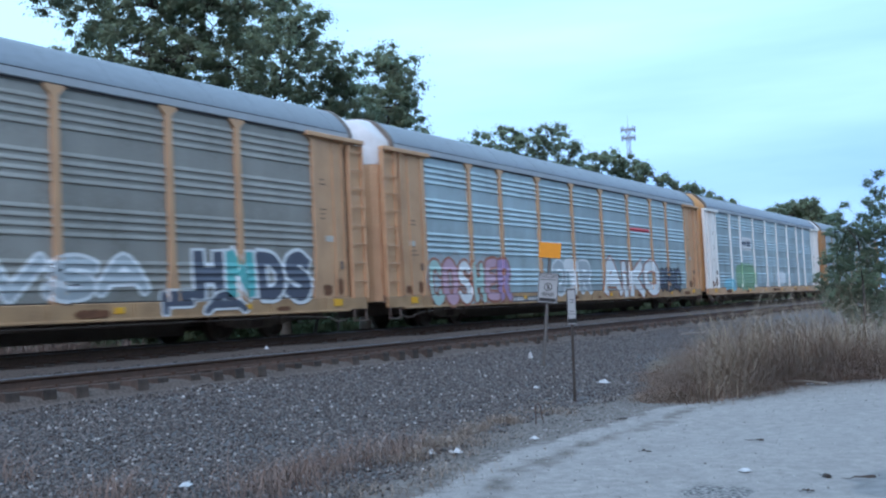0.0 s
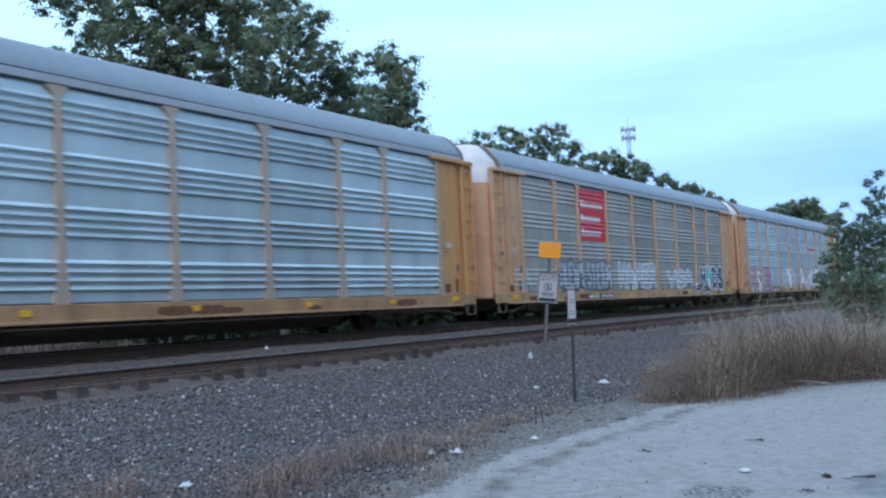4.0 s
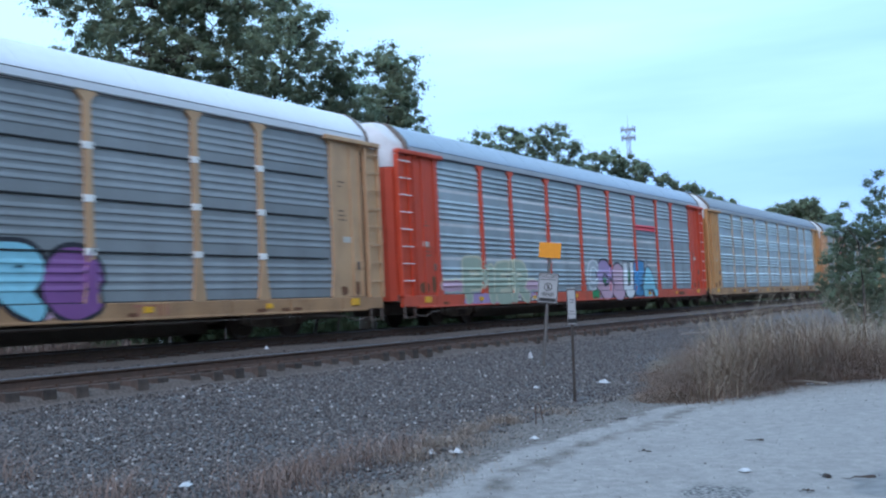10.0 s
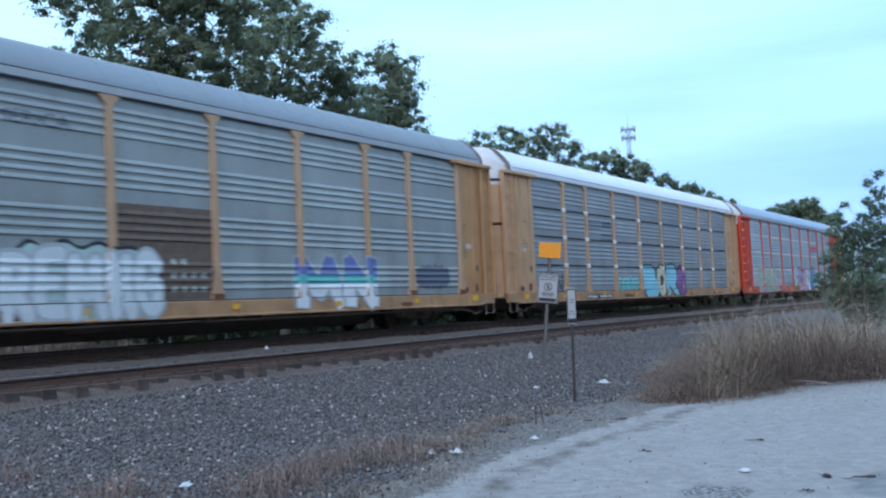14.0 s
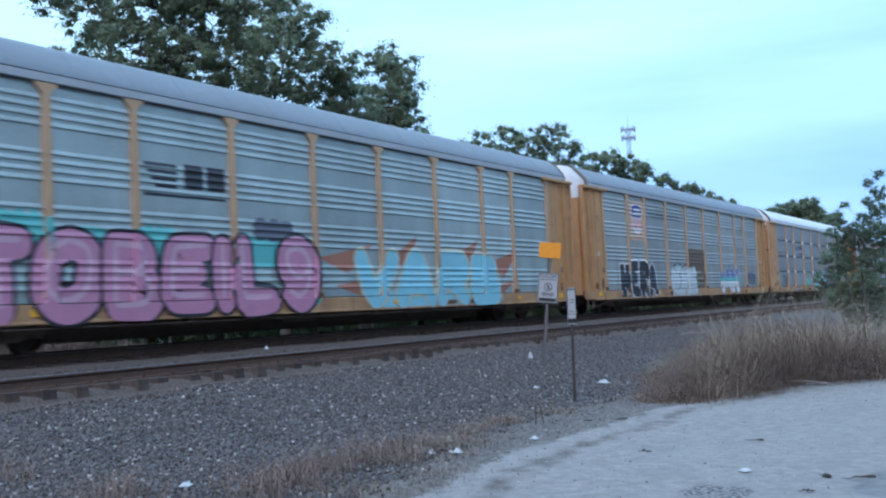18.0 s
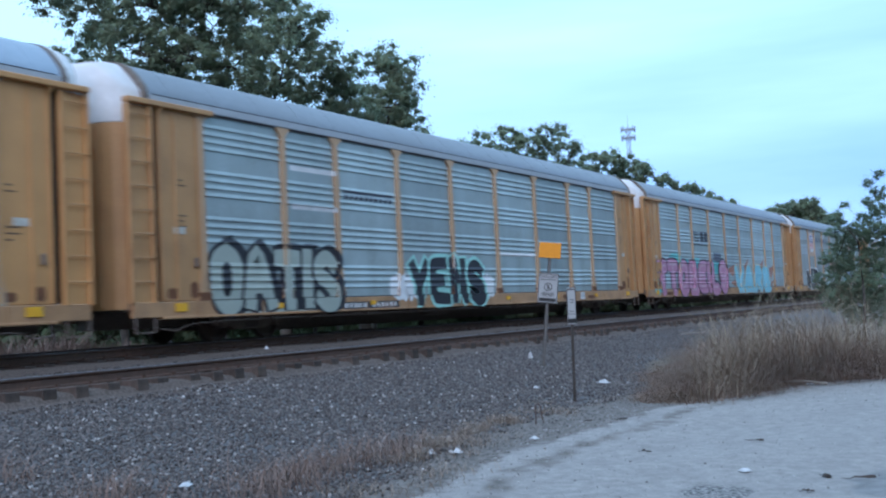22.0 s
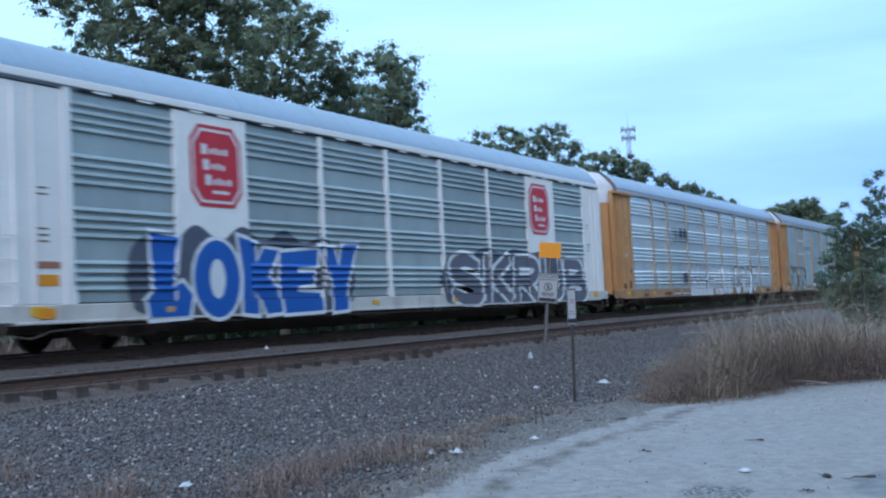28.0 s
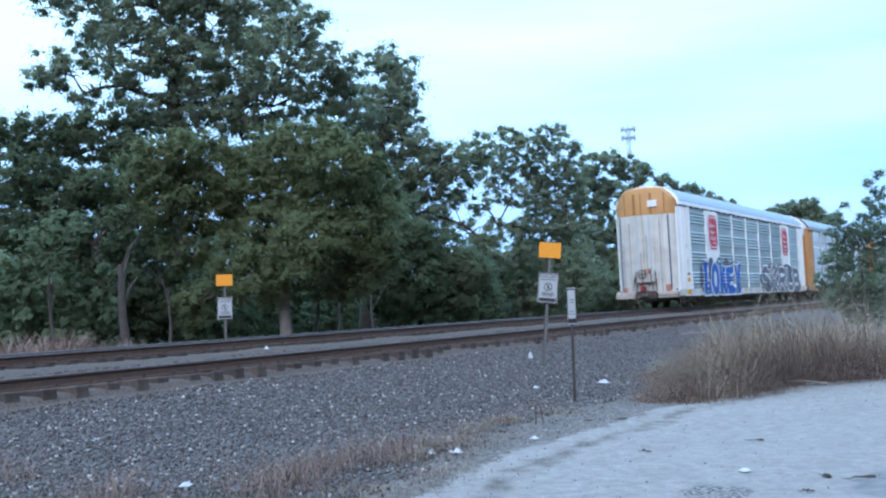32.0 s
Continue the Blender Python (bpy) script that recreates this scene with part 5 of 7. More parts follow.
def letters(text, x0, x1, z0, z1, half, seed, grow=0.0, square=False):
    """Hand-sprayed letters that fill a box, each a little turned and swaying; one (v, f) for each letter."""
    rng = random.Random(seed)
    weights = [0.4 if c in "iI-" else 1.25 if c in "MW" else 1.0 for c in text]
    total, x, out, lift = sum(weights), x0, [], 0.0
    for c, w in zip(text, weights):
        wide = (x1 - x0) * w / total
        sway, bob, tall, swell = rng.uniform(-0.16, 0.16), rng.uniform(-0.05, 0.05), rng.uniform(0.92, 1.04), rng.uniform(0.0, 0.3)
        pieces = []
        for stroke in STROKES[c].split("|"):
            pts = [tuple(float(q) for q in p.split(",")) for p in stroke.split()]
            room = max(wide - 1.7 * half, wide * 0.3)
            height = (z1 - z0 - 2 * half) * tall
            line = [(x + wide / 2 + (u - 0.5) * room + sway * (t - 0.5) * wide * 0.6, (z0 + z1) / 2 + (t - 0.5) * height + bob * (z1 - z0) + sway * (u - 0.5) * 0.15) for u, t in smooth_line(pts)]
            line = [(u, max(t, 0.53 + half + grow)) for u, t in line]
            pieces.append(brush(line, max(0.012, half + grow), lift, swell if half > 0.1 else 0.0, square))
            lift += 0.0003
        out.append(joined(pieces))
        x += wide
    return out


def joined(pieces):
    v, f = [], []
    for q, g in pieces:
        k = len(v)
        v += q
        f += [tuple(i + k for i in h) for h in g]
    return v, f


def cloud_shape(x0, x1, z0, z1, seed, lumps=9):
    """A ragged rounded patch of sprayed colour, built in upright strips."""
    rng = random.Random(seed)
    ph = [rng.uniform(0, 6.28) for _ in range(4)]
    n, v = 40, []
    cx, cz, rx, rz = (x0 + x1) / 2, (z0 + z1) / 2, (x1 - x0) / 2, (z1 - z0) / 2
    for k in range(n + 1):
        u = k / n * 2 - 1
        e = (1 - min(1.0, abs(u)) ** 3.2) ** (1 / 3.2)
        up = 0.86 + 0.10 * math.sin(lumps * u * 2 + ph[0]) + 0.06 * math.sin(17 * u + ph[1])
        down = 0.86 + 0.10 * math.sin(lumps * u * 2 + ph[2]) + 0.06 * math.sin(17 * u + ph[3])
        top = max(0.57, cz + rz * e * up)
        v += [(cx + rx * 0.93 * u, min(top - 0.004, max(0.56, cz - rz * e * down))), (cx + rx * 0.93 * u, top)]
    return v, [(2 * k, 2 * k + 2, 2 * k + 3, 2 * k + 1) for k in range(n)]


def polygon(points):
    return list(points), [tuple(range(len(points)))]


def rectangle(x0, x1, z0, z1):
    return polygon([(x0, z0), (x1, z0), (x1, z1), (x0, z1)])


def autorack(style, label):
    """A covered car carrier: underframe, trucks, ribbed side sheets between posts, end panels, ladders, curved ends, roof."""
    trim, sill, plates, roof, hood, ribs = style["trim"], style.get("sill", style["trim"]), SHEETS[style["sheet"]], ROOFS[style["roof"]], style.get("hood", HOOD), style["ribs"]
    slim, posts = style.get("slim", False), style.get("posts", trim)
    car = tagged(new("autorack"), label, "freight car", "cars of the freight train")
    car.location = (0, TRACK_Y, 0)
    turn = pose(0, 0, 0, 0, 0, 180)
    # The lowest box is added: it hides bright grass so the underside looks dark.
    part("deck", shared(("deck",), UNDER, lambda: Shape().box(-13.7, 13.7, -1.40, 1.40, 0.70, 0.90).box(-13.6, 13.6, -0.28, 0.28, 0.36, 0.70, 0.02).box(-8.5, 8.5, -0.34, 0.34, 0.16, 0.70, 0.02)), UNDER, car)
    # Solid near-black box: the shade inside the car is put into its colour.
    part("inner_box", shared(("inner_box",), SLOT, lambda: Shape().box(-13.2, 13.2, -1.38, 1.38, 0.90, 4.82)), SLOT, car, "solid black box for the shaded inside behind the gaps")
    brake_gear(car)
    for m in (Matrix(), turn):
        part("side_sill", shared(("side_sill",), sill, make_sill), sill, car, m=m)
        if slim:
            part("top_rail", shared(("top_rail", slim), trim, lambda: Shape().box(-13.2, 13.2, -1.545, -1.40, 4.80, 4.945, 0.012)), trim, car, m=m)
            # A black filler gives the shade of the gap under the top rail.
            part("top_gap", shared(("top_gap",), SLOT, lambda: Shape().box(-11.5, 11.5, -FACE - 0.062, -1.40, 4.745, 4.797)), SLOT, car, "black strip for the shade under the top rail", m=m)
            for a, b in zip(POSTS[:-1], POSTS[1:]):
                for q in (0.3, 0.7):
                    part("vent_cap", shared(("vent_cap",), trim, lambda: Shape().box(-0.2, 0.2, -FACE - 0.075, -FACE - 0.05, 4.747, 4.790, 0.004)), trim, car, m=m @ pose(a + (b - a) * q, 0, 0))
        else:
            fascia = roof if style["roof"] == "white" else FASCIA
            part("top_rail", shared(("top_rail", slim), fascia, lambda: Shape().box(-13.2, 13.2, -1.535, -1.40, 4.792, 4.945, 0.01)), fascia, car, m=m)
            # Solid black strip stands in for the shadow line along the roof edge.
            part("roof_joint", shared(("roof_joint",), SLOT, lambda: Shape().box(-13.1, 13.1, -1.530, -1.40, 4.946, 4.964)), SLOT, car, "black strip for the shadow line along the roof edge", m=m)
            # The shade in the gap below the eave, built as a black strip.
            part("eave_gap", shared(("eave_gap",), SLOT, lambda: Shape().box(-11.4, 11.4, -FACE - 0.050, -1.40, 4.762, 4.791)), SLOT, car, "black strip for the shade in the eave gap", m=m)
        # Black strip put in for the shaded gap over the sill.
        part("sill_gap", shared(("sill_gap",), SLOT, lambda: Shape().box(-11.6, 11.6, -FACE - 0.045, -1.40, 0.866, 0.890)), SLOT, car, "black strip for the shade in the gap above the sill", m=m)
        for x in POSTS:
            part("post", shared(("post", slim), posts, lambda: make_post(slim)), posts, car, m=m @ pose(x, 0, 0))
            if style.get("feet"):
                tall = style["feet"]
                part("post_foot", shared(("post_foot", tall), SMEAR, lambda: Shape().prism([(-0.185, 0.868), (0.185, 0.868), (0.17, 0.868 + tall), (-0.17, 0.868 + tall)], 1, -POST_FACE - 0.004, -1.42)), SMEAR, car, "rusty post foot", m=m @ pose(x, 0, 0))
        for a, b in zip(POSTS[:-1], POSTS[1:]):
            wide = round(b - a - 0.12, 3)
            solid = slim and abs(a + b) > 15 and abs(a + b) < 18
            if solid:
                part("blank_panel", shared(("blank_panel", wide), trim, lambda: Shape().box(-wide / 2, wide / 2, -FACE - 0.05, -1.40, BASE, TOP, 0.01)), trim, car, m=m @ pose((a + b) / 2, 0, 0))
            else:
                part("side_panel", shared(("side_panel", wide, ribs), plates, lambda: Shape().strip([(-FACE - o, z) for z, o in rib_line(ribs)], 0, -wide / 2, wide / 2)), plates, car, m=m @ pose((a + b) / 2, 0, 0))
        if style.get("joints"):
            for z in (1.81, 2.79, 3.77):
                part("panel_joint", shared(("panel_joint",), SLOT, lambda: Shape().box(-11.5, 11.5, -FACE - 0.034, -FACE + 0.03, -0.016, 0.016)), SLOT, car, "dark open joint", m=m @ pose(0, 0, z))
                for x in POSTS[1:-1]:
                    part("joint_clip", shared(("joint_clip",), WHITE, lambda: Shape().box(-0.125, 0.125, -POST_FACE - 0.006, -FACE, -0.07, 0.07, 0.008)), WHITE, car, "pale joint clip", m=m @ pose(x, 0, z))
        for e in (0, 1):
            flip = "right" if e == 0 else "left"
            panel = part("end_panel", shared(("end_panel", flip), trim, lambda: mirrored(make_end_panel(), e)), trim, car, m=m)
            for x, wide in ((11.84, 0.14), (12.53, 0.06), (12.93, 0.06)):
                part("stiffener", shared(("stiffener", x, flip), trim, lambda: mirrored(make_stiffener(x, wide), e)), trim, panel)
            ladder = part("corner_panel" if slim else "ladder", shared(("ladder", flip, slim), trim, lambda: mirrored(make_ladder(13.52 if slim else 13.78), e)), trim, car, m=m)
            if slim:
                part("corner_filler", shared(("corner_filler", flip), trim, lambda: mirrored(Shape().box(12.96, 13.17, -1.476, -1.40, 0.86, 4.72, 0.004), e)), trim, ladder)
            for x in (() if slim else (13.19, 13.76)):
                part("stile", shared(("stile", x, flip), trim, lambda: mirrored(make_stile(x), e)), trim, ladder)
            rung = style.get("rung", trim)
            for k in range(0 if slim else 8):
                part("rung", shared(("rung", flip), rung, lambda: mirrored(Shape().tube([(13.18, -1.545, 0), (13.77, -1.545, 0)], [0.016, 0.016], 6), e)), rung, ladder, m=pose(0, 0, 1.26 + k * 0.465))
            if not slim:
                part("canopy", shared(("canopy", flip), trim, lambda: mirrored(make_canopy(), e)), trim, car, m=m)
            part("step", shared(("step", flip), TRUCK, lambda: mirrored(make_step(), e)), TRUCK, car, "rusty stirrup step", m=m)
    for e in (1, -1):
        m = Matrix() if e == 1 else turn
        doors = style.get("doors", trim)
        for s in (-1, 1):
            door = part("end_door", shared(("end_door", s), doors, lambda: make_door(s)), doors, car, m=m)
            for y in (0.08, 0.5, 0.9):
                part("door_rib", shared(("door_rib", s * y), doors, lambda: make_door_rib(s * y)), doors, door)
        if style.get("tape") and e == -1:
            for z in (3.05, 4.47):
                part("tape_stripe", shared(("tape_stripe", z), SLOT, lambda: Shape().prism([(end_x(y) + 0.006, y) for y in (0.62, 0.95, 1.15, 1.30, 1.40)] + [(end_x(y) - 0.01, y) for y in (1.40, 1.30, 1.15, 0.95, 0.62)], 2, z, z + 0.09)), SLOT, car, "black tape stripe", m=m)
        cap = style.get("rear_hood", hood) if e == -1 else hood
        part("end_hood", shared(("end_hood",), cap, make_hood, True), cap, car, "pale rounded upper end", m=m)
        band = WHITE if slim else UNDER
        part("roof_band", shared(("roof_band",), band, lambda: make_roof_band(1)), band, car, "white edge band of the roof" if slim else "dark edge band of the roof", m=m)
        part("coupler", shared(("coupler",), UNDER, make_coupler), UNDER, car, m=m)
        truck = part("truck", shared(("truck_bolster",), TRUCK, lambda: Shape().box(-0.22, 0.22, -1.1, 1.1, 0.38, 0.62, 0.03)), TRUCK, car, "dark four-wheel truck", m=pose(e * 9.95, 0, 0))
        for s in (-1, 1):
            part("side_frame", shared(("side_frame",), TRUCK, make_frame_side), TRUCK, truck, m=pose(0, s * 1.02, 0))
            for x in (-0.88, 0.88):
                part("bearing_cap", shared(("bearing_cap",), TRUCK, lambda: Shape().tube([(0, -0.09, 0.42), (0, 0.09, 0.42)], [0.13, 0.13], 12)), TRUCK, truck, m=pose(x, s * 1.06, 0))
            for x in (-0.14, 0.0, 0.14):
                part("spring", shared(("spring",), STEEL, lambda: Shape().tube([(0, -0.09, 0.27), (0, -0.09, 0.44)], [0.055, 0.055], 8)), STEEL, truck, m=pose(x, s * 1.02, 0))
        for x in (-0.88, 0.88):
            WHEELSETS.append((part("wheelset", shared(("wheelset",), STEEL, make_wheelset, True), STEEL, truck, m=pose(x, 0, 0.42)), x))
    part("roof", shared(("roof",), roof, make_roof, True), roof, car)
    part("roof_seams", shared(("roof_seams",), roof, make_seams), roof, car)
    for x, wide in ((-12.5, 0.34), (-9.4, 0.24), (-5.7, 0.22), (-2.2, 0.24), (1.9, 0.22), (5.6, 0.24), (9.2, 0.22), (12.5, 0.34)):
        part("reflector", shared(("reflector", wide), YELLOW, lambda: Shape().box(-wide / 2, wide / 2, -SILL_FACE - 0.02, -SILL_FACE, 0.66, 0.66 + wide * 0.5, 0.004)), YELLOW, car, "yellow reflector", m=pose(x, 0, 0))
    CARS.append(car)
    return car


def mirrored(shape, flip):
    if flip:
        shape.v = [(-x, y, z) for x, y, z in shape.v]
    return shape


def brake_gear(car):
    line = [(-13.0, 0.34), (-12.6, 0.28), (-12.2, 0.40), (-11.0, 0.45), (-4.0, 0.45), (4.0, 0.45), (11.0, 0.45), (12.2, 0.40), (12.6, 0.28), (13.0, 0.34)]
    part("train_pipe", shared(("train_pipe",), TRUCK, lambda: Shape().tube([(x, -1.44, z) for x, z in line], [0.014] * len(line), 6)), TRUCK, car, "dusty pipe under the sill")
    for k in range(-5, 6, 2):
        part("pipe_hanger", shared(("pipe_hanger",), UNDER, lambda: Shape().box(-0.02, 0.02, -1.46, -1.42, 0.43, 0.56)), UNDER, car, m=pose(k * 2.0, 0, 0))
    part("brake_pipe", shared(("brake_pipe",), UNDER, lambda: Shape().tube([(-7.5, -0.9, 0.45), (7.5, -0.9, 0.45)], [0.04, 0.04], 6)), UNDER, car)
    part("air_tank", shared(("air_tank",), UNDER, lambda: Shape().tube([(-2.0, -0.7, 0.52), (-1.95, -0.7, 0.52), (-0.65, -0.7, 0.52), (-0.6, -0.7, 0.52)], [0.12, 0.2, 0.2, 0.12], 12)), UNDER, car)
    for x, w in ((-5.4, 0.5), (1.4, 0.35), (3.2, 0.6), (5.6, 0.3), (-3.4, 0.3)):
        part("equipment_box", shared(("equipment_box", w), UNDER, lambda: Shape().box(0, w, -1.15, -0.6, 0.40, 0.70, 0.03)), UNDER, car, m=pose(x, 0, 0))
    for k in range(-6, 7, 2):
        part("cross_beam", shared(("cross_beam",), UNDER, lambda: Shape().box(-0.05, 0.05, -1.38, 1.38, 0.50, 0.70)), UNDER, car, m=pose(k, 0, 0))


def drawing(car, style, name, mat, shape, lift, label=""):
    me = conform(*shape, style["ribs"], style.get("slim", False), lift)
    me.materials.append(mat)
    return part(name, me, mat, car, label)


def tag(car, style, text, x0, x1, z0, z1, fill, edge, label, bold=0.045, seed=1, shine=None, back=None, square=False, bands=(), base=0.014, rim=0.075, shadow=None):
    """One sprayed word: a patch behind, a fat outline and the letters; colours may change from letter to letter, or in bands (ink, from, to) up the letters."""
    fills = fill if isinstance(fill, (list, tuple)) else [fill]
    if back:
        drawing(car, style, "graffiti_cloud", INK[back], cloud_shape(x0 - 0.35, x1 + 0.35, z0 - 0.15, z1 + 0.25, seed), 0.003, label + ", sprayed background")
    half = max(0.035, min(0.10 + bold * 1.3, 0.20 * (x1 - x0) / max(1, len(text)), 0.16 * (z1 - z0)))
    outer = letters(text, x0, x1, z0, z1, half, seed, min(rim, half * 0.7), square)
    inner = letters(text, x0, x1, z0, z1, half, seed, 0.0, square)
    for i, piece in enumerate(letters(text, x0 + shadow[0], x1 + shadow[0], z0 + shadow[1], z1 + shadow[1], half, seed, min(rim, half * 0.7), square) if shadow else []):
        drawing(car, style, "letter_shadow", INK[edge], piece, 0.006 + 0.0008 * i, "dark shadow of a sprayed letter")
    thin = letters(text, x0, x1, z0 + 0.10, z1 + 0.06, half, seed, -half * 0.80) if shine else []
    for i, piece in enumerate(inner):
        low = base + 0.0042 * i
        word = drawing(car, style, "graffiti_letter", INK[edge], outer[i], low, label)
        for ink, a, b in bands or ((fills[i % len(fills)], 0.0, 9.0),):
            drawing(car, style, "letter_fill", INK[ink], banded(piece, a, b) if bands else piece, low + 0.0032).parent = word
        if shine:
            drawing(car, style, "letter_shine", INK[shine], thin[i], low + 0.0064).parent = word


# cut-out letters with flared strokes, in a unit square
BLOCKS = {
    "L": ".12,1 .68,.95 .56,.36 .74,.42 .95,.27 .86,.02 .05,0 0,.20 .16,.30",
    "O": " ".join("%.3f,%.3f" % (0.5 + 0.5 * math.cos(t), 0.5 + 0.52 * math.sin(t)) for t in (math.tau * k / 20 for k in range(20))),
    "K": "0,1 .42,.93 .44,.66 .62,.86 1,.84 .70,.50 .96,.30 1,.02 .62,0 .42,.30 .42,0 .06,.03 .10,.5",
    "E": ".05,.88 .95,.95 .92,.70 .45,.67 .44,.59 .82,.60 .80,.42 .42,.40 .42,.31 .98,.28 1,.02 .08,0 0,.45",
    "Y": "0,.92 .38,.90 .50,.64 .60,.95 1,.97 .70,.40 .66,.02 .28,0 .32,.40",
}


def grown(points, by):
    """An outline pushed outwards by a distance."""
    out, n = [], len(points)
    area = sum(points[i - 1][0] * points[i][1] - points[i][0] * points[i - 1][1] for i in range(n))
    for i in range(n):
        a, b, c = Vector(points[i - 1]), Vector(points[i]), Vector(points[(i + 1) % n])
        d, e = (b - a).normalized(), (c - b).normalized()
        way = Vector((d.y + e.y, -d.x - e.x)).normalized() * (by if area > 0 else -by)
        out.append(tuple(b + way / max(0.55, math.sqrt(max(0.0, (1 + d.dot(e)) / 2)))))
    return out


def block_word(car, style, text, x, widths, z0, z1, fill, edge, label):
    """A word of fat flared letters, each with a rim and overlapping the one before."""
    for i, (c, wide) in enumerate(zip(text, widths)):
        pts = [tuple(float(q) for q in p.split(",")) for p in BLOCKS[c].split()]
        tall = (z1 - z0) * (1.04 if i % 2 == 0 else 0.96)
        pts = [(x + u * wide, z0 + t * tall) for u, t in pts]
        low = 0.018 + 0.006 * i
        word = drawing(car, style, "graffiti_letter", INK[edge], polygon(grown(pts, 0.085)), low, label)
        drawing(car, style, "letter_fill", INK[fill], polygon(pts), low + 0.002).parent = word
        if c == "O":
            mid = [(x + wide * (0.5 + 0.17 * math.cos(t)), z0 + tall * (0.5 + 0.27 * math.sin(t))) for t in (math.tau * k / 14 for k in range(14))]
            drawing(car, style, "letter_eye", INK[edge], polygon(mid), low + 0.004).parent = word
        x += wide * 0.98


def banded(shape, a, b):
    """The slice of a flat drawing between two heights."""
    bm = bmesh.new()
    made = [bm.verts.new((p[0], p[1], p[2] if len(p) > 2 else 0.0)) for p in shape[0]]
    for q in shape[1]:
        bm.faces.new([made[i] for i in q])
    for z, way in ((a, -1), (b, 1)):
        bmesh.ops.bisect_plane(bm, geom=bm.verts[:] + bm.edges[:] + bm.faces[:], plane_co=(0, z, 0), plane_no=(0, way, 0), dist=1e-5, clear_outer=True)
    bm.verts.index_update()
    out = [tuple(w.co) for w in bm.verts], [tuple(w.index for w in q.verts) for q in bm.faces]
    bm.free()
    return out


def bubble_shape(x0, x1, z0, z1):
    """An upright sprayed bubble: round on top, straight below."""
    v, n, cx, rx = [], 14, (x0 + x1) / 2, (x1 - x0) / 2
    turn = z1 - min(rx, (z1 - z0) * 0.6)
    for k in range(n + 1):
        u = math.sin((k / n - 0.5) * math.pi)
        v += [(cx + rx * u, z0), (cx + rx * u, max(z0 + 0.004, turn + (z1 - turn) * math.sqrt(max(0.0, 1 - u * u))))]
    return v, [(2 * k, 2 * k + 2, 2 * k + 3, 2 * k + 1) for k in range(n)]


def scallops(car, style, x0, x1, z0, z1, count, fill, edge, label, low):
    """A row of upright sprayed bubbles, each with a darker rim."""
    step = (x1 - x0) / count
    for k in range(count):
        a, b, top = x0 + k * step - step * 0.05, x0 + (k + 1) * step + step * 0.05, z1 + 0.10 * (z1 - z0) * math.sin(k * 2.3)
        rim = drawing(car, style, "graffiti_bubble", INK[edge], bubble_shape(a - 0.045, b + 0.045, z0, top + 0.045), low + k * 0.003, label)
        drawing(car, style, "bubble_fill", INK[fill], bubble_shape(a, b, z0, top), low + k * 0.003 + 0.0015).parent = rim


def word_bars(x, z, words, cap, pitch):
    """Lines of lettering as plain upright bars, the first of each word taller."""
    out = []
    for row, count in enumerate(words):
        for k in range(count):
            a, tall = x + k * pitch + (0.06 if k else 0.0), cap * (1.0 if k == 0 else 0.8)
            out.append(rectangle(a, a + pitch * (0.82 if k == 0 else 0.62), z - row * cap * 1.95, z - row * cap * 1.95 + tall))
    return joined(out)


def board_bars(car, style, x0, x1, z0, z1, count, seed):
    """A dark strip with white lettering that cannot be read, as plain bars."""
    rng = random.Random(seed)
    board = drawing(car, style, "number_board", INK["black"], rectangle(x0, x1, z0, z1), 0.012, "black strip with white marks")
    step = (x1 - x0 - 0.1) / count
    for k in range(count):
        if k != count // 2 - 1:
            a = x0 + 0.05 + k * step
            drawing(car, style, "mark", INK["logo_white"], rectangle(a, a + step * rng.uniform(0.5, 0.75), z0 + 0.035, z1 - 0.035), 0.016).parent = board


def flat_patch(seed, x0, x1, z0, z1, y):
    v, f = cloud_shape(x0, x1, z0, z1, seed, 5)
    return Shape().add([(a, y, b) for a, b in v], f)


def weather(car, k):
    """Grime on the end panels, rust smears along the sill and small placards."""
    rng = random.Random(100 + k)
    for x0 in (-12.9, 11.85):
        q = rng.randrange(4)
        for a, b, z0, z1 in ((0.05, 0.35 + 0.08 * q, 0.90, 1.10 + 0.05 * q), (0.7, 0.95, 0.90, 1.2 + 0.08 * q)):
            part("grime_patch", shared(("grime_patch", q, a, x0), SMEAR, lambda: flat_patch(q * 3 + int(a * 5), x0 + a, x0 + b, z0, z1, -1.4845)), SMEAR, car, "brown grime")
        part("placard", shared(("placard", x0), DIRTY_WHITE, lambda: Shape().box(x0 + 0.30, x0 + 0.62, -1.488, -1.481, 2.22, 2.36)), DIRTY_WHITE, car, "small white placard")
        part("latch", shared(("latch", x0), UNDER, lambda: Shape().box(x0 + 0.85, x0 + 0.93, -1.53, -1.48, 1.55, 1.75, 0.01)), UNDER, car)
    for _ in range(7):
        q, x = rng.randrange(5), rng.uniform(-12.8, 12.2)
        part("rust_smear", shared(("rust_smear", q), SMEAR, lambda: flat_patch(40 + q, 0.0, 0.35 + 0.18 * q, 0.585, 0.67 + 0.03 * q, -SILL_FACE - 0.0145)), SMEAR, car, "rust smear", m=pose(x, 0, 0))


def small_marks(car, style, x0, z1, seed, ink="stencil"):
    """Small stencilled data on an end panel, as plain bars."""
    rng = random.Random(seed)
    for k in range(5):
        z, wide = z1 - k * 0.11 - (k > 1) * 0.5, rng.choice((0.14, 0.22, 0.3))
        part("stencil_mark", shared(("stencil_mark", wide), INK[ink], lambda: Shape().box(0, wide, -1.486, -1.481, 0, 0.03)), INK[ink], car, m=pose(x0, 0, z))


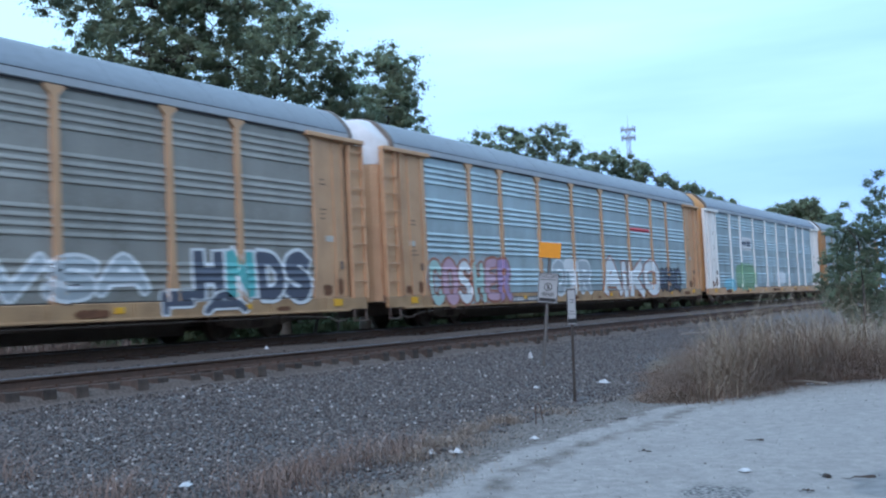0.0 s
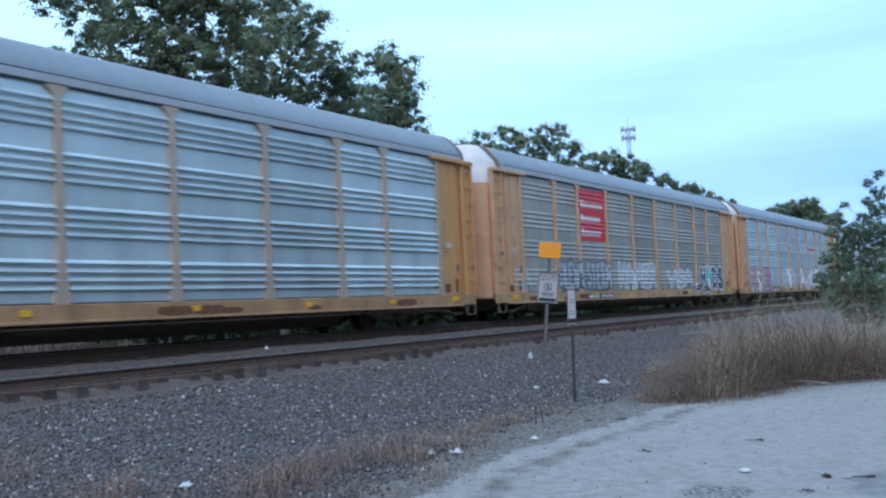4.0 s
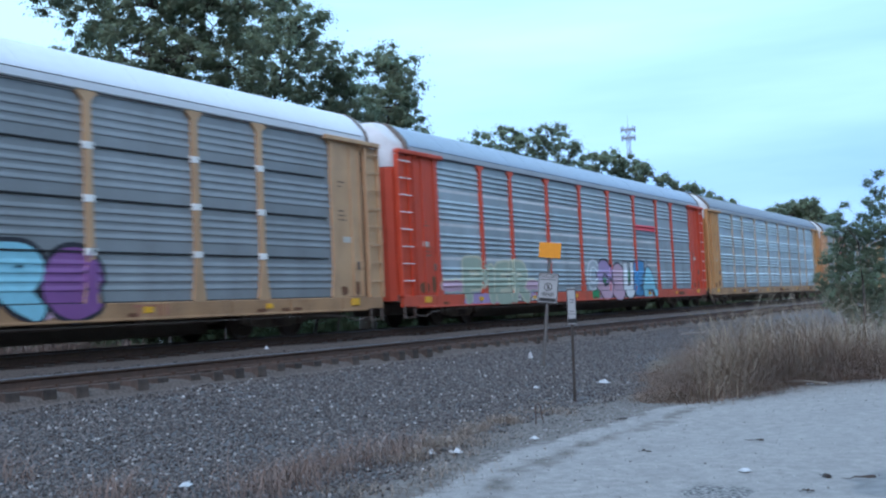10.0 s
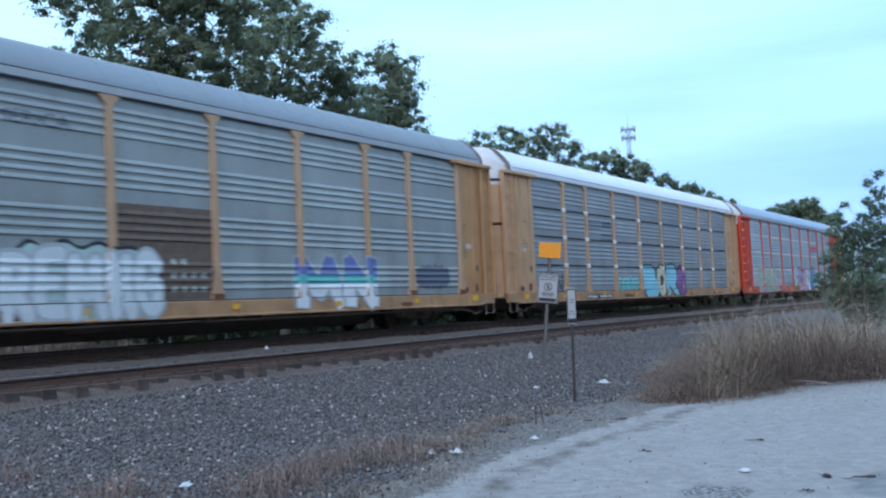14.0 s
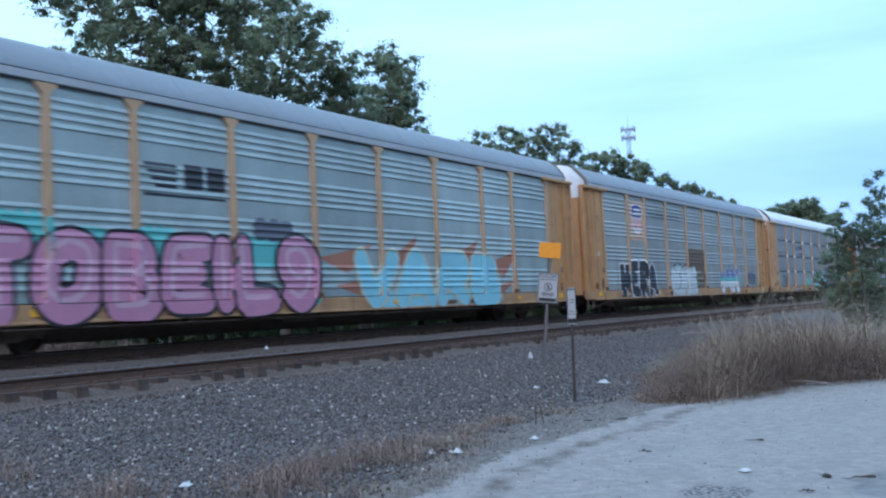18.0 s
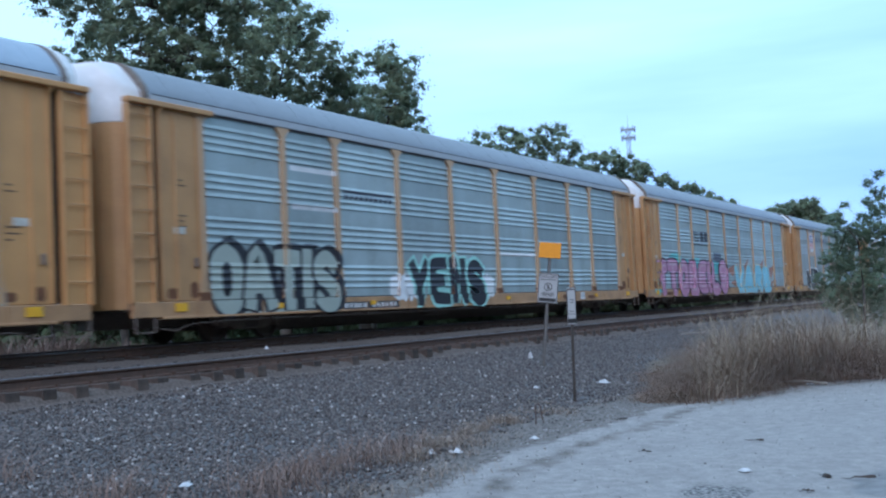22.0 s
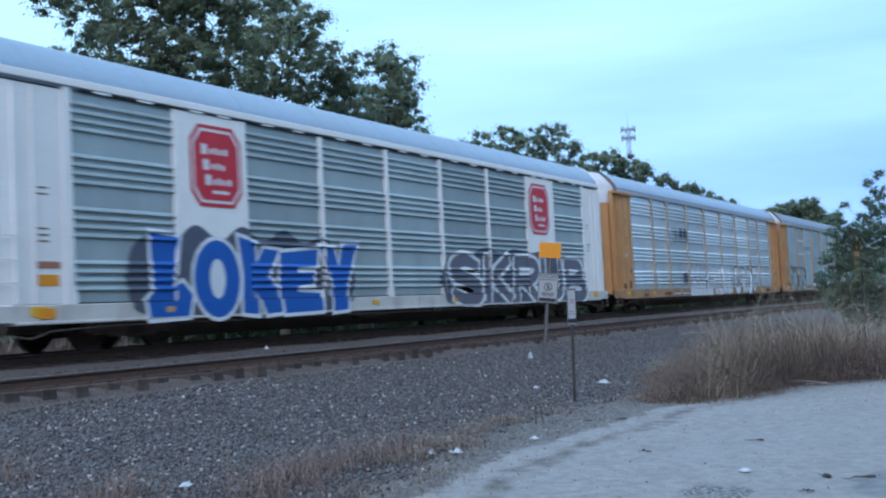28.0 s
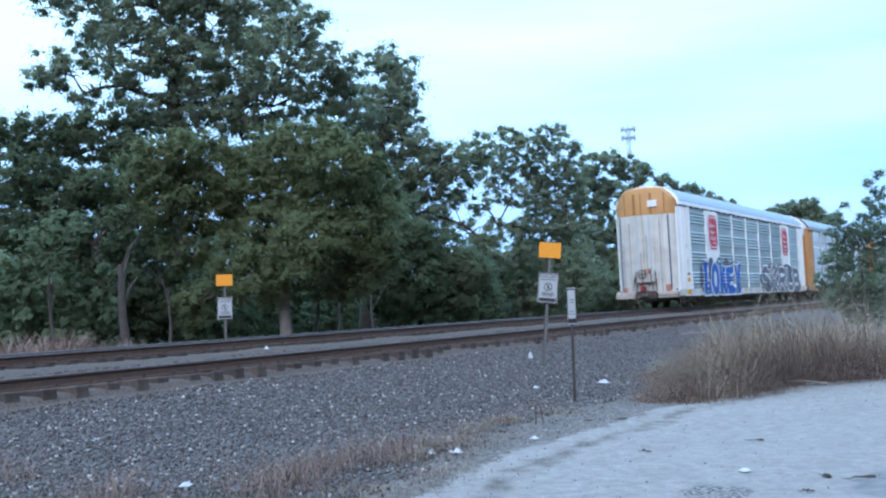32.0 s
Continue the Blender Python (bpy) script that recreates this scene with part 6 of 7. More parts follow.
TANCAR = dict(trim=TAN, sill=TAN_SILL, sheet="blue", roof="grey", ribs=4)
STYLES = {
    -2: dict(TANCAR, sheet="grey", posts=ROSY_TAN),
    -1: dict(TANCAR, trim=WHITE, sill=SAND, sheet="blue", hood=AMBER, doors=TAN),
    0: dict(TANCAR, trim=SAND, sill=SAND_SILL, sheet="blue"),
    1: dict(TANCAR, trim=SAND, sill=SAND_SILL, sheet="dull", ribs=24),
    2: dict(TANCAR, trim=AMBER, sheet="bright", ribs=44, doors=AMBER, posts=DUSTY),
    3: dict(TANCAR, trim=RED, sill=RED_SILL, sheet="grey", roof="silver", ribs=4, rung=WHITE),
    4: dict(TANCAR, trim=PEACH, sheet="dark", roof="white", ribs=34, joints=True, tape=True),
    5: dict(TANCAR, trim=TAN, sheet="moss", ribs=24, feet=0.14, posts=ROSY_TAN),
    6: dict(TANCAR, trim=TAN, sheet="steel", ribs=24, feet=0.12, posts=ROSY_TAN),
    7: dict(TANCAR, trim=TAN, sheet="steel", ribs=24, feet=0.17, posts=ROSY_TAN),
    8: dict(TANCAR, trim=AMBER, sheet="chrome", roof="silver", ribs=44, posts=DUSTY),
    9: dict(TANCAR, trim=WHITE, sill=WHITE_SILL, sheet="teal", roof="silver", ribs=14, slim=True, rear_hood=GOLD, hood=WHITE, doors=DIRTY_WHITE),
}
LABELS = {
    -2: "tan covered freight car with grey ribbed sides",
    -1: "freight car with white posts and a green graffiti patch",
    0: "tan freight car with pale grey sides and graffiti",
    1: "sand-coloured freight car with a red sign panel",
    2: "tan freight car with clean bright galvanised sides",
    3: "red-orange freight car with grey sides and graffiti",
    4: "peach and dark grey freight car with a white roof",
    5: "tan freight car with a shield sign and graffiti",
    6: "tan freight car covered in pink bubble graffiti",
    7: "tan freight car with black and teal graffiti",
    8: "amber freight car with bright silver sides and white graffiti",
    9: "white last freight car with red octagon signs",
}
BY_NUMBER = {}
for k in range(-2, 10):
    BY_NUMBER[k] = autorack(STYLES[k], LABELS[k])
    if k != 9:
        weather(BY_NUMBER[k], k)
    for q, x in enumerate((-12.45, 12.0)):
        small_marks(BY_NUMBER[k], STYLES[k], x, 2.9 + 0.4 * ((k + q) % 3), k * 7 + q)


def decorate():
    c, s = BY_NUMBER[-1], STYLES[-1]
    drawing(c, s, "graffiti", INK["green"], cloud_shape(-8.6, -4.0, 0.6, 2.3, 3), 0.006, "green sprayed graffiti patch")
    drawing(c, s, "graffiti", INK["sky"], cloud_shape(-10.8, -8.4, 0.6, 1.4, 4), 0.006, "blue sprayed patch")
    drawing(c, s, "graffiti", INK["white"], cloud_shape(0.8, 3.4, 0.95, 1.85, 5), 0.006, "white sprayed patch")
    drawing(c, s, "sign_panel", INK["logo_white"], rectangle(-7.3, -4.8, 2.9, 3.65), 0.006, "white sign panel")
    drawing(c, s, "sign_lettering", INK["slate"], joined([rectangle(-7.0, -5.9, 3.2, 3.4), rectangle(-5.8, -5.0, 3.15, 3.45)]), 0.010)

    c, s = BY_NUMBER[0], STYLES[0]
    tag(c, s, "COSHER", -11.7, -6.7, 0.62, 1.9, ["mint", "rose", "white", "mint", "rose", "violet"], "rust", "pale multicoloured graffiti word", 0.02, 4, None, "grey")
    tag(c, s, "OTR", -3.4, 0.0, 0.75, 1.95, ["grey", "white"], "white", "faded white graffiti", 0.03, 6)
    tag(c, s, "AiKO", 1.2, 7.7, 0.55, 2.1, "white", "rust", "white graffiti word", 0.08, 8, square=True)
    tag(c, s, "RENO", 7.9, 10.7, 0.8, 1.8, "slate", "black", "dark graffiti scrawl", -0.01, 9)
    drawing(c, s, "sign_lettering", INK["logo_red"], rectangle(4.45, 6.8, 3.30, 3.45), 0.008, "red stripe")
    board_bars(c, s, -6.6, -4.4, 0.58, 0.76, 12, 1)

    c, s = BY_NUMBER[1], STYLES[1]
    drawing(c, s, "sign_panel", INK["logo_red"], rectangle(-6.94, -4.36, 2.74, 4.68), 0.006, "red sign panel with white lines")
    drawing(c, s, "sign_lettering", INK["logo_white"], word_bars(-6.70, 3.98, (8, 7, 7), 0.27, 0.262), 0.010, "white bars of lettering")
    tag(c, s, "SKEWS", -9.1, -6.75, 0.95, 1.95, "grey", "slate", "grey graffiti scrawl", 0.01, 12)
    tag(c, s, "STERN", -6.5, -4.2, 0.95, 1.98, "grey", "slate", "grey graffiti scrawl", 0.01, 13)
    tag(c, s, "NAMER", -3.2, 1.1, 0.98, 1.95, "grey", "white", "pale grey graffiti scrawl", 0.0, 14)
    tag(c, s, "EA", -12.6, -11.2, 1.0, 1.6, "pale", "grey", "small pale scrawl on the end panel", -0.03, 18)
    tag(c, s, "VSA", 2.7, 6.4, 0.98, 1.75, "grey", "white", "pale grey graffiti", 0.0, 15)
    tag(c, s, "HNDS", 7.6, 11.5, 0.85, 1.95, ["slate", "teal", "slate"], "white", "white and dark teal graffiti word", 0.03, 16, square=True)
    tag(c, s, "FA", 6.6, 9.2, 0.58, 1.05, "slate", "white", "dark graffiti below the word", 0.02, 17)
    board_bars(c, s, -6.5, -4.0, 0.58, 0.76, 12, 2)

    c, s = BY_NUMBER[2], STYLES[2]
    board_bars(c, s, -6.6, -4.6, 0.58, 0.76, 10, 3)

    c, s = BY_NUMBER[3], STYLES[3]
    for a, b, ink, q in ((-0.2, 1.7, "violet", 31), (1.2, 3.0, "rose", 32), (2.5, 4.4, "mint", 33), (3.9, 5.4, "azure", 34), (4.9, 6.6, "sky", 35)):
        drawing(c, s, "graffiti_cloud", INK[ink], cloud_shape(a, b, 0.28, 1.62, q, 4), 0.004 + 0.0008 * q - 0.0248, "sprayed colour behind the letters")
    for a, b, z0, z1, q in ((-0.75, 0.1, 0.50, 1.0, 3), (6.0, 6.7, 0.50, 1.05, 5), (0.3, 0.9, 0.95, 1.4, 6), (2.3, 2.9, 1.3, 1.75, 7), (3.2, 3.9, 1.1, 1.7, 8), (5.6, 6.2, 1.2, 1.6, 9)):
        drawing(c, s, "graffiti_cloud", INK["leaf"], cloud_shape(a, b, z0, z1, q), 0.010, "green sprayed patch")
    tag(c, s, "C", -1.0, 0.1, 0.95, 1.95, "grey", "white", "grey graffiti letter", 0.0, 20)
    tag(c, s, "C", -0.05, 1.45, 0.52, 1.98, "violet", "black", "violet and pink graffiti letter", 0.11, 21, square=True, bands=(("violet", 1.2, 9.0), ("rose", 0.0, 1.2)))
    tag(c, s, "S", 1.40, 2.75, 0.52, 1.98, "rose", "black", "pink graffiti letter", 0.11, 22, base=0.020, square=True)
    tag(c, s, "U", 2.65, 3.95, 0.52, 1.98, "white", "black", "white graffiti letter", 0.11, 23, base=0.026, square=True)
    tag(c, s, "F", 3.85, 5.15, 0.52, 1.98, "azure", "slate", "blue graffiti letter", 0.11, 24, base=0.032, square=True)
    tag(c, s, "A", 4.85, 6.5, 0.52, 1.75, "sky", "slate", "sky blue graffiti letter", 0.11, 25, base=0.038)
    tag(c, s, "I", 5.1, 5.7, 1.45, 2.15, "grey", "slate", "small grey graffiti mark", 0.0, 26)
    drawing(c, s, "graffiti_cloud", INK["violet"], cloud_shape(-10.7, -5.2, 0.30, 0.96, 27, 6), 0.004, "lavender sprayed base")
    for a, b, q in ((-11.8, -10.0, 28), (-6.5, -4.5, 29)):
        drawing(c, s, "graffiti_cloud", INK["cream"], cloud_shape(a - 0.06, b + 0.06, 0.90, 1.36, q, 4), 0.003, "cream rim of a sprayed tail")
        drawing(c, s, "graffiti_cloud", INK["rose"], cloud_shape(a, b, 0.93, 1.30, q, 4), 0.006, "faded pink sprayed tail")
    tag(c, s, "P", -10.45, -8.95, 0.50, 1.85, "sage", "cream", "pale green graffiti letter with a cream rim", 0.05, 36, base=0.014)
    tag(c, s, "I", -9.1, -8.2, 0.50, 1.80, "sage", "cream", "pale green graffiti letter with a cream rim", 0.06, 37, base=0.020)
    tag(c, s, "E", -8.45, -7.35, 0.50, 1.85, "sage", "cream", "sage green graffiti letter with a cream rim", 0.05, 38, base=0.026)
    tag(c, s, "R", -7.45, -6.1, 0.50, 1.92, "sage", "cream", "pale green graffiti letter with a cream rim", 0.05, 39, base=0.032)
    drawing(c, s, "sign_lettering", INK["logo_red"], rectangle(4.40, 6.85, 3.36, 3.60), 0.008, "red stripe")
    drawing(c, s, "sign_lettering", INK["slate"], rectangle(4.40, 6.85, 3.22, 3.30), 0.008, "dark stripe")
    for z in (3.87, 2.89, 1.91):
        for a, b in zip(POSTS[:-3], POSTS[1:-2]):
            drawing(c, s, "clean_band", HOOD, rectangle(a + 0.11, b - 0.11, z - 0.045, z + 0.045), 0.004, "bright clean strip of sheet")
    board_bars(c, s, -7.4, -4.9, 0.58, 0.74, 10, 4)

    c, s = BY_NUMBER[4], STYLES[4]
    tag(c, s, "3050", -4.1, -1.85, 0.9, 1.36, "teal", "mint", "teal graffiti", -0.01, 31)
    tag(c, s, "B", -1.25, 0.6, 0.58, 1.92, "sky", "black", "blue graffiti letter", 0.12, 32)
    tag(c, s, "O", 0.55, 1.68, 0.58, 1.9, "cream", "black", "cream graffiti letter", 0.12, 33)
    tag(c, s, "R", 1.68, 3.25, 0.58, 1.9, "sky", "black", "blue graffiti letter", 0.12, 34)
    tag(c, s, "e", 3.25, 4.55, 0.58, 1.8, "purple", "black", "purple graffiti letter", 0.12, 35)
    drawing(c, s, "graffiti_cloud", INK["rose"], cloud_shape(2.6, 3.6, 0.58, 1.1, 4), 0.012, "pink sprayed patch")
    drawing(c, s, "sign_lettering", INK["slate"], joined([rectangle(-6.8, -5.6, 3.50 - 0.09 * q, 3.54 - 0.09 * q) for q in range(4)] + [rectangle(-5.5, -4.5, 3.3, 3.55), rectangle(-5.6, -4.4, 2.98, 3.06), rectangle(-5.6, -4.4, 2.8, 2.88)]), 0.008, "dark bars of lettering")
    for a, b, z0, z1 in ((5.20, 5.48, 0.77, 0.82), (5.31, 5.37, 0.60, 0.77), (5.53, 5.81, 0.77, 0.82), (5.64, 5.70, 0.60, 0.77), (5.86, 5.94, 0.60, 0.82), (6.05, 6.13, 0.60, 0.82)):
        drawing(c, s, "mark", INK["rust"], rectangle(a, b, z0, z1), 0.016, "faded red mark on the sill")
    tag(c, s, "ZN", -10.8, -9.4, 0.8, 1.5, "slate", "slate", "dark graffiti scrawl", -0.05, 36)
    board_bars(c, s, -7.4, -4.9, 0.58, 0.74, 10, 5)

    c, s = BY_NUMBER[5], STYLES[5]
    drawing(c, s, "sign_panel", INK["orange"], rectangle(-8.8, -7.07, 2.92, 4.56), 0.006, "tan sign panel")
    shield = [(-8.55, 4.35), (-8.25, 4.42), (-7.95, 4.50), (-7.65, 4.42), (-7.35, 4.35), (-7.35, 3.45), (-7.6, 3.28), (-7.95, 3.16), (-8.3, 3.28), (-8.55, 3.45)]
    drawing(c, s, "sign_shield", INK["logo_white"], polygon(shield), 0.010, "white shield sign")
    drawing(c, s, "sign_lettering", INK["logo_blue"], polygon([(-8.48, 3.9), (-7.42, 3.9), (-7.42, 4.33), (-7.95, 4.44), (-8.48, 4.33)]), 0.014, "blue field of the shield")
    drawing(c, s, "sign_lettering", INK["logo_red"], joined([rectangle(-8.45 + q * 0.24, -8.35 + q * 0.24, 3.42, 3.84) for q in range(5)]), 0.014, "red stripes of the shield")
    drawing(c, s, "sign_lettering", INK["logo_white"], joined([rectangle(-8.35, -7.55, 4.16, 4.26), rectangle(-8.4, -7.5, 3.98, 4.08)]), 0.018)
    v, f = text_shape("BUILDING AMERICA", 1.0, 0.0)
    wide = max(p[0] for p in v)
    drawing(c, s, "wording", INK["slate"], ([(-6.5 + p[0] * 4.2 / wide, 4.0 + p[1] * 0.36) for p in v], f), 0.008, "dark words BUILDING AMERICA")
    tag(c, s, "HERA", -10.2, -5.9, 0.55, 2.05, "black", "white", "dark graffiti word with white outline", 0.12, 41, square=True)
    drawing(c, s, "graffiti_cloud", INK["black"], cloud_shape(-4.25, 0.02, 0.28, 2.10, 42, 8), 0.004, "black rim of a sprayed word")
    drawing(c, s, "graffiti_cloud", INK["mint"], cloud_shape(-4.18, -0.05, 0.30, 2.02, 42, 8), 0.008, "pale mint bubble graffiti")
    tag(c, s, "REMNG", -3.9, -0.2, 0.6, 1.85, "frost", "grey", "pale mint graffiti word", 0.02, 42)
    tag(c, s, "MN", 3.9, 7.4, 0.52, 1.88, "white", "grey", "blue, teal and white graffiti word", 0.22, 43, square=True, bands=(("indigo", 1.42, 9.0), ("teal", 1.20, 1.42), ("white", 0.0, 1.20)))
    drawing(c, s, "rust_patch", material("rust_brown_patch", (0.16, 0.115, 0.09), 0.8, 0, 0.3, 8), rectangle(-1.3, 1.3, 0.90, 2.76), 0.0015, "brown patch of old paint")
    drawing(c, s, "mark", INK["pale"], joined([rectangle(0.1 + (k % 4) * 0.28, 0.24 + (k % 4) * 0.28, 1.05 + (k // 4) * 0.28, 1.16 + (k // 4) * 0.28) for k in range(10)]), 0.004, "pale square marks")
    drawing(c, s, "graffiti_cloud", INK["slate"], cloud_shape(9.2, 11.2, 1.0, 1.75, 6, 13), 0.004, "dark scribble")

    c, s = BY_NUMBER[6], STYLES[6]
    for a, b, z0, z1, q in ((-10.6, -8.9, 1.7, 2.55, 1), (-7.2, -5.8, 1.6, 2.4, 2), (-4.4, -2.6, 1.5, 2.35, 3), (-12.9, -11.6, 0.6, 1.4, 4), (-2.3, -1.3, 0.65, 1.2, 5), (-8.7, -7.7, 1.9, 2.3, 6)):
        drawing(c, s, "graffiti_cloud", INK["teal"], cloud_shape(a, b, z0, z1, q, 7), 0.003, "teal sprayed background")
    tag(c, s, "TTOBEIL9", -12.4, -1.4, 0.50, 2.2, "pink", "black", "pink bubble-letter graffiti with black outlines", 0.15, 51, "rose", rim=0.07)
    drawing(c, s, "graffiti_cloud", INK["sky"], cloud_shape(0.9, 8.4, 0.24, 1.12, 21, 7), 0.004, "sky blue sprayed base")
    tag(c, s, "VARB", 0.1, 8.0, 0.52, 2.15, "sky", "cream", "sky blue graffiti word with cream outlines", 0.17, 52, rim=0.075)
    for a, b, z0, z1 in ((-0.7, 1.9, 0.85, 1.45), (-1.3, 1.0, 1.45, 2.2), (7.2, 9.4, 1.35, 2.25), (2.0, 3.2, 1.4, 2.5), (5.4, 6.7, 1.6, 2.5), (7.0, 9.0, 0.75, 1.25)):
        drawing(c, s, "graffiti_cloud", INK["rust"], polygon([(a, (z0 + z1) / 2), ((a + b) / 2, z0), (b, z1), ((a * 2 + b) / 3, (z0 + 2 * z1) / 3)]), 0.003, "rust-red sprayed spikes")
    drawing(c, s, "sign_lettering", INK["black"], joined([rectangle(-6.8 + 0.1 * q, -5.9, 3.55 - 0.14 * q, 3.62 - 0.14 * q) for q in range(4)] + [rectangle(-5.7, -5.15, 3.15, 3.65), rectangle(-5.05, -4.5, 3.15, 3.65), rectangle(-6.8, -4.5, 2.96, 3.01)]), 0.008, "dark sign shapes")
    tag(c, s, "SSR", -3.6, -2.3, 2.2, 2.62, "slate", "slate", "small dark scrawl", -0.02, 53)

    c, s = BY_NUMBER[7], STYLES[7]
    drawing(c, s, "graffiti_cloud", INK["pale"], cloud_shape(-11.6, -7.2, 0.26, 0.92, 61, 7), 0.004, "pale sprayed base")
    tag(c, s, "OATIS", -11.6, -7.1, 0.55, 2.05, "pale", "black", "pale grey graffiti word with black outline", 0.085, 61, square=True, rim=0.085, shadow=(0.16, 0.05))
    drawing(c, s, "graffiti_cloud", INK["white"], cloud_shape(-4.9, -3.4, 0.7, 1.5, 4, 7), 0.009, "white sprayed cloud")
    drawing(c, s, "graffiti_cloud", INK["white"], cloud_shape(-0.2, 1.1, 0.7, 1.5, 5, 7), 0.009, "white sprayed cloud")
    drawing(c, s, "graffiti_cloud", INK["white"], cloud_shape(-2.0, -0.6, 1.5, 2.05, 6, 7), 0.009, "white sprayed cloud")
    tag(c, s, "YENS", -3.9, 0.4, 0.52, 1.9, "black", "aqua", "black and teal graffiti word", 0.05, 62, square=True, rim=0.10, base=0.020)
    drawing(c, s, "sign_lettering", INK["slate"], joined([rectangle(-6.75, -4.5, 3.46, 3.52)] + [rectangle(-6.7 + q * 0.22, -6.56 + q * 0.22, 3.3, 3.42) for q in range(10)]), 0.008, "dark bars of lettering")
    for a, b, z in ((-8.8, -7.07, 3.9), (-8.8, -7.07, 3.0), (1.5, 4.15, 2.1)):
        drawing(c, s, "clean_band", HOOD, rectangle(a, b, z - 0.06, z + 0.06), 0.004, "bright clean strip of sheet")
    board_bars(c, s, -7.0, -4.5, 0.57, 0.75, 12, 7)
    board = drawing(c, s, "data_placard", INK["logo_white"], rectangle(7.67, 8.03, 0.59, 0.84), 0.018, "white data placard with a grey middle")
    drawing(c, s, "mark", INK["grey"], rectangle(7.74, 7.96, 0.64, 0.79), 0.022).parent = board

    c, s = BY_NUMBER[8], STYLES[8]
    scallops(c, s, -4.0, -0.95, 0.95, 1.90, 4, "frost", "slate", "white bubble graffiti with grey outline", 0.006)
    scallops(c, s, -4.25, -0.75, 0.53, 1.25, 7, "white", "slate", "white bubble graffiti with dark outline", 0.020)
    drawing(c, s, "graffiti_cloud", INK["white"], cloud_shape(-0.2, 2.8, 0.28, 1.0, 72, 5), 0.005, "white sprayed base")
    tag(c, s, "VEWR", -0.45, 2.85, 0.55, 1.85, "white", "grey", "faded white graffiti word", 0.12, 72)
    tag(c, s, "C-ROT", 3.5, 8.1, 0.52, 1.92, "white", "slate", "fat white graffiti word with thin dark outline", 0.16, 73, square=True)
    drawing(c, s, "sign_lettering", INK["slate"], joined([rectangle(-6.5 + 0.1 * q, -5.6, 3.60 - 0.13 * q, 3.66 - 0.13 * q) for q in range(4)] + [rectangle(-5.4, -4.9, 3.2, 3.68), rectangle(-4.8, -4.2, 3.2, 3.68), rectangle(-6.5, -4.3, 3.05, 3.11)]), 0.008, "dark sign shapes")
    drawing(c, s, "graffiti_cloud", INK["slate"], cloud_shape(-5.2, -4.4, 1.1, 1.65, 9, 13), 0.004, "dark scribble")
    board_bars(c, s, -6.75, -4.35, 0.57, 0.75, 12, 8)

    c, s = BY_NUMBER[9], STYLES[9]
    drawing(c, s, "graffiti_cloud", INK["slate"], cloud_shape(-10.8, -2.7, 0.2, 2.45, 12, 8), 0.012, "dark grey sprayed background")
    block_word(c, s, "LOKEY", -10.0, (1.30, 1.40, 1.40, 1.55, 1.55), 0.54, 2.16, "blue", "white", "blue graffiti letter with white outline")
    drawing(c, s, "graffiti_cloud", INK["slate"], cloud_shape(0.8, 11.6, 0.2, 2.38, 13, 8), 0.012, "dark grey sprayed background")
    tag(c, s, "SKRUB", 1.7, 11.7, 0.52, 2.05, "dusk", "white", "slate graffiti word with white outline", 0.05, 82, square=True, rim=0.12)
    for x in (-7.93, 7.93):
        def oct(w, h, cut):
            return polygon([(x - w + cut, 3.68 - h), (x + w - cut, 3.68 - h), (x + w, 3.68 - h + cut * 1.2), (x + w, 3.68 + h - cut * 1.2), (x + w - cut, 3.68 + h), (x - w + cut, 3.68 + h), (x - w, 3.68 + h - cut * 1.2), (x - w, 3.68 - h + cut * 1.2)])
        drawing(c, s, "sign_octagon", INK["logo_red"], oct(0.78, 0.86, 0.26), 0.058 - 0.045, "red octagon sign")
        drawing(c, s, "sign_octagon", INK["logo_white"], oct(0.72, 0.78, 0.24), 0.062 - 0.045)
        drawing(c, s, "sign_octagon", INK["logo_red"], oct(0.66, 0.72, 0.22), 0.066 - 0.045)
        bars = []
        for q, (z, long) in enumerate(((4.02, 0.62), (3.70, 0.5), (3.38, 0.72))):
            bars.append(rectangle(x - 0.46 + q * 0.05, x - 0.28 + q * 0.05, z - 0.11, z + 0.11))
            bars += [rectangle(x - 0.22 + q * 0.05 + k * 0.15, x - 0.12 + q * 0.05 + k * 0.15, z - 0.09, z + 0.02 + 0.03 * (k % 2)) for k in range(int(long / 0.15))]
        bars.append(rectangle(x - 0.15, x + 0.35, 3.10, 3.17))
        drawing(c, s, "sign_lettering", INK["logo_white"], joined(bars), 0.070 - 0.045, "white bars of lettering")
    end_of_train(c)


STREAK = material("rust_streak", (0.33, 0.165, 0.055), 0.8, 0, 0.3, 12, (0.18, 0.09, 0.04), 0.5, 3.0)
GRIME_PAINT = material("door_grime", (0.36, 0.335, 0.30), 0.8, 0, 0.3, 10, (0.22, 0.18, 0.14), 0.5, 2.5)


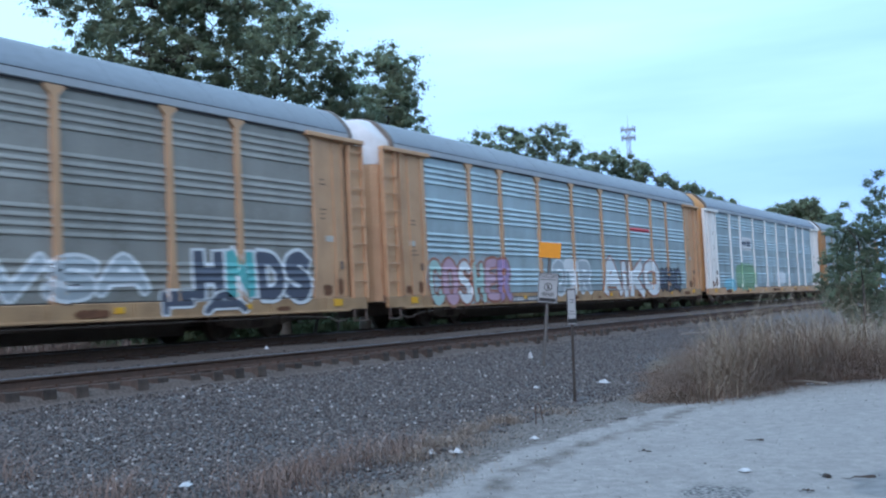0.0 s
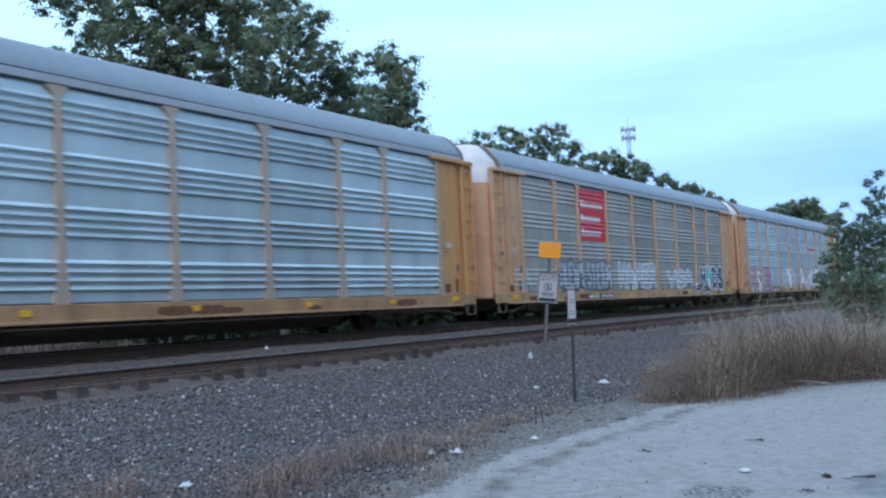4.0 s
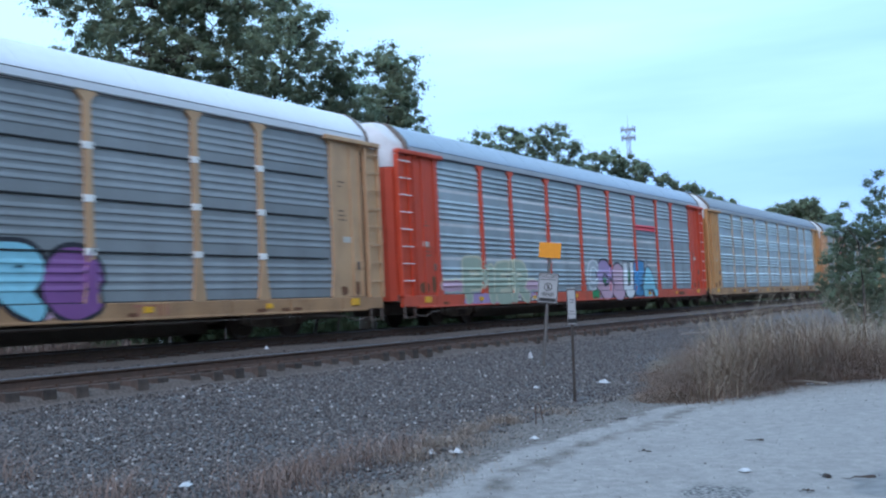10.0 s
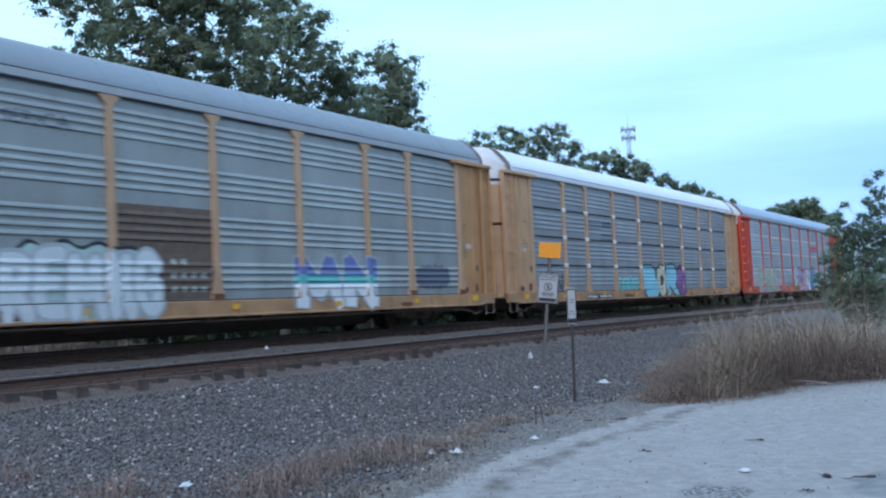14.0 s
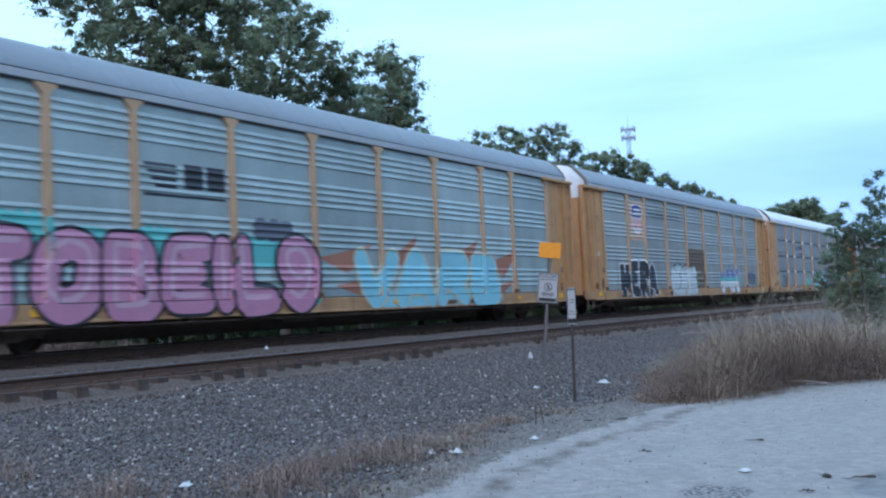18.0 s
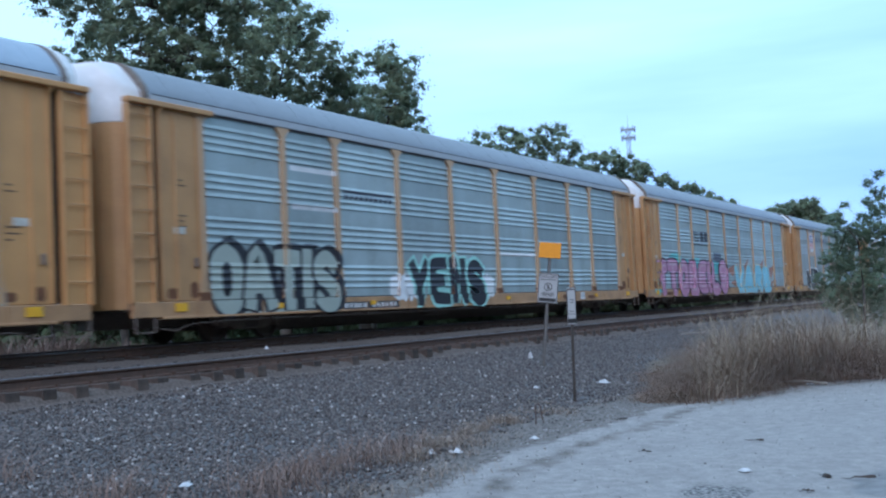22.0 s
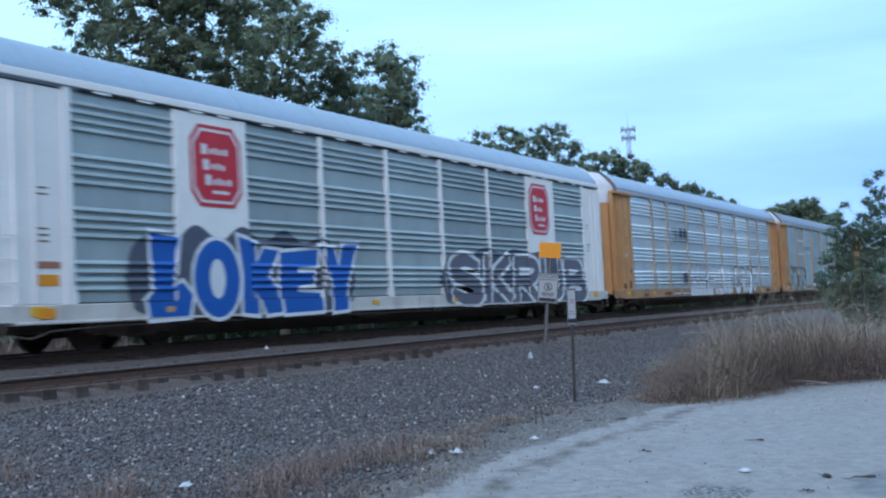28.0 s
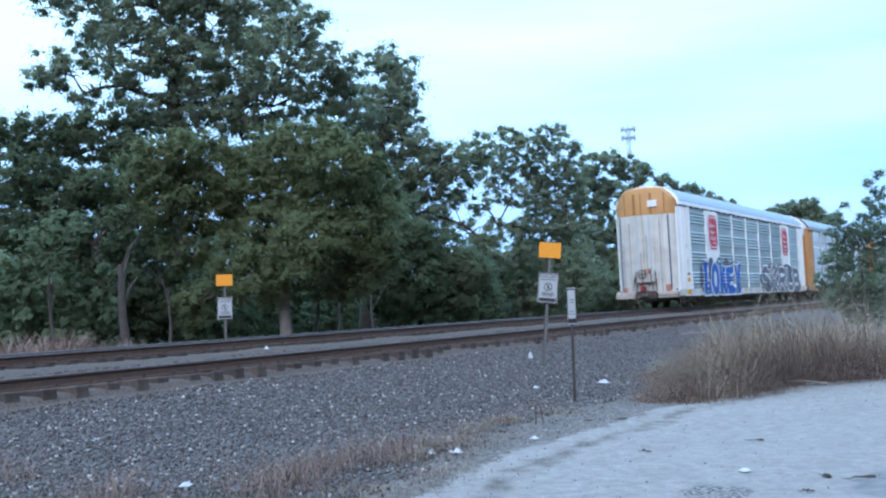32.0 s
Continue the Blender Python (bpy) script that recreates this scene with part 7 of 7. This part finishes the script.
def end_of_train(car):
    """Doors, grab irons, brake gear and the red marker on the rear of the last car."""
    for y, w, mat in ((-1.16, 0.07, INK["slate"]), (1.16, 0.06, INK["slate"]), (-0.30, 0.07, INK["grey"]), (0.32, 0.07, INK["grey"])):
        part("door_stile", Shape().box(-end_x(y) - 0.03, -end_x(y) + 0.03, y - w / 2, y + w / 2, 0.86, 4.34, 0.01), mat, car, "dark upright door edge")
    for a, b in ((-1.50, -0.55), (0.55, 1.50)):
        part("end_beam", Shape().box(-14.05, -13.6, a, b, 0.50, 0.78, 0.03), RUSTY_WHITE, car, "rusty white end beam")
    part("pocket", Shape().box(-14.1, -13.5, -0.5, 0.5, 0.46, 0.84, 0.04), STEEL, car, "rusty coupler pocket")
    part("lever", Shape().tube([(-14.12, -1.45, 0.62), (-14.14, -0.6, 0.60), (-14.3, -0.2, 0.72), (-14.3, 0.0, 0.9)], [0.015] * 4, 6), STEEL, car, "uncoupling lever")
    part("air_hose", Shape().tube([(-14.1, 0.3, 0.66), (-14.3, 0.34, 0.5), (-14.35, 0.3, 0.3), (-14.3, 0.22, 0.2)], [0.03] * 4, 8), UNDER, car, smooth=True)
    for y, z0, z1 in ((-0.55, 0.85, 1.75), (0.55, 0.85, 1.6), (-0.3, 1.27, 1.9), (0.45, 1.27, 1.8)):
        part("gear_rod", Shape().tube([(-14.12, y, z0), (-14.12, y * 0.9, z1)], [0.022, 0.022], 6), STEEL, car, "rusty gear rod")
    for y, z, w, h in ((-0.95, 0.95, 0.4, 0.3), (0.9, 0.92, 0.45, 0.22), (-0.1, 1.75, 0.3, 0.25), (0.25, 1.05, 0.25, 0.2)):
        part("rust_patch", Shape().box(-end_x(y) - 0.012, -end_x(y) + 0.01, y - w / 2, y + w / 2, z - h / 2, z + h / 2, 0.004), INK["rust"], car, "rust patch")
    for y, w in ((-1.02, 0.07), (-0.42, 0.10), (0.05, 0.05), (0.38, 0.12), (0.86, 0.06)):
        part("rust_streak", Shape().box(-end_x(y) - 0.006, -end_x(y) + 0.02, y - w / 2, y + w / 2, 4.39, 5.36), STREAK, car, "brown rust streak")
    for y, w, z1 in ((-0.78, 0.05, 4.2), (-0.12, 0.06, 3.4), (0.68, 0.05, 4.0), (1.02, 0.06, 3.0), (0.18, 0.04, 2.6)):
        part("grime_streak", Shape().box(-end_x(y) - 0.005, -end_x(y) + 0.02, y - w / 2, y + w / 2, 0.78, z1), GRIME_PAINT, car, "grey grime streak")
    part("sign_panel", Shape().box(-14.10, -14.03, -0.75, -0.30, 4.72, 5.02, 0.006), INK["logo_white"], car, "white notice on the end")
    for k in range(7):
        for y in (-0.71, 0.71):
            part("stencil_mark", shared(("end_mark",), INK["grey"], lambda: Shape().box(-14.0, -13.95, -0.09, 0.09, 0, 0.05)), INK["grey"], car, m=pose(0, y, 2.0 - k * 0.09))
    part("brake_platform", Shape().box(-14.25, -14.0, -0.45, 0.45, 1.22, 1.27, 0.01).box(-14.2, -14.16, -0.4, -0.36, 0.8, 1.22).box(-14.2, -14.16, 0.36, 0.4, 0.8, 1.22), UNDER, car)
    part("brake_wheel", Shape().lathe([(-0.02, 0.21), (-0.02, 0.18), (0.02, 0.18), (0.02, 0.21)], (-14.15, 0.12, 1.62), 0, 20)
         .box(-14.17, -14.13, -0.07, 0.31, 1.605, 1.635).box(-14.17, -14.13, 0.105, 0.135, 1.43, 1.81), STEEL, car, "rusty brake wheel")
    dev = part("end_marker", Shape().box(-14.52, -14.36, -0.12, 0.12, 0.80, 1.06, 0.03).tube([(-14.45, 0, 1.05), (-14.45, 0, 1.3)], [0.03, 0.03], 6), material("marker_housing", (0.13, 0.025, 0.022), 0.6), car, "red end-of-train marker")
    part("marker_lamp", Shape().lathe([(-0.03, 0.06), (-0.03, 0.0), (0.0, 0.0), (0.0, 0.06)], (-14.52, 0, 0.95), 0, 14), material("red_lamp_glass", (0.3, 0.02, 0.02), 0.3, glow=(1.0, 0.05, 0.08, 0.02)), dev, "red marker lamp")
    for z in (1.25, 1.65, 2.05):
        part("grab_iron", Shape().tube([(-13.45, -1.52, z), (-13.45, -1.58, z), (-13.0, -1.58, z), (-13.0, -1.52, z)], [0.015] * 4, 6), WHITE, car)
    part("warning_decal", Shape().box(-12.5, -12.03, -1.488, -1.481, 1.19, 1.39), ORANGE, car, "orange decal")
    part("warning_decal", Shape().box(-12.52, -12.17, -1.54, -1.52, 0.62, 0.80), ORANGE, car, "orange decal")
    part("rust_stain", Shape().box(-12.5, -12.0, -1.488, -1.481, 1.5, 1.62), INK["rust"], car, "red-brown smear")


decorate()


# ---------------------------------------------------------------- what moves
SHIFT = {0: -0.06, 1: 0.04, 2: -0.29, 3: -0.11, 5: 0.1, 6: 0.05, 8: 0.09, 9: 0.21}


def travelled(t):
    return 2.69979e-04 * t ** 3 - 5.17091e-03 * t ** 2 + 8.6807781 * t + 23.03576


def motions():
    for k, car in BY_NUMBER.items():
        rows = []
        for i in range(65):
            t = i * 0.5
            rows.append((t, pose(travelled(t) + 13.96 - PITCH * k + SHIFT.get(k, 0.0), TRACK_Y, 0)))
        walk(car, rows)
    turns = [(i / 15, math.degrees((travelled(i / 15) - 23.04) / 0.42)) for i in range(481)]
    for wheel, x in WHEELSETS:
        walk(wheel, [(t, pose(x, 0, 0.42, 0, a, 0)) for t, a in turns])


motions()
